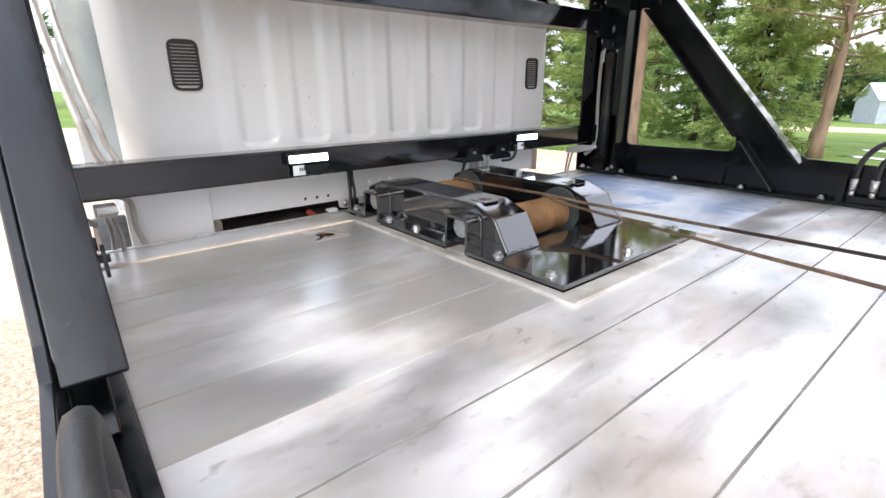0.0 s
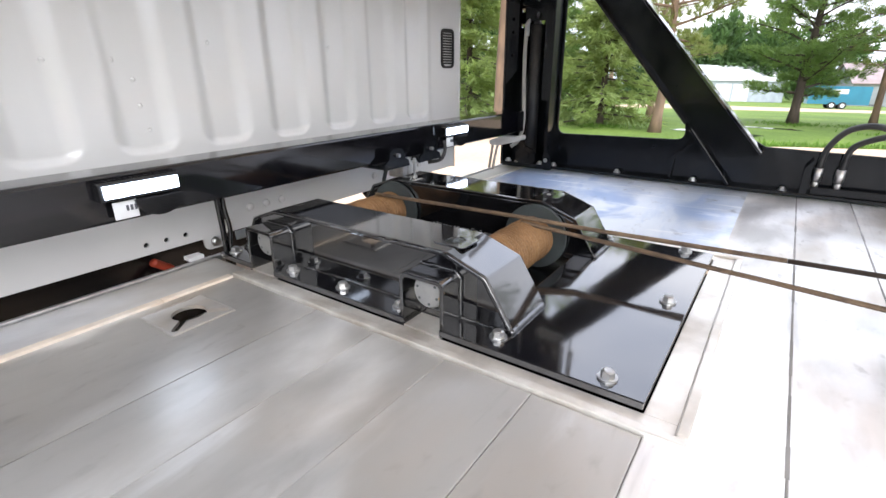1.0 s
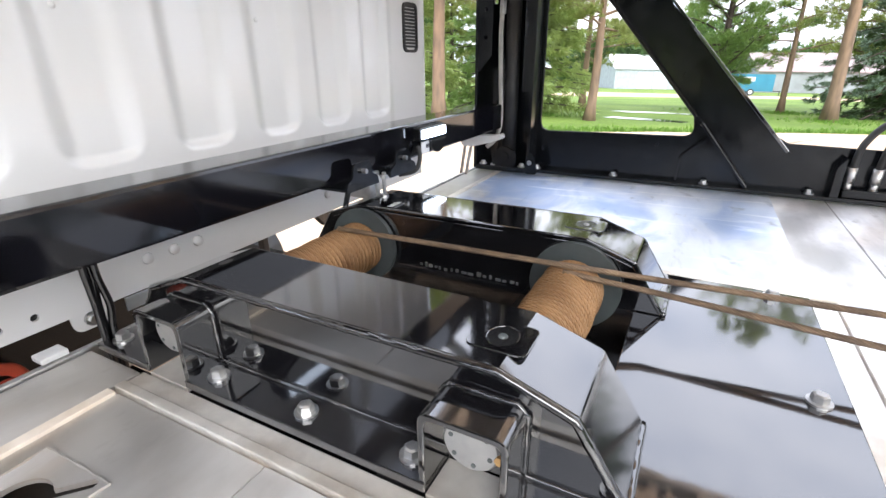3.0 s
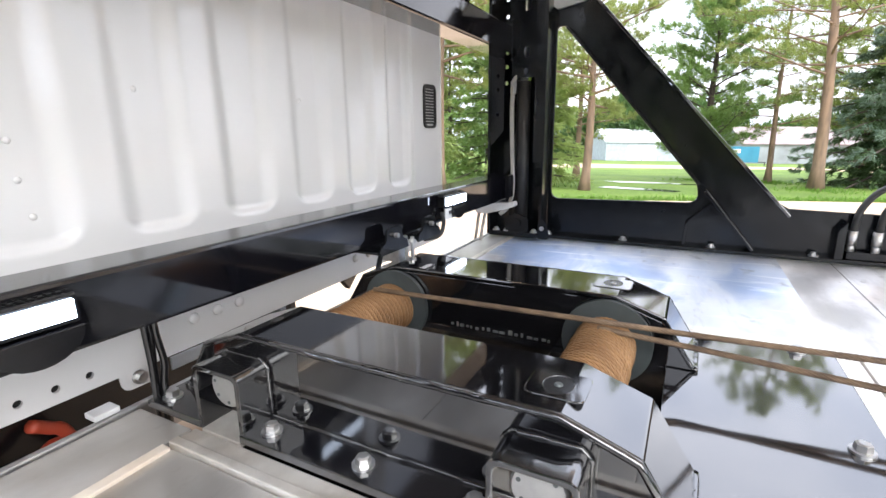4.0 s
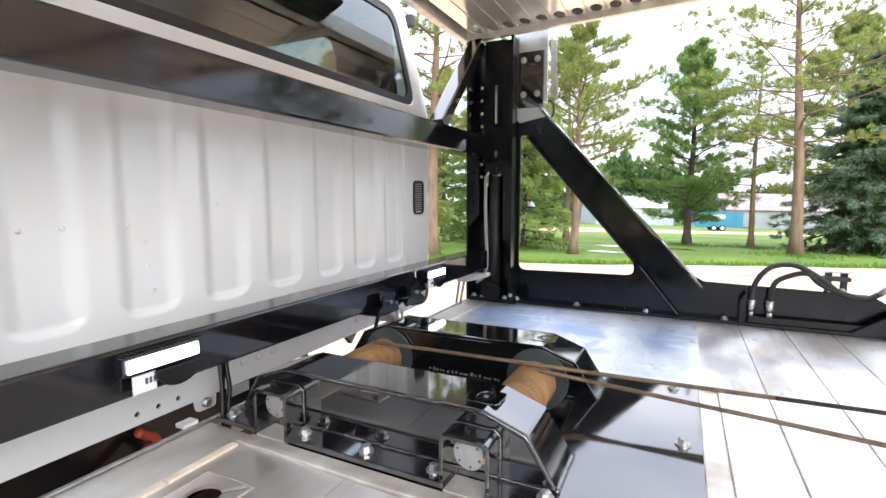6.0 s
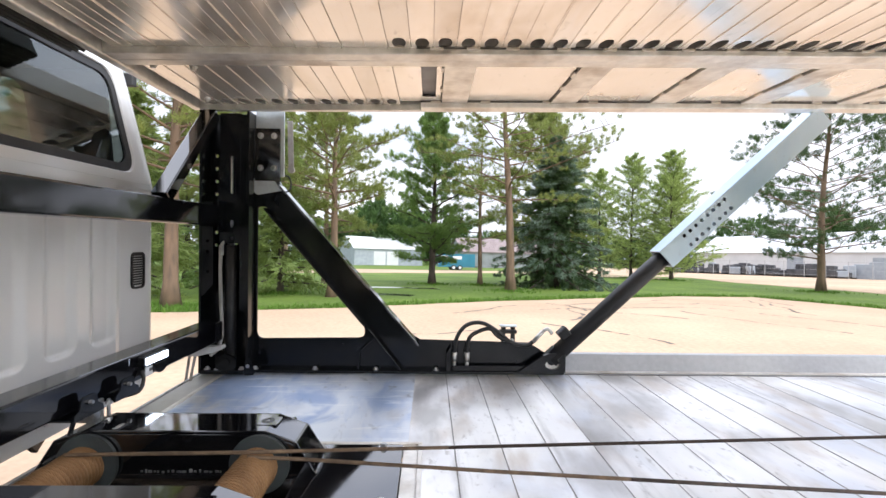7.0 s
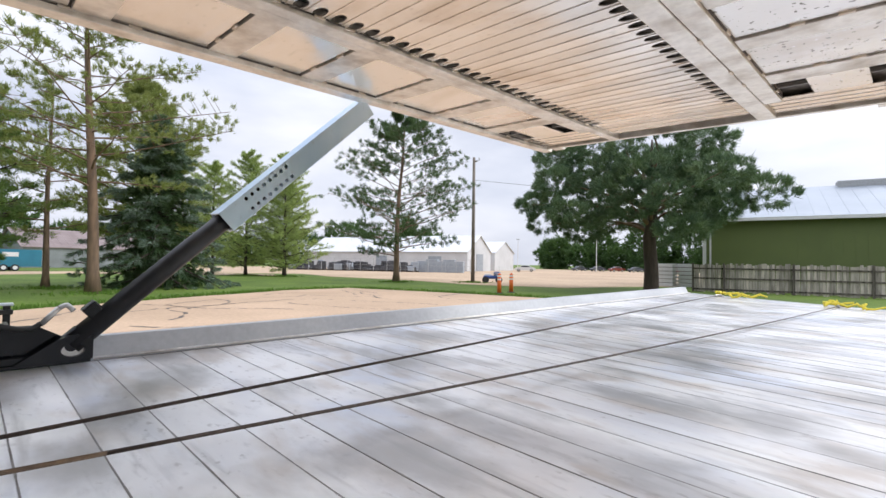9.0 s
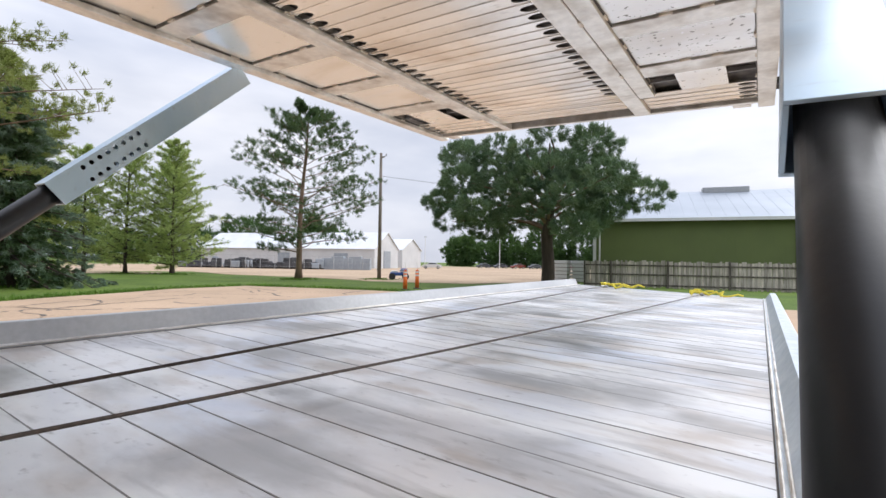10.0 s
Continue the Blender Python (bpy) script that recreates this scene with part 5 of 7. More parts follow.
# black ribbed housing slung along the front beam, over the cab's roof edge
b = bm_new()
box(b, -0.56, 0.50, 0.178, 0.285, 0.006, 0.080, 0.008)
housing = part("front_housing", b, M_DULL, upper, "black ribbed housing on the front beam")
for y in (0.186, 0.208, 0.230, 0.252, 0.274):
    b = bm_new()
    rod(b, (-0.55, y, 0.004), (0.488, y, 0.004), 0.006, n=8)
    part("housing_rib", b, M_RUBBER, housing, "", True)
for s in (-1, 1):
    for x, y in ((0.60, 0.07), (1.02, 0.07), (0.62, -0.06)):
        part_of("deck_bolt", ME_BOLT, None, upper, pose(s * x, y, -0.0005, 180, 0, 0))
    b = bm_new()
    rod(b, (s * 1.105, -2.78, 0.02), (s * 1.20, -2.78, 0.02), 0.022, n=12)
    part("cylinder_pin", b, M_DULL, upper)
upper.matrix_basis = UP

# ---- the white cab ----
cab = thing("truck_cab", "white truck cab with ribbed rear panel and wide tinted window", "truck cab", (0, 1.0, -0.4))
CX0, CX1 = -0.965, 0.968
CXM, CXH = (CX0 + CX1) / 2, (CX1 - CX0) / 2
CY = 0.236


def cab_outline(z):
    """Half width and rear face of the cab at height z (it tapers to the roof)."""
    t = max(0.0, (z - 0.80) / 0.60)
    return CXH - 0.045 * t ** 1.4, CY + 0.10 * max(0.0, (z - 0.82)) ** 1.1


RIBS = [-0.574 + 0.1945 * i for i in range(7)]


def panel_depth(x, z):
    """Raised vertical ribs with rounded lower ends on the rear panel."""
    d = 0.0
    for c in RIBS:
        q = abs(x - c) / 0.074
        low = 0.248 + 0.030 * q ** 4
        up = min(1.0, max(0.0, (z - low) / 0.018))
        cut = min(1.0, max(0.0, (1.0 - q) / 0.58))
        top = min(1.0, max(0.0, (0.80 - z) / 0.10))
        s = (up * up * (3 - 2 * up)) * (cut * cut * (3 - 2 * cut)) * top
        d += 0.012 * s
    edge = min(1.0, max(0.0, (abs(x + 0.005) - 0.665) / 0.03))
    d += 0.006 * edge
    return d


q = bm_new()
nx, nz = 460, 150
grid = []
for j in range(nz + 1):
    z = 0.155 + (0.845 - 0.155) * j / nz
    hw, yy = cab_outline(z)
    row = []
    for i in range(nx + 1):
        u = -1 + 2 * i / nx
        x = CXM + u * hw
        corner = max(0.0, (abs(u) - 0.90) / 0.10)
        low = max(0.0, (0.215 - z) / 0.06)
        row.append(q.verts.new((x, yy + 0.075 * corner ** 2.2 + 0.03 * low * low + panel_depth(x, z) * (1 if z < 0.82 else 0), z)))
    grid.append(row)
for j in range(nz):
    for i in range(nx):
        q.faces.new((grid[j][i], grid[j][i + 1], grid[j + 1][i + 1], grid[j + 1][i]))
part("rear_panel", q, M_CAB, cab, "white ribbed rear panel", True)
# window wall above, with the opening: rings from the window's edge out to the wall's edge
zt, zb = 1.375, 0.845
hb, yb = cab_outline(zb)
ht, yt = cab_outline(zt)
wall = round_poly([(CXM - hb, zb), (CXM + hb, zb), (CXM + ht, zt), (CXM - ht, zt)], [0, 0, 0.12, 0.12], 8)
wopen = round_poly([(CXM - 0.800, 0.880), (CXM + 0.800, 0.880), (CXM + 0.785, 1.285), (CXM - 0.785, 1.285)], 0.085, 8)


def edge_at(poly, ang):
    """Where a ray from the window's middle meets an outline."""
    c, d = Vector((CXM, 1.08)), Vector((math.cos(ang), math.sin(ang)))
    best = 0.0
    for k in range(len(poly)):
        p, e = poly[k - 1] - c, poly[k] - poly[k - 1]
        den = d.x * e.y - d.y * e.x
        if abs(den) < 1e-9:
            continue
        t = (p.x * e.y - p.y * e.x) / den
        w = (p.x * d.y - p.y * d.x) / den
        if t > 0 and -1e-6 <= w <= 1 + 1e-6:
            best = max(best, t)
    return c + d * best


def wall_y(x, z):
    cu = max(0.0, (abs(x - CXM) / cab_outline(z)[0] - 0.90) / 0.10)
    return CY + 0.0005 + 0.22 * max(0.0, z - zb) + 0.075 * min(1.2, cu) ** 2.2 + 0.05 * max(0.0, (z - 1.315) / 0.06) ** 2


q = bm_new()
angs = sorted([k * 2 * math.pi / 160 for k in range(160)] + [math.atan2(p[1] - 1.08, p[0] - CXM) % (2 * math.pi) for p in wall + wopen])
rows = []
for f in (-0.02, 0.0, 0.06, 0.3, 0.5, 0.65, 0.8, 0.9, 1.0):
    row = []
    for a in angs:
        p = edge_at(wopen, a).lerp(edge_at(wall, a), max(0.0, f))
        row.append(q.verts.new((p.x, wall_y(p.x, p.y) + (0.03 if f < 0 else 0.0), p.y)))
    rows.append(row)
for r0, r1 in zip(rows, rows[1:]):
    for k in range(len(angs)):
        n = (k + 1) % len(angs)
        q.faces.new((r0[k], r0[n], r1[n], r1[k]))
bmesh.ops.remove_doubles(q, verts=q.verts, dist=1e-5)
part("window_wall", q, M_CAB, cab, "white window surround", True)
q = bm_new()
inner = round_poly([(CXM - 0.768, 0.912), (CXM + 0.768, 0.912), (CXM + 0.754, 1.253), (CXM - 0.754, 1.253)], 0.065, 8)
outer2 = round_poly([(CXM - 0.798, 0.882), (CXM + 0.798, 0.882), (CXM + 0.783, 1.283), (CXM - 0.783, 1.283)], 0.084, 8)
plate(q, outer2, "y", 0.006, 0.022, [inner])
for v in q.verts:
    v.co.y += CY + 0.22 * max(0.0, v.co.z - zb)
win = part("window_seal", q, M_RUBBER, cab, "black rubber window seal")
q = bm_new()
plate(q, inner, "y", 0.011, 0.015)
for v in q.verts:
    v.co.y += CY + 0.22 * max(0.0, v.co.z - zb)
gl = part("pane", q, M_GLASS, cab, "dark tinted rear window glass")
gl.visible_shadow = False
# cab shell: lower sides, window pillars, roof, front
def shell_strip(name, prof, y0, y1, material, label="", thick=0.02):
    """A bent sheet: outline (x, z) drawn along y, the rear edge following the rear wall."""
    g = bm_new()
    front = [g.verts.new((x, y1, z)) for x, z in prof]
    rear = [g.verts.new((x, y0 + 0.22 * max(0.0, z - 0.845), z)) for x, z in prof]
    for i in range(len(prof) - 1):
        g.faces.new((front[i], front[i + 1], rear[i + 1], rear[i]))
    bmesh.ops.solidify(g, geom=g.faces[:], thickness=thick)
    bmesh.ops.recalc_face_normals(g, faces=g.faces)
    return part(name, g, material, cab, label, True)


top_w = ht - 0.004
for s in (-1, 1):
    shell_strip("side_wall", [(CXM + s * CXH, 0.0), (CXM + s * CXH, 0.80), (CXM + s * (CXH - 0.012), 0.90)], 0.318, 2.3, M_CAB, "white cab side")
    upx = [(CXM + s * (CXH - 0.012), 0.90), (CXM + s * top_w, 1.33)]
    for y0, y1 in ((0.318, 0.70), (1.96, 2.3)):
        shell_strip("pillar", upx, y0, y1, M_CAB)
    g = bm_new()
    plate(g, round_poly([(0.345, 0.16), (2.2, 0.16), (2.2, 1.308), (0.42, 1.308)], 0.02), "x", -0.006, 0.006, [round_poly([(0.72, 0.90), (1.94, 0.90), (1.86, 1.275), (0.75, 1.275)], 0.09, 6)])
    for v in g.verts:
        v.co.x += CXM + s * (CXH - 0.055 - (CXH - top_w) * max(0.0, v.co.z - 0.9) / 0.43)
    part("inner_trim", g, M_CABDARK, cab, "dark inner trim round the side window")
    g = bm_new()
    plate(g, [(0.705, 0.885), (1.955, 0.885), (1.955, 1.315), (0.705, 1.315)], "x", -0.003, 0.003)
    for v in g.verts:
        v.co.x += CXM + s * (CXH - 0.03 - (CXH - top_w) * (v.co.z - 0.9) / 0.43)
    sp = part("side_pane", g, M_GLASS, cab, "greenish side window")
    sp.visible_shadow = False
roof = round_poly([(CXM - top_w, 1.33), (CXM - top_w + 0.03, 1.385), (CXM - top_w + 0.12, 1.41), (CXM + top_w - 0.12, 1.41), (CXM + top_w - 0.03, 1.385), (CXM + top_w, 1.33)], [0, 0.05, 0.1, 0.1, 0.05, 0], 4)
shell_strip("roof", roof, 0.318, 2.3, M_CAB, "white cab roof")
g = bm_new()
box(g, CX0 + 0.03, CX1 - 0.03, 2.28, 2.3, 0.0, 0.95)
part("dash_wall", g, M_CABDARK, cab)
q = bm_new()
box(q, CX0 + 0.08, CX1 - 0.08, 0.46, 2.2, 0.10, 0.14)
part("floor", q, M_CABDARK, cab)
for xs in (-0.66, 0.60):
    q = bm_new()
    box(q, xs - 0.24, xs + 0.24, 0.98, 1.10, 0.30, 1.02, 0.04)
    box(q, xs - 0.13, xs + 0.13, 0.99, 1.08, 1.04, 1.20, 0.035)
    box(q, xs - 0.24, xs + 0.24, 1.08, 1.55, 0.20, 0.42, 0.05)
    part("seat", q, M_SEAT, cab, "grey cloth seat with headrest", True)
q = bm_new()
box(q, CX0 + 0.12, CX1 - 0.12, 0.48, 0.60, 0.14, 0.86, 0.04)
part("bench_back", q, M_SEAT, cab)
q = bm_new()
box(q, CX0 + 0.07, CX1 - 0.07, 0.36, 2.2, 1.31, 1.325)
part("headliner", q, M_CABDARK, cab)
# vents
for cx in (-0.768, 0.797):
    b = bm_new()
    plate(b, round_poly([(cx - 0.042, 0.430), (cx + 0.042, 0.430), (cx + 0.042, 0.574), (cx - 0.042, 0.574)], 0.024), "y", CY - 0.001, CY + 0.020,
          [round_poly([(cx - 0.035, 0.438), (cx + 0.035, 0.438), (cx + 0.035, 0.566), (cx - 0.035, 0.566)], 0.018)])
    v = part("vent", b, M_RUBBER, cab, "black slatted cab vent")
    b = bm_new()
    for i in range(13):
        z = 0.4445 + i * 0.0096
        box(b, cx - 0.035, cx + 0.035, CY + 0.002, CY + 0.012, z, z + 0.0070, 0.0008)
    part("vent_slat", b, M_RUBBER, v)
    b = bm_new()
    box(b, cx - 0.037, cx + 0.037, CY + 0.0125, CY + 0.016, 0.436, 0.568)
    part("vent_back", b, M_TUBE, v)
# plugs on the panel
for x, z in ((-0.601, 0.445), (-0.534, 0.445), (-0.417, 0.446), (-0.379, 0.353), (-0.382, 0.407), (-0.2, 0.487), (0.18, 0.489), (-0.37, 0.30)):
    b = bm_new()
    yy = CY + panel_depth(x, z)
    rod(b, (x, yy + 0.003, z), (x, yy - 0.002, z), 0.007, 0.004, n=12)
    part("panel_plug", b, M_CAB, cab, "", True)
# lower white sill with holes, lower skirt at the driver's side
b = bm_new()
holes = [ellipse(x, 0.056, 0.006, 0.006, 10) for x in (-0.449, -0.404, -0.359)] + [ellipse(-0.83, 0.108, 0.006, 0.006, 8)]
plate(b, [(-0.99, 0.032), (-0.15, 0.033), (0.30, 0.038), (0.79, 0.044), (0.79, 0.185), (-0.99, 0.185)], "y", 0.205, 0.211, holes)
part("rear_sill", b, M_CAB, cab, "white rear sill with bolt holes")
b = bm_new()
box(b, -0.98, -0.02, 0.2115, 0.224, 0.036, 0.183)
part("sill_backing", b, M_TUBE, cab)
for x in (-0.18, -0.13, -0.08, 0.30, 0.36, 0.42, 0.55):
    b = bm_new()
    rod(b, (x, 0.206, 0.085), (x, 0.199, 0.085), 0.011, 0.009, n=10)
    part("sill_rivet", b, M_CAB, cab, "", True)
b = bm_new()
box(b, -1.0, -0.77, 0.190, 0.2045, -0.10, 0.148, 0.004)
part("skirt", b, M_CAB, cab)
b = bm_new()
box(b, -0.72, -0.02, 0.30, 2.2, -0.08, 0.0)
part("cab_mount", b, M_TUBE, cab)
for sx in (-0.43,):
    b = bm_new()
    box(b, sx - 0.05, sx + 0.05, 0.9, 1.2, -0.2, -0.081)
    part("mount_block", b, M_DULL, cab)
b = bm_new()
box(b, 0.912, 0.940, 0.330, 0.375, 1.262, 1.316, 0.006)
part("roof_clip", b, M_RUBBER, cab)

# exhaust-like pale pipes beside the cab on the driver's side
pipes = thing("side_pipes", "pale bent metal pipes beside the cab", "pipes", (-1.03, 0.17, 0.1))
for dx, r in ((0.0, 0.012), (0.035, 0.009)):
    b = bm_new()
    sweep(b, [(-1.10 + dx, 0.36, 0.95), (-1.085 + dx, 0.30, 0.60), (-1.055 + dx, 0.22, 0.36), (-1.03 + dx, 0.17, 0.25), (-0.98 + dx, 0.14, 0.215)], r, 10, True, 6)
    part("pipe", b, M_TRIM, pipes, "", True)
b = bm_new()
sweep(b, [(-1.04, 0.14, 0.24), (-1.03, 0.135, 0.17), (-0.99, 0.13, 0.14), (-0.985, 0.15, 0.06), (-0.97, 0.16, 0.0)], 0.008, 8, True, 5)
part("thin_pipe", b, M_HOSE, pipes, "", True)

# clutter in the dark gap between cab and deck
tank = thing("air_tank", "black cylindrical air tank in the dark gap below the cab", "tank", (-0.62, 0.30, -0.15))
b = bm_new()
rod(b, (-0.75, 0.33, -0.14), (-0.42, 0.33, -0.14), 0.075, n=24)
part("vessel", b, M_DULL, tank, "", True)
for x in (-0.68, -0.49):
    b = bm_new()
    rod(b, (x, 0.33, -0.14), (x + 0.02, 0.33, -0.14), 0.079, n=24)
    part("band", b, M_RUBBER, tank)
for j, pts in enumerate(([(-0.43, 0.24, 0.0), (-0.405, 0.25, -0.02), (-0.385, 0.252, -0.04), (-0.36, 0.26, -0.12)], [(-0.49, 0.26, -0.09), (-0.43, 0.25, -0.065), (-0.40, 0.25, -0.05), (-0.365, 0.26, -0.10)])):
    hs = bm_new()
    sweep(hs, pts, 0.010, 8, True, 5)
    single("red_hose", hs, M_REDHOSE, "red-orange hose in the dark gap behind the cab", "hose", "red hoses", smooth=True)
loom = thing("wire_loom", "black wiring loom hanging from the crossbar", "cable", (-0.31, 0.115, 0.17))
for dx, dy, bow in ((0.0, 0.0, 0.0), (0.009, 0.008, 0.002), (0.015, -0.003, -0.002)):
    b = bm_new()
    sweep(b, [(-0.322 + dx, 0.112 + dy, 0.172), (-0.321 + dx + bow, 0.110 + dy, 0.125), (-0.318 + dx - bow, 0.112 + dy, 0.075), (-0.316 + dx * 0.8, 0.116 + dy, 0.03), (-0.306 + dx * 0.6, 0.128 + dy, -0.06)], 0.0055, 8, True, 6)
    part("cable", b, M_TUBE, loom, "", True)
bracket = thing("sill_bracket", "pale steel bracket tab below the white cab sill", "bracket", (-0.21, 0.2, 0.03))
b = bm_new()
plate(b, [(-0.235, 0.008), (-0.170, 0.008), (-0.170, 0.0315), (-0.235, 0.0315)], "y", 0.200, 0.204)
part("tab", b, M_GALV, bracket)
b = bm_new()
rod(b, (-0.285, 0.209, 0.016), (-0.285, 0.215, 0.016), 0.012, n=14)
rod(b, (-0.285, 0.203, 0.016), (-0.285, 0.209, 0.016), 0.008, n=6)
part("bolt_head", b, M_ZINC, bracket)
b = bm_new()
plate(b, round_poly([(-0.312, -0.002), (-0.258, -0.002), (-0.255, 0.0315), (-0.315, 0.0315)], [0.02, 0.01, 0, 0]), "y", 0.2155, 0.219)
part("ear", b, M_CAB, bracket)
hanger = thing("cab_hanger", "dark steel hanger under the cab, before the open ground", "bracket", (0.2, 0.5, -0.1))
b = bm_new()
box(b, 0.205, 0.225, 0.36, 0.38, -0.199, 0.09, 0.003)
box(b, 0.05, 0.60, 0.36, 0.40, 0.075, 0.10, 0.003)
part("strut", b, M_DULL, hanger)
b = bm_new()
beam(b, (0.36, 0.30, -0.02), (0.43, 0.30, 0.045), 0.05, 0.02, 0.003, (0, 1, 0))
part("flap", b, M_TUBE, hanger)
clip = thing("deck_clip", "small pale block clipped to the deck edge", "clip", (-0.40, 0.165, 0))
b = bm_new()
box(b, -0.388, -0.352, 0.150, 0.178, 0.0065, 0.016, 0.002)
part("block", b, M_WHITEPL, clip)

# ---- work lights on the lower crossbar ----
for x0 in (-0.578, 0.448):
    lamp = thing("led_work_light", "lit white LED bar light on the black crossbar", "work light", (x0 + 0.065, 0.02, 0.2), "work lights")
    b = bm_new()
    box(b, x0 - 0.003, x0 + 0.136, 0.006, 0.0295, 0.211, 0.245, 0.003)
    for i in range(16):
        box(b, x0 + 0.002 + i * 0.0085, x0 + 0.0065 + i * 0.0085, 0.014, 0.0295, 0.2452, 0.2475)
    part("housing", b, M_TUBE, lamp, "black finned housing")
    b = bm_new()
    box(b, x0 + 0.004, x0 + 0.130, 0.0005, 0.0055, 0.2175, 0.2395, 0.001)
    part("lens", b, M_LED, lamp, "glowing white lens")
    b = bm_new()
    box(b, x0 + 0.016, x0 + 0.056, 0.012, 0.016, 0.176, 0.2075, 0.001)
    pl = part("label_plate", b, M_WHITEPL, lamp, "small white label plate")
    b = bm_new()
    for i in range(3):
        box(b, x0 + 0.036 + i * 0.007, x0 + 0.040 + i * 0.007, 0.0105, 0.0118, 0.190, 0.200)
    part("print_bars", b, M_PRINT, pl)
    b = bm_new()
    arc = [(x0 + 0.094 + 0.044 * math.cos(math.pi + k * math.pi / 14), 0.2075 + 0.036 * math.sin(math.pi + k * math.pi / 14)) for k in range(15)]
    plate(b, arc, "y", 0.004, 0.0105, (), 0.0012)
    part("bracket", b, M_TUBE, lamp, "black half-round mounting plate")

# rope guide bracket below the lower crossbar
guide = thing("rope_guide", "black steel bracket with two ears and bolts under the crossbar", "bracket", (0.22, 0.05, 0.13))
for x in (0.188, 0.352):
    b = bm_new()
    box(b, x - 0.058, x + 0.058, 0.0065, 0.10, 0.152, 0.160, 0.002)
    part("shelf", b, M_FRAME, guide)
    b = bm_new()
    plate(b, round_poly([(x - 0.058, 0.150), (x + 0.058, 0.150), (x + 0.054, 0.168), (x + 0.034, 0.178), (x + 0.030, 0.207), (x - 0.030, 0.207), (x - 0.034, 0.178), (x - 0.054, 0.168)], [0, 0, 0.006, 0.01, 0.024, 0.024, 0.01, 0.006], 5), "y", 0.0, 0.006, (), 0.001)
    part("ear", b, M_FRAME, guide)
    b = bm_new()
    rod(b, (x, -0.010, 0.188), (x, 0.0, 0.188), 0.006, n=6)
    part("ear_bolt", b, M_ZINC, guide)
b = bm_new()
rod(b, (0.160, 0.02, 0.151), (0.138, 0.03, 0.070), 0.006, n=8)
part("strut", b, M_FRAME, guide)
b = bm_new()
box(b, 0.248, 0.293, 0.03, 0.09, 0.105, 0.166, 0.004)
part("clamp", b, M_ZINC, guide, "zinc clamp")
for x in (0.255, 0.283):
    b = bm_new()
    rod(b, (x, 0.012, 0.085), (x, 0.012, 0.165), 0.005, n=8)
    rod(b, (x, 0.012, 0.150), (x, 0.012, 0.158), 0.009, n=6)
    part("stud", b, M_ZINC, guide)
b = bm_new()
sweep(b, [(0.455, 0.02, 0.20), (0.452, 0.012, 0.17), (0.430, 0.015, 0.14), (0.405, 0.05, 0.130)], 0.006, 8, True, 5)
part("guide_cable", b, M_RUBBER, guide, "", True)

# everything so far leans with the carrier
for ob in list(scene.objects):
    if ob.parent is None and ob.type in {"MESH", "EMPTY"}:
        ob.matrix_basis = LEAN @ ob.matrix_basis


# ---- ground: lawn to the horizon, concrete lot, gravel yard ----
q = bm_new()
rings = [0.01, 6, 12, 20, 30, 45, 70, 120, 250, 600, 1500]
prev = None
for r in rings:
    ring = [q.verts.new((r * math.cos(a * math.pi / 24), r * math.sin(a * math.pi / 24), GROUND - 0.03)) for a in range(48)]
    if prev:
        for i in range(48):
            q.faces.new((prev[i], ring[i], ring[(i + 1) % 48], prev[(i + 1) % 48]))
    else:
        q.faces.new(ring)
    prev = ring
single("ground", q, M_GRASS, "green mown lawn reaching to the horizon", "lawn", kind="structure")


def patch(name, pts, material, z0, z1, label, category, seed, step=1.2, wob=0.18):
    """A flat patch of ground with a slightly ragged edge and real thickness."""
    rg = random.Random(seed)
    ring = []
    for i in range(len(pts)):
        a, e = Vector(pts[i]), Vector(pts[(i + 1) % len(pts)])
        n = max(1, int((e - a).length / step))
        for k in range(n):
            ring.append(a.lerp(e, k / n) + Vector((rg.uniform(-wob, wob), rg.uniform(-wob, wob))))
    g = bm_new()
    plate(g, ring, "z", z0, z1)
    return single(name, g, material, label, category, kind="structure")


LOT = [(-16, 26), (9.5, 24), (11.6, 12), (12.9, 6.15), (14.6, 2.2), (18.25, -3.9), (20.5, -8.9), (22.4, -13.2), (22.9, -17.5), (20.3, -18.4), (16.1, -19.7), (9.85, -21.0), (0, -22.6), (-16, -24)]
patch("pavement", LOT, M_CONCRETE, GROUND - 0.12, GROUND, "cracked tan concrete lot", "pavement", 5, 1.0, 0.10)
YARD = [(9.5, -52), (15.2, -36), (16.2, -31.2), (23.5, -28.4), (31, -29.6), (43, -28.2), (52, -30.5), (56, -22), (110, -18), (128, -150), (30, -150)]
patch("gravel_yard", YARD, M_GRAVEL, GROUND - 0.12, GROUND - 0.012, "tan gravel yard beyond the grass strip", "gravel", 6, 2.0, 0.3)
patch("gravel_track", [(44, 14), (62, 12.5), (64, -10), (58, -19), (50, -26), (46, -24), (56, -9)], M_GRAVEL, GROUND - 0.12, GROUND - 0.014, "tan gravel track between the lawn and the sheds", "gravel", 8, 2.0, 0.3)
patch("gravel_strip", [(-12, -14), (-1.1, -14), (-1.1, 2.5), (-2.2, 3.1), (-12, 3.4)], M_STONES, GROUND - 0.1, GROUND + 0.006, "loose tan gravel beside the concrete", "gravel", 9, 0.3, 0.07)
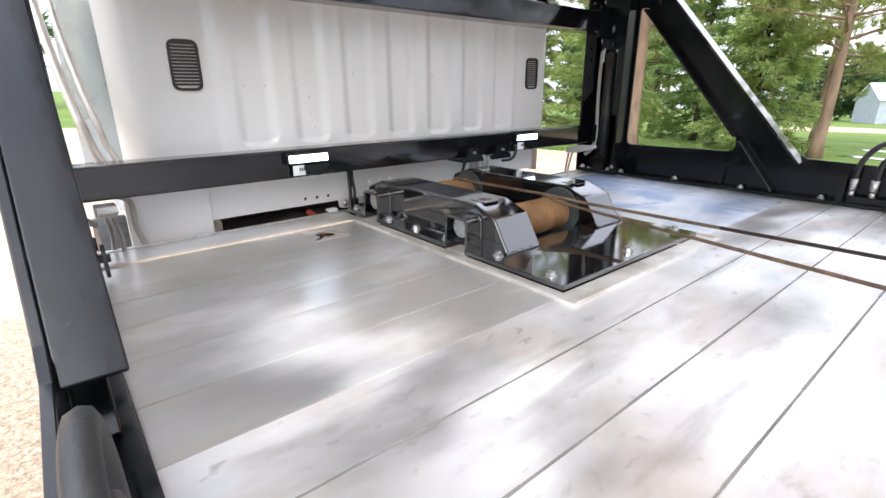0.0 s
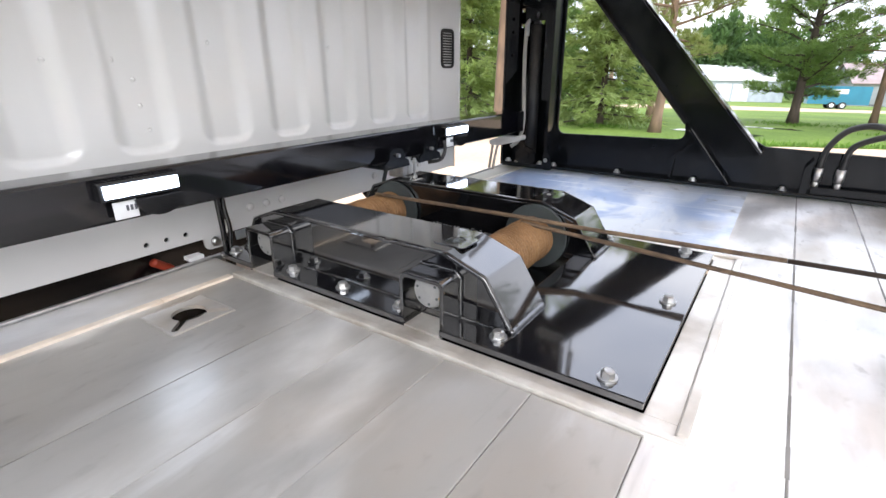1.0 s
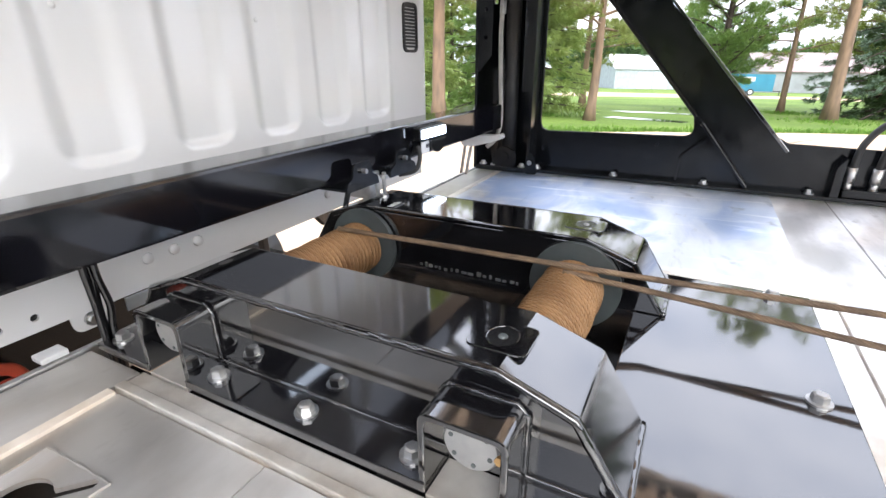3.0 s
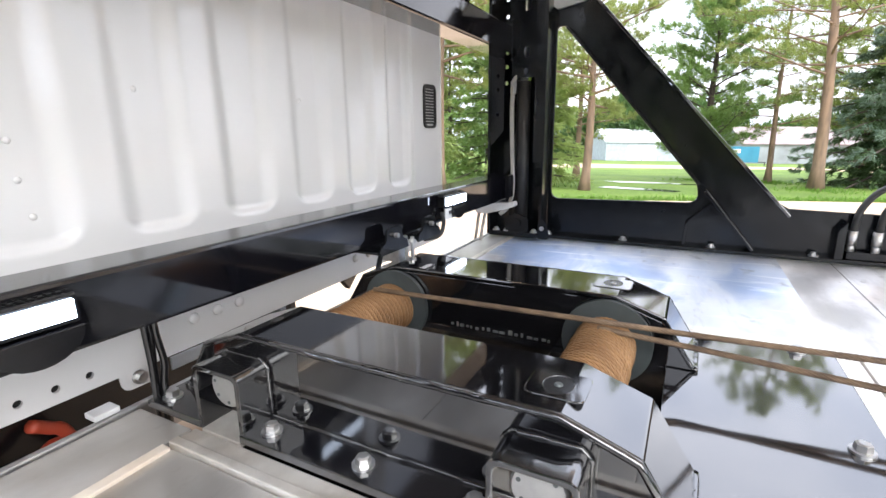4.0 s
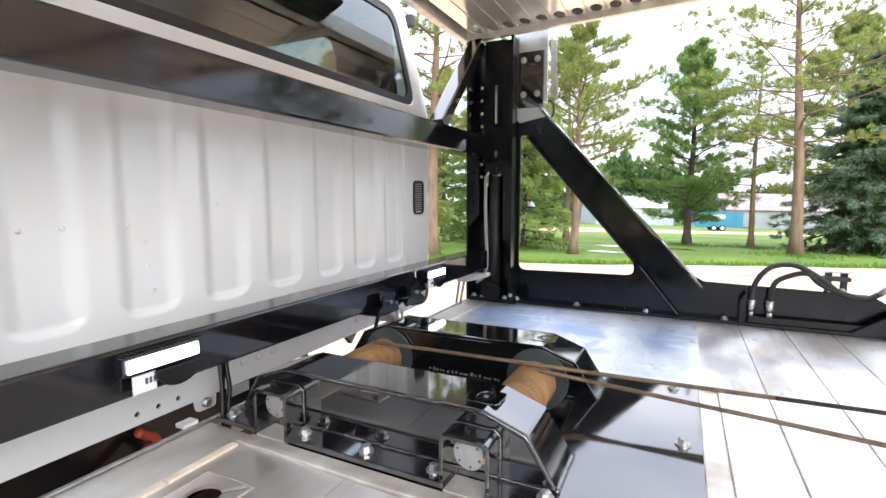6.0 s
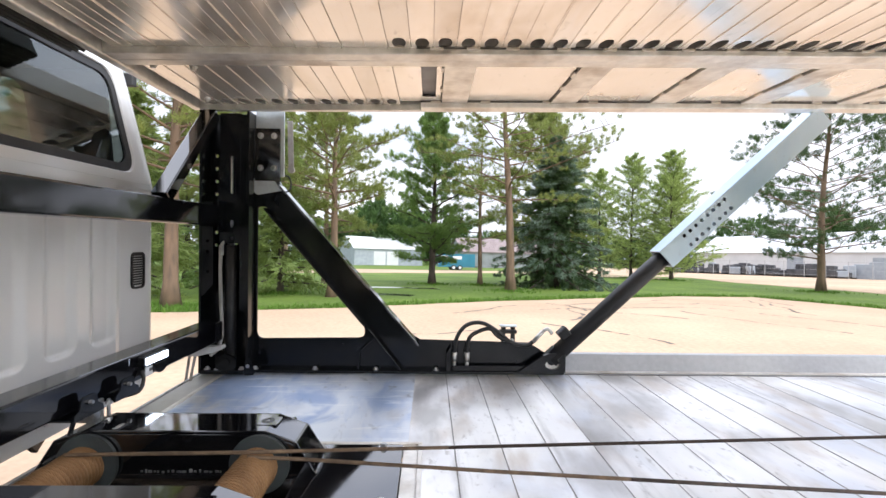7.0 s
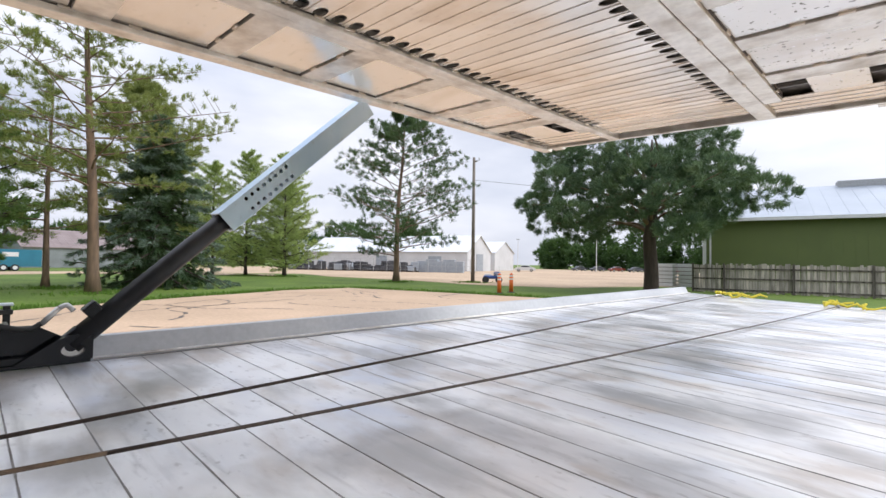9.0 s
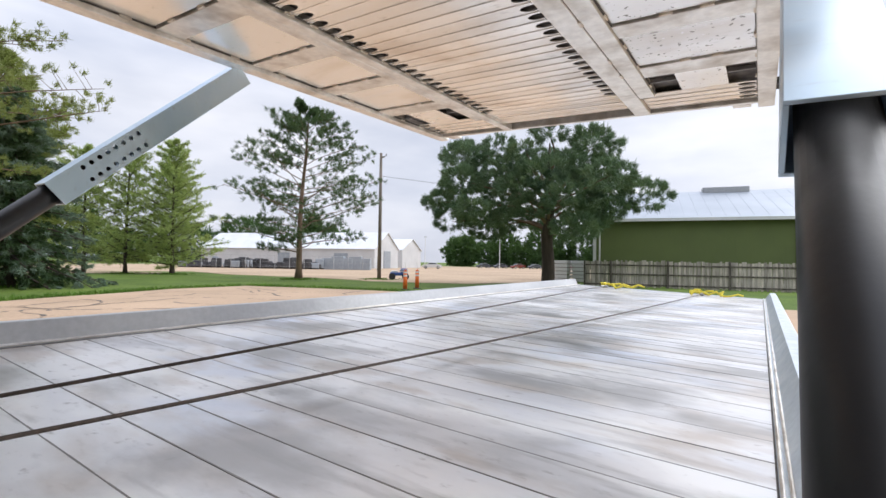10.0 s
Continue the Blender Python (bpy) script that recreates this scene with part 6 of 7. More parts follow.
for pts, sd in (([(20.1, -0.1), (20.9, -0.3), (21.4, 1.2), (21.7, 2.6), (21.0, 2.9), (20.5, 1.4)], 3), ([(25.0, -1.5), (25.9, -1.2), (26.2, 1.4), (25.9, 3.5), (25.2, 2.6), (25.5, 0.6)], 4)):
    patch("puddle", pts, M_WATER, GROUND - 0.10, GROUND - 0.018, "shallow rain puddle on the lawn, reflecting the sky", "puddle", sd, 0.25, 0.10)
# cracks in the concrete
q = bm_new()
rg = random.Random(21)
for sx, sy, ang, ln in ((6.5, 2.0, -0.5, 7), (15.5, -12, 0.15, 6), (14.5, -14.2, 0.25, 5), (17.5, -14.5, 0.1, 4), (10, -12, 0.5, 6), (12, -16.5, 0.3, 7), (-3.2, 3.5, 1.5, 4), (-3.6, 1.2, 0.2, 3), (16.5, -10, 1.4, 4), (18, -16.0, 0.2, 3.5), (13, -9, 0.9, 5), (-4, -2, 2.0, 3), (13.5, -1.5, -0.9, 5), (15.0, -4.5, -0.8, 4), (16.0, -7.5, -1.0, 3), (17.6, -8.8, -1.2, 4), (18.8, -12.2, -1.9, 4), (14.8, -6.2, -0.5, 3), (12.2, -4.8, -1.1, 4), (16.8, -5.9, -1.3, 2.5), (19.5, -10.5, -1.2, 3), (11.5, -14.0, 0.4, 4), (14.0, -17.8, 0.2, 5), (8.5, -6.0, -0.4, 4)):
    p = Vector((sx, sy))
    path = []
    for i in range(int(ln / 0.25)):
        ang += rg.uniform(-0.35, 0.35)
        p = p + Vector((math.cos(ang), math.sin(ang))) * 0.25
        path.append(p.copy())
    for a, e in zip(path, path[1:]):
        w = rg.uniform(0.01, 0.07) * (1.0 if rg.random() < 0.8 else 0.2)
        nrm = (e - a).orthogonal().normalized() * w
        vs = [q.verts.new((v.x, v.y, GROUND + 0.004)) for v in (a - nrm, a + nrm, e + nrm, e - nrm)]
        q.faces.new(vs)
single("pavement_cracks", q, M_SEAM, "dark tar-filled cracks across the concrete lot", "cracks", kind="stuff")


# ---- trees ----
def tris_object(name, verts, material, parent, label=""):
    """A mesh of loose triangles from an n x 3 x 3 array."""
    v = np.asarray(verts, dtype=np.float32).reshape(-1, 3)
    me = bpy.data.meshes.new(name)
    n = len(v) // 3
    me.vertices.add(len(v))
    me.vertices.foreach_set("co", v.ravel())
    me.loops.add(len(v))
    me.loops.foreach_set("vertex_index", np.arange(len(v), dtype=np.int32))
    me.polygons.add(n)
    me.polygons.foreach_set("loop_start", np.arange(0, len(v), 3, dtype=np.int32))
    me.update(calc_edges=True)
    me.validate()
    return part_of(name, me, material, parent, None, label)


def needles(g, centres, dirs, count, length, width, spread, clump=None):
    """Tufts: count narrow triangles round each centre, pointing along dirs with the given spread."""
    n = len(centres)
    c = np.repeat(np.asarray(centres), count, 0)
    d = np.repeat(np.asarray(dirs), count, 0) + g.normal(0, spread, (n * count, 3))
    d /= np.linalg.norm(d, axis=1, keepdims=True) + 1e-6
    side = np.cross(d, g.normal(0, 1, (n * count, 3)))
    side /= np.linalg.norm(side, axis=1, keepdims=True) + 1e-6
    L = length * g.uniform(0.6, 1.15, (n * count, 1))
    W = width * g.uniform(0.6, 1.2, (n * count, 1))
    base = c + g.normal(0, clump or length * 0.16, (n * count, 3))
    return np.stack([base - side * W / 2, base + side * W / 2, base + d * L], 1)


def make_tree(name, at, height, label, foliage, bark=None, trunk_r=0.2, crown_from=0.3, reach=3.0, shape="pine", limbs=34, per=9, tuft=22,
              needle=(0.42, 0.055), seed=1, lean=(0, 0), droop=0.0, group="", bend=0.25, first=None, limb_r=0.30, clump=None, spread=None, tips=None):
    """A tapered trunk with limbs, and a crown of needle tufts on the limbs."""
    rg, g = random.Random(seed), np.random.default_rng(seed)
    t = thing(name, label, "tree", group=group)
    if shape in ("pine", "leaf"):
        per, tuft, needle = int(per * 2.2), int(tuft * 0.72), (needle[0] * 0.82, needle[1] * 0.85)
    q = bm_new()
    top = Vector((lean[0], lean[1], height))
    line, rad = [], []
    for i in range(15):
        f = i / 14
        line.append(Vector((top.x * f + bend * math.sin(f * 5 + seed) * f * (1 - f), top.y * f + bend * math.cos(f * 4 + seed) * f * (1 - f), height * f - 0.05)))
        rad.append(trunk_r * ((1 - f) ** 0.8 * 0.95 + 0.05) * (1 + 0.45 * max(0, 0.06 - f) / 0.06))
    sweep(q, line, rad, 10)
    part("trunk", q, bark or M_BARK, t, "", True)

    def on_trunk(z):
        f = min(0.999, max(0, z / height)) * 14
        i = int(f)
        return line[i].lerp(line[i + 1], f - i)

    q = bm_new()
    cs, ds, outer = [], [], []
    for i in range(limbs):
        f = crown_from + (1 - crown_from) * ((i + rg.random()) / limbs)
        u = (f - crown_from) / (1 - crown_from)
        if shape == "pine":
            ln = reach * (0.55 + 0.45 * math.sin(math.pi * min(1, u * 0.95 + 0.18))) * (1 - u ** 3 * 0.75) * rg.uniform(0.55, 1.12)
            slope = rg.uniform(-0.05, 0.30) + 0.55 * u
        elif shape == "spruce":
            ln = reach * (1 - u) ** 0.85 * rg.uniform(0.82, 1.08) + 0.12
            slope = -0.18 + 0.5 * u
        elif shape == "wide":
            ln = reach * (1 - 0.55 * u ** 2) * rg.uniform(0.6, 1.1)
            slope = rg.uniform(-0.12, 0.35) + 0.9 * u
        else:
            ln = reach * (1 - u) ** 0.55 * rg.uniform(0.6, 1.1) + 0.15
            slope = 0.12 + 0.55 * u
        az = i * 2.39996 + rg.uniform(-0.5, 0.5)
        p0 = on_trunk(f * height)
        d = Vector((math.cos(az), math.sin(az), slope)).normalized()
        pts, p = [p0], p0.copy()
        seg = 5
        for s in range(seg):
            d = (d + Vector((rg.uniform(-0.16, 0.16), rg.uniform(-0.16, 0.16), rg.uniform(-0.08, 0.10) - droop * 0.12))).normalized()
            p = p + d * ln / seg
            pts.append(p.copy())
        r0 = max(0.012, trunk_r * limb_r * (1 - u * 0.75))
        sweep(q, pts, [r0 * (1 - k / (seg + 0.6)) + 0.006 for k in range(seg + 1)], 5, False)
        start = first if first is not None else 0.42 if shape in ("pine", "wide") else 0.08
        for k in range(per):
            s = start + (1 - start) * (k + rg.random()) / per
            fs = s * seg
            a = pts[min(seg - 1, int(fs))].lerp(pts[min(seg, int(fs) + 1)], fs - int(fs))
            out = ln * (0.20 if shape in ("pine", "wide") else 0.16) * (1.15 - 0.5 * s)
            off = Vector((-d.y, d.x, 0)) * rg.uniform(-1, 1) * out * 1.6
            off += Vector((0, 0, rg.uniform(-0.25, 0.55) * out if shape in ("pine", "wide") else rg.uniform(-0.25, 0.1) * out))
            c = a + off
            if off.length > 0.25 and rg.random() < 0.5:
                sweep(q, [a, c], [0.014, 0.006], 3, False)
            cs.append(c)
            outer.append(s > 0.62)
            dd = (d * 0.6 + off.normalized() * 0.5 + Vector((0, 0, 0.35 if shape in ("pine", "wide", "leaf") else -0.15))).normalized()
            ds.append(dd)
    cs.append(on_trunk(height))
    ds.append(Vector((0, 0, 1)))
    part("limb_work", q, bark or M_BARK, t, "", False)
    cs, ds = np.array([tuple(c) for c in cs]), np.array([tuple(d) for d in ds])
    wide = spread or (0.62 if shape != "spruce" else 0.5)
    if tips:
        # the outer third of each limb takes the tips colour and smaller needles
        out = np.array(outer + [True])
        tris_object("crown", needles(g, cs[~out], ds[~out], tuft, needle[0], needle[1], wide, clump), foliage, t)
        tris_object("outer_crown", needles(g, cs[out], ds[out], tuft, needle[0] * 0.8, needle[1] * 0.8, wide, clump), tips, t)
    else:
        tris_object("crown", needles(g, cs, ds, tuft, needle[0], needle[1], wide, clump), foliage, t)
    t.matrix_basis = Matrix.Translation((at[0], at[1], GROUND - 0.02))
    return t


def clump_tree(name, at, label, foliage, bark, seed):
    """A broad old pine: a forked trunk, crooked limbs, and rounded clumps of needles at the limbs' ends."""
    rg, g = random.Random(seed), np.random.default_rng(seed)
    t = thing(name, label, "tree")
    q = bm_new()
    fork = Vector((0.1, 0.1, 3.4))
    sweep(q, [(0, 0, -0.1), (0.02, 0.0, 0.25), (0.0, 0.05, 1.6), fork, (-0.15, 0.1, 5.2), (0.1, -0.1, 7.4), (0.0, 0.0, 9.6)], [0.62, 0.46, 0.41, 0.38, 0.24, 0.15, 0.05], 12, True, 3)
    part("trunk", q, bark, t, "", True)
    q = bm_new()
    cs, ds, mid = [], [], Vector((0.5, 0.45, 6.1))
    for i in range(50):
        az = i * 2.39996
        u = (i + 0.5) / 50
        el = math.asin(-0.70 + 1.66 * u)
        r = rg.uniform(0.5, 1.0)
        c = mid + Vector((6.9 * r * math.cos(az) * math.cos(el) ** 0.7, 6.9 * r * math.sin(az) * math.cos(el) ** 0.7, 4.5 * r * math.sin(el)))
        z0 = min(8.8, max(3.2, 3.2 + (c.z - 3.4) * 0.62))
        p0 = Vector((0.05, 0.05, z0))
        bow = Vector((rg.uniform(-0.6, 0.6), rg.uniform(-0.6, 0.6), rg.uniform(-0.2, 0.7)))
        if i % 2 == 0:
            sweep(q, [p0, p0.lerp(c, 0.35) + bow * 1.1, p0.lerp(c, 0.7) + bow * 0.7, c], [0.10 if i % 3 else 0.17, 0.08, 0.045, 0.015], 6, False, 3)
        size = rg.uniform(0.85, 1.5)
        n = int(46 * size ** 2)
        off = g.normal(0, 1, (n, 3))
        off /= np.linalg.norm(off, axis=1, keepdims=True)
        pts = np.array(c) + off * g.uniform(0.6, 1.0, (n, 1)) ** 0.5 * np.array([1.15, 1.15, 0.62]) * size
        cs.append(pts)
        ds.append(off + np.array([0, 0, 0.45]))
    part("limb_work", q, M_BARK, t, "", True)
    tri = needles(g, np.concatenate(cs), np.concatenate(ds), 80, 0.26, 0.042, 0.50, 0.09)
    tris_object("crown", tri, foliage, t)
    t.matrix_basis = Matrix.Translation((at[0], at[1], GROUND - 0.02))
    return t


make_tree("pine_tree", (24.4, -5.3), 14.5, "tall pine with a bare reddish trunk, standing on the lawn", M_PINEYEL, M_BARK, 0.24, 0.30, 5.8, "pine", 46, 13, 44, (0.28, 0.040), 3, (-0.5, 0.7), bend=0.35, first=0.40, limb_r=0.19, clump=0.05)
make_tree("white_pine_tree", (29.5, -1.1), 11.2, "full dark-green white pine on the lawn", M_PINE, M_BARKDK, 0.22, 0.12, 4.2, "pine", 56, 15, 44, (0.34, 0.05), 7, first=0.25, clump=0.07)
make_tree("larch_tree", (29.6, -4.2), 10.8, "thin sparse pine with a reddish trunk", M_PINEYEL, M_BARK, 0.15, 0.22, 2.4, "pine", 30, 6, 18, (0.38, 0.045), 11)
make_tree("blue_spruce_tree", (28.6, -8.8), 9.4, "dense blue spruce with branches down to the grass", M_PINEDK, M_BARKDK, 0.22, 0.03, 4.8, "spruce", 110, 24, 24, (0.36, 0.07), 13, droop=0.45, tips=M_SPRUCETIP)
make_tree("pine_tree", (34.5, -9.2), 13.0, "yellowish green pine behind the spruce", M_PINEYEL, M_BARK, 0.25, 0.20, 5.2, "pine", 60, 15, 32, (0.5, 0.065), 17)
for (x, y), h, sd in (((47.0, -21.5), 12.4, 19), ((43.6, -23.9), 12.2, 23), ((50.5, -19.5), 11.5, 29), ((46.0, -25.2), 10.5, 31)):
    make_tree("young_tree", (x, y), h, "light green young tree at the edge of the lawn", M_LIGHTLEAF, M_BARKDK, 0.16, 0.06, 5.2, "leaf", 66, 13, 17, (0.34, 0.08), sd, clump=0.08, group="young trees by the yard")
make_tree("sparse_pine_tree", (28.6, -25.9), 13.4, "sparse pine with tufted open branches on the grass strip", M_PINEDK, M_BARK, 0.24, 0.15, 7.2, "pine", 64, 14, 40, (0.34, 0.055), 37, (-0.4, -0.2), bend=0.5, clump=0.07, limb_r=0.22)
clump_tree("wide_pine_tree", (10.6, -31.6), "broad dark-green pine with a thick forked trunk beside the green shed", M_PINEMID, M_BARKDK, 41)
make_tree("pine_tree", (14.5, 7.4), 11.5, "pine with a thick bare trunk close to the lot", M_PINEYEL, M_BARK, 0.24, 0.36, 4.6, "pine", 46, 16, 34, (0.36, 0.042), 43, limb_r=0.2)
make_tree("pine_tree", (19.1, 3.2), 9.6, "slim pine with a bare trunk and open crown on the lawn", M_PINEYEL, M_BARK, 0.19, 0.34, 3.4, "pine", 40, 12, 30, (0.34, 0.045), 47, (0.1, -0.15), bend=0.4)
make_tree("pine_tree", (28.0, 5.4), 11.8, "feathery yellow-green pine with an open crown on the lawn", M_PINEYEL, M_BARK, 0.18, 0.22, 4.4, "pine", 48, 13, 34, (0.34, 0.045), 83, (0.2, 0.2), bend=0.3, first=0.3)
for (x, y), h, sd in (((52.0, 15.0), 17.5, 97),):
    make_tree("lawn_pine_tree", (x, y), h, "tall hazy green pine with a high open crown on the lawn", M_PINEYEL if sd % 3 else M_PINE, M_BARK, 0.24, 0.34, 5.0, "pine", 42, 15, 26, (0.46, 0.06), sd, limb_r=0.2, group="pines on the lawn")
for (x, y), h, sd, r in (((20.5, 5.8), 7.5, 53, 2.6), ((23.5, 9.2), 9.5, 59, 3.0), ((17.5, 10.6), 8.0, 61, 2.8), ((18.6, 15.5), 9.5, 67, 3.0), ((27.5, 13.5), 11.0, 71, 3.2)):
    make_tree("spruce_tree", (x, y), h, "bright green spruce behind the side frame", M_LIGHTLEAF if sd in (53, 61) else M_PINEYEL if sd != 59 else M_PINE, M_BARKDK, 0.16, 0.05, r, "spruce", 66, 12, 22, (0.40, 0.075), sd, droop=0.2, group="spruces by the lot")

# far woods: one mass of foliage along the horizon
g = np.random.default_rng(5)
cs, ds = [], []
for cx, cy, h, w in ([(108 + 4 * math.sin(i * 3.1), 24 - i * 9, 10 + 1.5 * math.sin(i * 1.7), 5.5) for i in range(4)]
                     + [(104 - i * 7.5 + 3 * math.sin(i * 2.3), -168 - 4 * math.cos(i * 1.9), 11 + 4 * math.sin(i * 2.9), 6.5) for i in range(14)]
                     + [(150 + 8 * math.sin(i), 60 - i * 16, 12 + 4 * math.sin(i * 2.1), 9) for i in range(14)]
                     + [(98, 10.5, 12.5, 4.2), (97, 3.5, 11.0, 3.6), (93, -83, 12.0, 2.2), (89, -85.5, 9.0, 2.0), (55, 34, 13, 6), (40, 44, 13, 6), (24, 42, 12, 6)]
                     + [(-8 - i * 12, 60 + 5 * math.sin(i), 13, 8) for i in range(8)] + [(-60 + 6 * math.sin(i * 2), 40 - i * 16, 12 + 3 * math.sin(i * 1.3), 8) for i in range(12)]):
    n = 420
    d = g.normal(0, 1, (n, 3))
    d /= np.linalg.norm(d, axis=1, keepdims=True)
    r = g.uniform(0.55, 1.0, (n, 1)) ** 0.5 * (1 + 0.25 * np.sin(3 * d[:, :1] * 4 + cx) * np.cos(5 * d[:, 1:2] + cy))
    c = d * r * np.array([w, w, h * 0.5]) + np.array([cx, cy, GROUND + h * 0.52])
    c[:, 2] = np.maximum(c[:, 2], GROUND + 0.3)
    cs.append(c)
    ds.append(d + np.array([0, 0, 0.3]))
near = [needles(g, np.concatenate(cs[:4]), np.concatenate(ds[:4]), 26, 0.9, 0.24, 0.8)]
tri = np.concatenate(near + [needles(g, np.concatenate(cs[4:]), np.concatenate(ds[4:]), 9, 1.7, 0.5, 0.7)])
ob = tris_object("far_woods", tri, M_WOODS, None)
tagged(ob, "dark green woods along the horizon beyond the yard", "woods", kind="stuff")

# shrubs and tall grass at the tree feet
g = np.random.default_rng(9)
n = 9000
ang = g.uniform(-0.75, 0.75, n)
pts = []
rr = random.Random(12)
ring = [Vector(p) for p in LOT[2:12]]
for a, e in zip(ring, ring[1:]):
    m = int((e - a).length * 60)
    nrm = Vector((-(e - a).y, (e - a).x)).normalized()
    for i in range(m):
        p = a.lerp(e, rr.random()) - nrm * -abs(rr.gauss(0, 0.5))
        pts.append((p.x, p.y, GROUND - 0.03))
for cx, cy in ((24.4, -5.3), (29.5, -1.1), (29.6, -4.2), (28.6, -8.8), (28.6, -25.9), (14.5, 7.4), (20.5, 5.8), (47, -21.5), (43.6, -23.9), (25.3, -31.5)):
    for i in range(260):
        a, r = rr.uniform(0, 6.28), abs(rr.gauss(0, 0.9))
        pts.append((cx + r * math.cos(a), cy + r * math.sin(a), GROUND - 0.03))
tri = needles(g, pts, [(0, 0, 1)] * len(pts), 5, 0.16, 0.03, 0.35)
ob = tris_object("grass_tufts", tri, M_BLADE, None)
tagged(ob, "tufts of green grass along the lot's edge and tree feet", "grass", kind="stuff")


# ---- buildings ----
def gable_house(name, a, e, depth, eave, ridge, wall, roof, label, group="", bands=0, doors=(), over=0.3, ridge_off=0.5):
    """A shed on the line a-e (its long front), going back by depth to the left of that line."""
    t = thing(name, label, "building", group=group)
    a, e = Vector(a), Vector(e)
    L = (e - a).length
    ux = (e - a).normalized()
    m = Matrix.Translation((a.x, a.y, GROUND)) @ Matrix.Rotation(math.atan2(ux.y, ux.x), 4, "Z")
    sg = 1 if depth > 0 else -1
    dp = abs(depth)
    Y = lambda v: sg * v
    q = bm_new()
    box(q, 0, L, min(0, Y(0.15)), max(0, Y(0.15)), 0, eave)
    part("front_wall", q, wall, t)
    q = bm_new()
    box(q, 0, L, min(Y(dp - 0.15), Y(dp)), max(Y(dp - 0.15), Y(dp)), 0, eave)
    part("back_wall", q, wall, t)
    for x in (0.0, L - 0.15):
        q = bm_new()
        plate(q, [(Y(0.151), 0), (Y(0.151), eave), (Y(dp * ridge_off), ridge - 0.12), (Y(dp - 0.151), eave), (Y(dp - 0.151), 0)], "x", x, x + 0.15)
        part("gable_wall", q, wall, t)
    for y0, y1 in ((-over, dp * ridge_off), (dp + over, dp * ridge_off)):
        q = bm_new()
        sl = (ridge - eave) / (dp * ridge_off) if y0 < 0 else (ridge - eave) / (dp * (1 - ridge_off))
        z0 = eave - over * sl
        plate(q, [(Y(y0), z0), (Y(y1), ridge), (Y(y1), ridge + 0.12), (Y(y0), z0 + 0.12)], "x", -over, L + over)
        rf = part("roof", q, roof, t)
        q = bm_new()
        k = 0
        nseam = int(L / 0.9)
        for i in range(nseam + 1):
            x = i * L / nseam
            vs = [q.verts.new((x + dx, Y(yy), zz)) for dx, yy, zz in ((-0.02, y0, z0 + 0.122), (0.02, y0, z0 + 0.122), (0.02, y1, ridge + 0.122), (-0.02, y1, ridge + 0.122), (0, y0, z0 + 0.14), (0, y1, ridge + 0.14))]
            q.faces.new((vs[0], vs[4], vs[5], vs[3]))
            q.faces.new((vs[4], vs[1], vs[2], vs[5]))
        part("roof_seams", q, roof, rf)
    q = bm_new()
    n = int(L / 0.6)
    for i in range(n + 1):
        box(q, i * L / n - 0.02, i * L / n + 0.02, min(Y(-0.012), Y(-0.001)), max(Y(-0.012), Y(-0.001)), 0, eave - 0.05)
    part("wall_ribs", q, wall, t)
    for x0, w, h, mt in doors:
        q = bm_new()
        box(q, x0, x0 + w, min(Y(-0.05), Y(-0.031)), max(Y(-0.05), Y(-0.031)), 0.05, h)
        part("door", q, mt, t)
    t.matrix_basis = m
    return t


gable_house("white_shed", (63.0, -73.0), (105.5, -61.6), -11.5, 4.0, 7.5, M_WHITEWALL, M_WHITEROOF, "long white metal shed with a pale roof beyond the yard", "white sheds", doors=((6, 3.2, 3.0, M_TANK), (20, 3.0, 3.0, M_TANK)))
gable_house("white_shed", (69.0, -89.4), (98.0, -81.6), -12.0, 4.3, 7.0, M_WHITEWALL, M_WHITEROOF, "white metal shed with its gable to the yard", "white sheds")
gable_house("pale_shed", (86.6, 12.8), (92.5, 0.5), 10.0, 3.2, 5.4, M_TANK, M_WHITEROOF, "low grey shed with a pale roof behind the trees", doors=((3.7, 2.3, 2.6, M_WHITEWALL), (6.3, 2.3, 2.6, M_WHITEWALL)))
gable_house("red_roof_shed", (84.0, -7.0), (88.0, -22.0), 9.0, 2.9, 5.4, M_SHEDGREY, M_PINK, "shed with a faded reddish roof behind the trees")
# gable doors and vents of the nearer white shed
extra = thing("shed_door", "grey roller door in a white shed's gable", "door")
q = bm_new()
box(q, -1.6, 1.6, -0.06, 0.0, 0.0, 3.6)
part("leaf", q, M_TANK, extra)
q = bm_new()
for i in range(8):
    box(q, -1.6, 1.6, -0.075, -0.0605, 0.2 + i * 0.42, 0.25 + i * 0.42)
part("seam", q, M_GREYTRIM, extra)
extra.matrix_basis = Matrix.Translation((64.45, -78.6, GROUND)) @ Matrix.Rotation(radians(-75), 4, "Z")

gw = gable_house("green_shed", (9.9, -40.2), (-24.0, -47.5), 14.0, 5.2, 8.0, M_GREENWALL, M_GREYROOF, "large green metal shed with a grey roof behind the board fence", over=0.5)
for x in (0.2, 13.4):
    q = bm_new()
    box(q, x, x + 0.12, -0.16, -0.04, 0, 5.1)
    part("downpipe", q, M_WHITEPL, gw, local=True)
q = bm_new()
box(q, 8.4, 11.9, 6.5, 7.5, 7.9, 8.42, 0.05)
part("ridge_vent", q, M_GREYTRIM, gw, local=True)
q = bm_new()
box(q, -0.25, -0.01, -0.05, 0.30, 0, 5.1)
part("corner_trim", q, M_WHITEPL, gw, local=True)
q = bm_new()
box(q, -0.5, 33.5, -0.62, -0.51, 4.93, 5.16)
part("gutter", q, M_WHITEPL, gw, local=True)

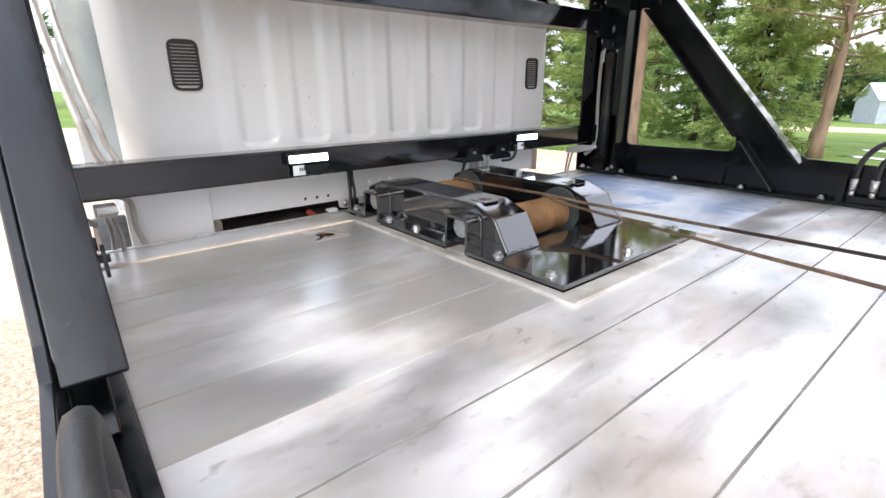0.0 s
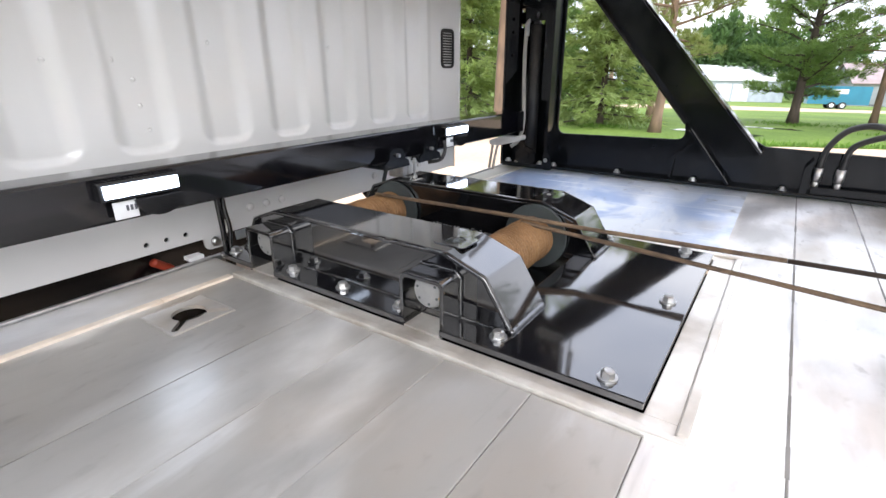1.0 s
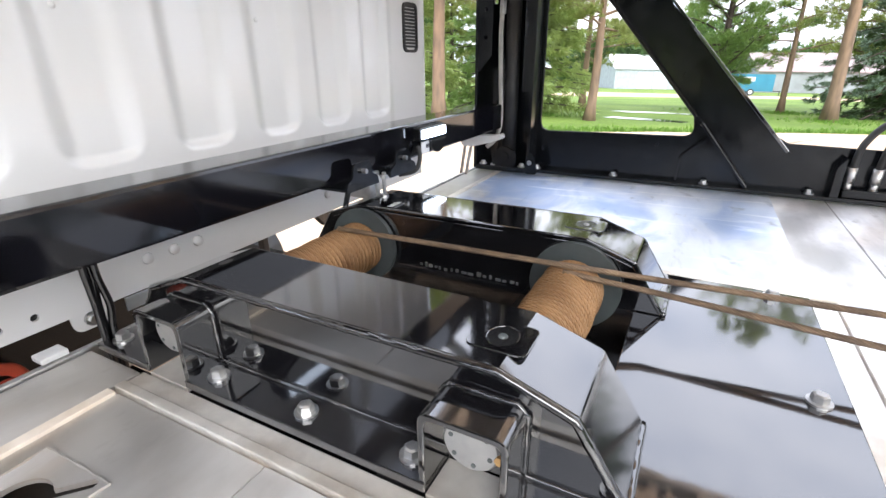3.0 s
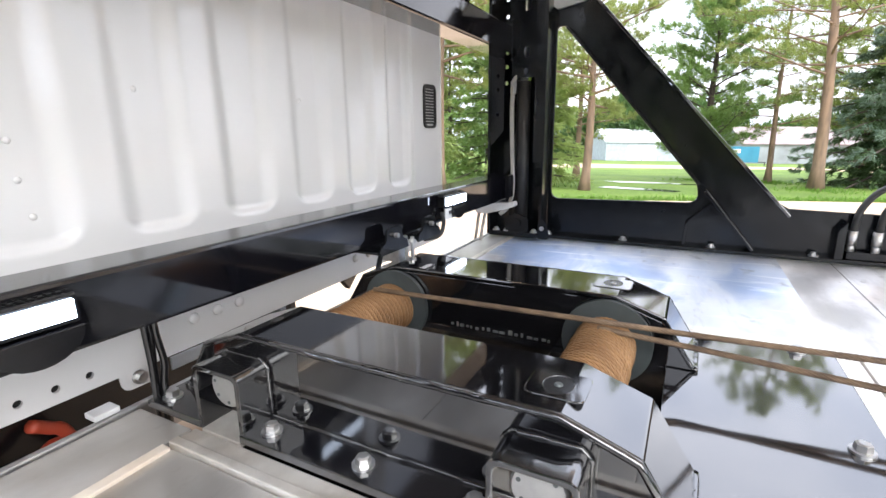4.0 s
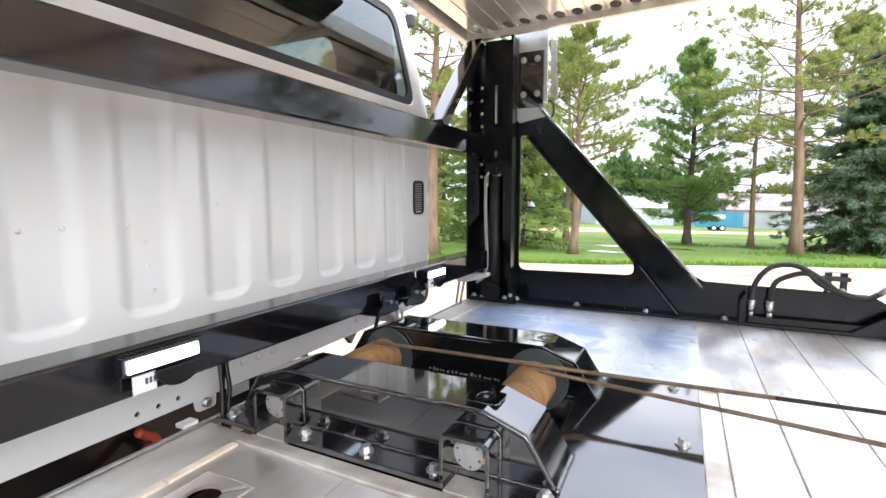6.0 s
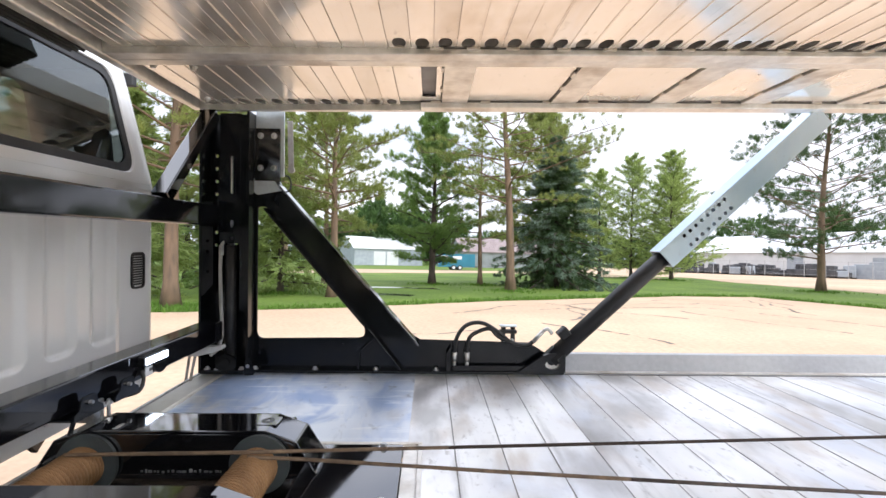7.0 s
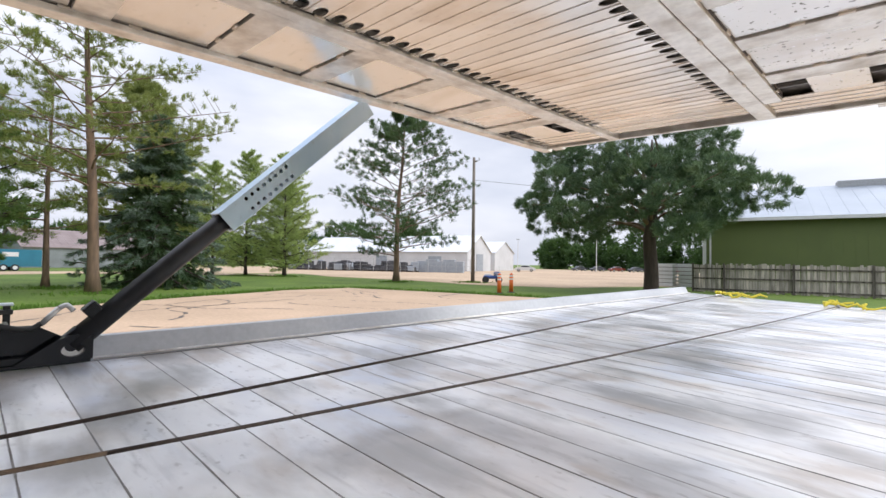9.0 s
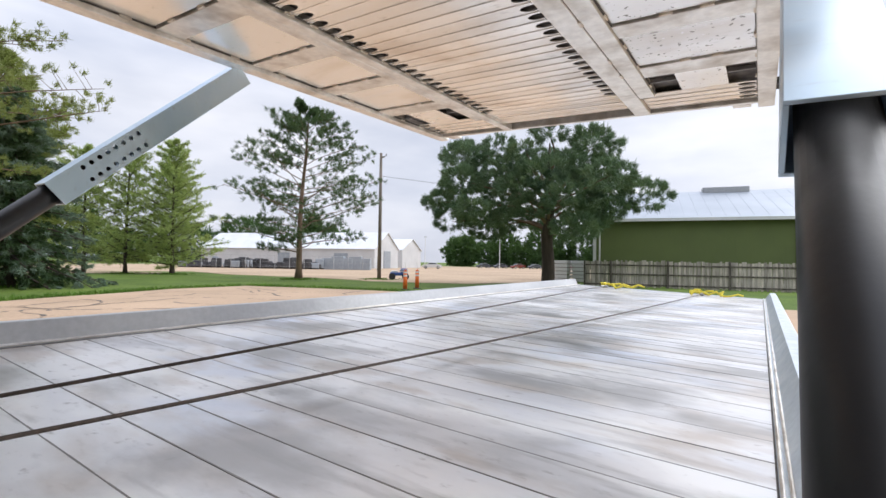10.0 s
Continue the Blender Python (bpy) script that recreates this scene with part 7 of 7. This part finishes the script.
# board fence before the green shed
fence = thing("board_fence", "weathered grey board fence with dark posts and three rails", "fence")
fa, fe = Vector((9.6, -36.0)), Vector((-17.0, -42.0))
fd = (fe - fa).normalized()
FL = (fe - fa).length
q = bm_new()
box(q, 0, 0.145, -0.012, 0.012, 0.05, 1.86)
ME_BOARD = mesh_of("board", q, M_FENCE)
rr = random.Random(31)
fm = Matrix.Rotation(math.atan2(fd.y, fd.x), 4, "Z")
nb = int(FL / 0.155)
for i in range(nb):
    mm = Matrix.Translation((i * 0.155, 0, rr.uniform(-0.09, 0.06))) @ Matrix.Rotation(rr.uniform(-0.015, 0.015), 4, "Y")
    part_of("board", ME_BOARD, None, fence, mm)
q = bm_new()
box(q, -0.06, 0.06, -0.17, -0.055, 0, 1.9, 0.01)
ME_FPOST = mesh_of("fence_post", q, M_RAILWOOD)
for i in range(int(FL / 3.7) + 1):
    part_of("fence_post", ME_FPOST, None, fence, Matrix.Translation((0.06 if i == 0 else i * 3.7 - 1.85, 0, 0)))
for z in (0.14, 0.86, 1.50):
    q = bm_new()
    box(q, 0, FL, -0.052, -0.0125, z, z + 0.10)
    part("rail", q, M_RAILWOOD, fence)
fence.matrix_basis = Matrix.Translation((fa.x, fa.y, GROUND - 0.03)) @ fm

# utility pole with crossarm and wire
pole = thing("utility_pole", "weathered wooden utility pole with insulators and a thin wire", "pole")
q = bm_new()
rod(q, (0, 0, 0), (0.02, 0.05, 10.6), 0.17, 0.11, n=14)
part("shaft", q, M_POLE, pole, "", True)
q = bm_new()
beam(q, (-0.55, 0.25, 10.2), (0.15, -0.05, 10.25), 0.08, 0.1)
part("arm", q, M_POLE, pole)
for x, z in ((0.1, 9.9), (0.16, 8.2), (-0.4, 10.32)):
    q = bm_new()
    rod(q, (x, -0.12, z), (x, -0.12, z + 0.22), 0.06, 0.04, n=10)
    part("insulator", q, M_GREYTRIM, pole)
q = bm_new()
sweep(q, [(0.1, -0.15, 8.7), (-6, -7, 8.15), (-14, -15.5, 7.9), (-26, -28, 8.6)], 0.014, 5, True, 4)
part("wire", q, M_DULL, pole)
q = bm_new()
sweep(q, [(0.1, -0.1, 9.9), (0.35, -0.4, 8.6), (0.5, -0.6, 7.4)], 0.015, 5, True, 4)
part("drop_wire", q, M_DULL, pole)
pole.matrix_basis = Matrix.Translation((25.3, -31.5, GROUND - 0.05))
for x, y, h in ((83, -118, 9), (60, -122, 9)):
    lp = thing("street_lamp", "slim pale lamp pole at the edge of the car park", "lamp pole", group="lamp poles")
    q = bm_new()
    rod(q, (0, 0, 0), (0, 0, h), 0.11, 0.07)
    part("shaft", q, M_WHITEPL, lp)
    q = bm_new()
    box(q, -0.5, 0.5, -0.15, 0.15, h, h + 0.15, 0.02)
    part("lamp_head", q, M_GREYTRIM, lp)
    lp.matrix_basis = Matrix.Translation((x, y, GROUND - 0.02))

# orange delineator posts
for i, (x, y) in enumerate(((15.05, -21.95), (15.25, -23.3))):
    dl = thing("delineator_post", "orange plastic delineator post with white bands on a black base", "traffic post", group="delineator posts")
    q = bm_new()
    rod(q, (0, 0, 0.05), (0, 0, 1.02), 0.12, 0.10, n=16)
    rod(q, (0, 0, 1.02), (0, 0, 1.10), 0.10, 0.035, n=16)
    part("post", q, M_ORANGE, dl, "", True)
    for z in (0.72, 0.90):
        q = bm_new()
        rod(q, (0, 0, z), (0, 0, z + 0.09), 0.1115, 0.1095, n=16)
        part("band", q, M_WHITEPL, dl)
    q = bm_new()
    rod(q, (0, 0, 0), (0, 0, 0.049), 0.24, 0.2, n=8)
    part("base", q, M_RUBBER, dl)
    q = bm_new()
    sweep(q, [(0, 0, 1.1), (0.01, 0.02, 1.5)], 0.012, 6)
    part("flag_stick", q, M_WHITEPL, dl)
    dl.matrix_basis = Matrix.Translation((x, y, GROUND - (0.03 if i == 0 else 0.03)))


# ---- vehicles and stored goods ----
def make_car(body_mat, label, at, turn, length=4.6, group="parked cars"):
    c = thing("parked_car", label, "car", group=group)
    L = length / 2
    q = bm_new()
    sil = round_poly([(-L, 0.32), (-L, 0.72), (-L * 0.92, 0.92), (-L * 0.62, 1.0), (-L * 0.34, 1.40), (L * 0.26, 1.42), (L * 0.56, 0.98), (L * 0.92, 0.86), (L, 0.62), (L, 0.32)], [0.05, 0.1, 0.1, 0.1, 0.15, 0.15, 0.1, 0.1, 0.1, 0.05], 3)
    plate(q, sil, "y", -0.86, 0.86)
    for v in q.verts:
        if v.co.z > 1.0:
            v.co.y *= 1 - 0.32 * (v.co.z - 1.0) / 0.45
    part("body", q, body_mat, c, "", False)
    for s in (-1, 1):
        q = bm_new()
        plate(q, [(-L * 0.55, 1.0), (-L * 0.31, 1.33), (L * 0.22, 1.35), (L * 0.48, 1.0)], "y", s * 0.76, s * 0.845)
        part("side_window", q, M_CARGLASS, c)
        for x in (-L * 0.60, L * 0.60):
            q = bm_new()
            rod(q, (x, s * 0.70, 0.33), (x, s * 0.885, 0.33), 0.33, n=20)
            w = part("wheel", q, M_RUBBER, c)
            q = bm_new()
            rod(q, (x, s * 0.885, 0.33), (x, s * 0.90, 0.33), 0.20, 0.17, n=16)
            part("rim", q, M_ZINC, w)
    for pts in ([(-L * 0.615, 1.02), (-L * 0.375, 1.37)], [(L * 0.545, 1.02), (L * 0.30, 1.38)]):
        q = bm_new()
        (x0, z0), (x1, z1) = pts
        sg = 1 if x0 > 0 else -1
        vs = [q.verts.new((x + sg * 0.02, y, z + 0.02)) for x, y, z in ((x0, -0.74, z0), (x0, 0.74, z0), (x1, 0.60, z1), (x1, -0.60, z1))]
        q.faces.new(vs)
        part("screen", q, M_CARGLASS, c)
    c.matrix_basis = Matrix.Translation((at[0], at[1], GROUND - 0.012)) @ Matrix.Rotation(turn, 4, "Z")
    return c


make_car(M_CARWHITE, "white saloon car parked by the sheds", (60.5, -89.5), radians(34))
for i, (mt, lb) in enumerate(((M_CARGREY, "dark grey car parked in the row"), (M_CARGREY, "dark car parked in the row"), (M_CARRED, "dark red car parked in the row"), (M_CARGREY, "dark grey car parked in the row"), (M_CARWHITE, "white car parked in the row"), (M_CARRED, "red car parked in the row"))):
    make_car(mt, lb, (67.5 - i * 4.6, -126.5 - i * 2.0), radians(60), 4.4)

trailer = thing("box_trailer", "teal enclosed box trailer on two axles behind the trees", "trailer")
q = bm_new()
plate(q, round_poly([(-2.6, 0.45), (2.6, 0.45), (2.6, 2.25), (-2.6, 2.25)], [0.03, 0.03, 0.15, 0.15]), "y", -1.0, 1.0)
part("body", q, M_TEAL, trailer)
q = bm_new()
box(q, -2.3, -1.2, -1.02, -1.002, 1.5, 2.0, 0.005)
box(q, -0.6, 0.7, -1.02, -1.002, 1.5, 1.95, 0.005)
part("sign_shapes", q, M_WHITEPL, trailer, "plain white shapes on the trailer's side")
for x in (-0.45, 0.45):
    for s in (-1, 1):
        q = bm_new()
        rod(q, (x, s * 0.85, 0.35), (x, s * 1.06, 0.35), 0.35, n=18)
        w = part("wheel", q, M_RUBBER, trailer)
        q = bm_new()
        rod(q, (x, s * 1.06, 0.35), (x, s * 1.075, 0.35), 0.2, n=14)
        part("rim", q, M_WHITEPL, w)
q = bm_new()
box(q, 2.6, 3.6, -0.06, 0.06, 0.42, 0.52)
rod(q, (3.5, 0, 0.0), (3.5, 0, 0.42), 0.05)
part("drawbar", q, M_DULL, trailer)
trailer.matrix_basis = Matrix.Translation((66.0, -4.6, GROUND - 0.014)) @ Matrix.Rotation(radians(-82), 4, "Z")

# stored goods before the long shed
rr = random.Random(77)
for i in range(13):
    st = thing("stored_goods", "dark stacked goods on timbers in the yard", "stack", group="stacks in the yard")
    w, h, d = rr.uniform(1.8, 3.2), rr.uniform(0.9, 1.9), rr.uniform(1.2, 2.0)
    q = bm_new()
    for k in range(7):
        a, c, hh = rr.uniform(-0.42, 0.42) * w, rr.uniform(-0.4, 0.4) * d, rr.uniform(0.35, 1.0) * h
        q = bm_new()
        lump = Matrix.Translation((a, c, 0.15)) @ Matrix.Rotation(rr.uniform(-0.4, 0.4), 4, "Z") @ Matrix.Rotation(rr.uniform(-0.12, 0.12), 4, "X")
        box(q, -w * 0.22, w * 0.22, -d * 0.25, d * 0.25, 0.0, hh, 0.10, lump)
        part("bale", q, M_JUNK if (i + k) % 6 else M_TANK, st)
    q = bm_new()
    for x in (-w * 0.35, w * 0.35):
        box(q, x - 0.08, x + 0.08, -d / 2, d / 2, 0, 0.149)
    part("timber", q, M_POLE, st)
    q = bm_new()
    for k in range(3):
        rod(q, (-w * 0.55, -d / 2 - 0.15 - 0.2 * k, 0.1), (w * 0.55, -d / 2 - 0.15 - 0.2 * k, 0.1), 0.1, n=10)
    part("pipe_row", q, M_JUNK, st)
    f = i / 12
    st.matrix_basis = Matrix.Translation((76.8 - 17.0 * f, -43.0 - 11.5 * f, GROUND - 0.012)) @ Matrix.Rotation(radians(34 + rr.uniform(-8, 8)), 4, "Z")
for i in range(5):
    tk = thing("storage_tank", "grey-blue crate on the yard gravel before the white shed", "crate", group="crates in the yard")
    q = bm_new()
    box(q, -1.0, 1.0, -0.9, 0.9, 0.0, 1.9 + 0.3 * (i % 2), 0.05)
    part("crate_body", q, M_TANK, tk)
    q = bm_new()
    for x in (-0.6, 0.0, 0.6):
        box(q, x - 0.05, x + 0.05, -0.94, -0.901, 0.05, 1.8)
    part("crate_rib", q, M_GREYTRIM, tk)
    tk.matrix_basis = Matrix.Translation((59.0 - i * 1.2, -57.4 - i * 0.85, GROUND - 0.012)) @ Matrix.Rotation(radians(34), 4, "Z")
yf = thing("yard_fence", "thin wire fence on steel posts before the white shed", "fence")
for i in range(14):
    q = bm_new()
    rod(q, (74.0 - i * 1.9, -41.5 - i * 1.3, GROUND - 0.02), (74.0 - i * 1.9, -41.5 - i * 1.3, GROUND + 2.2), 0.04, n=6)
    part("post", q, M_GREYTRIM, yf)
for z in (0.4, 1.1, 2.1):
    q = bm_new()
    rod(q, (74.0, -41.5, GROUND + z), (74.0 - 13 * 1.9, -41.5 - 13 * 1.3, GROUND + z), 0.012, n=5)
    part("strand", q, M_GREYTRIM, yf)
# small ride-on machine by the pole
atv = thing("ride_on_machine", "small blue and white ride-on machine parked by the pole", "machine")
q = bm_new()
box(q, -0.75, 0.75, -0.4, 0.4, 0.35, 0.62, 0.1)
box(q, -0.7, -0.1, -0.35, 0.35, 0.55, 0.95, 0.12)
part("body", q, M_BLUE, atv, "", True)
q = bm_new()
box(q, 0.05, 0.65, -0.25, 0.25, 0.60, 0.75, 0.06)
part("seat", q, M_WHITEPL, atv)
q = bm_new()
for z in (0.66, 0.80):
    box(q, -0.72, -0.08, -0.37, 0.37, z, z + 0.06, 0.02)
part("stripe", q, M_WHITEPL, atv)
for x in (-0.55, 0.55):
    for s in (-1, 1):
        q = bm_new()
        rod(q, (x, s * 0.30, 0.28), (x, s * 0.52, 0.28), 0.28, n=16)
        part("wheel", q, M_RUBBER, atv)
atv.matrix_basis = Matrix.Translation((24.1, -32.6, GROUND - 0.02)) @ Matrix.Rotation(radians(40), 4, "Z")
# stack of grey pallets by the green shed
for i, (x, y) in enumerate(((13.6, -42.8), (12.3, -43.6))):
    ps = thing("pallet_stack", "stack of grey crates beside the green shed", "crates", group="crate stacks")
    for k in range(6):
        q = bm_new()
        box(q, -0.6, 0.6, -0.55, 0.55, k * 0.32, k * 0.32 + 0.27, 0.02)
        part("crate", q, M_WHITEPL, ps)
        if k:
            q = bm_new()
            box(q, -0.5, 0.5, -0.45, 0.45, k * 0.32 - 0.05, k * 0.32 - 0.0005)
            part("spacer", q, M_POLE, ps)
    ps.matrix_basis = Matrix.Translation((x, y, GROUND - 0.02))
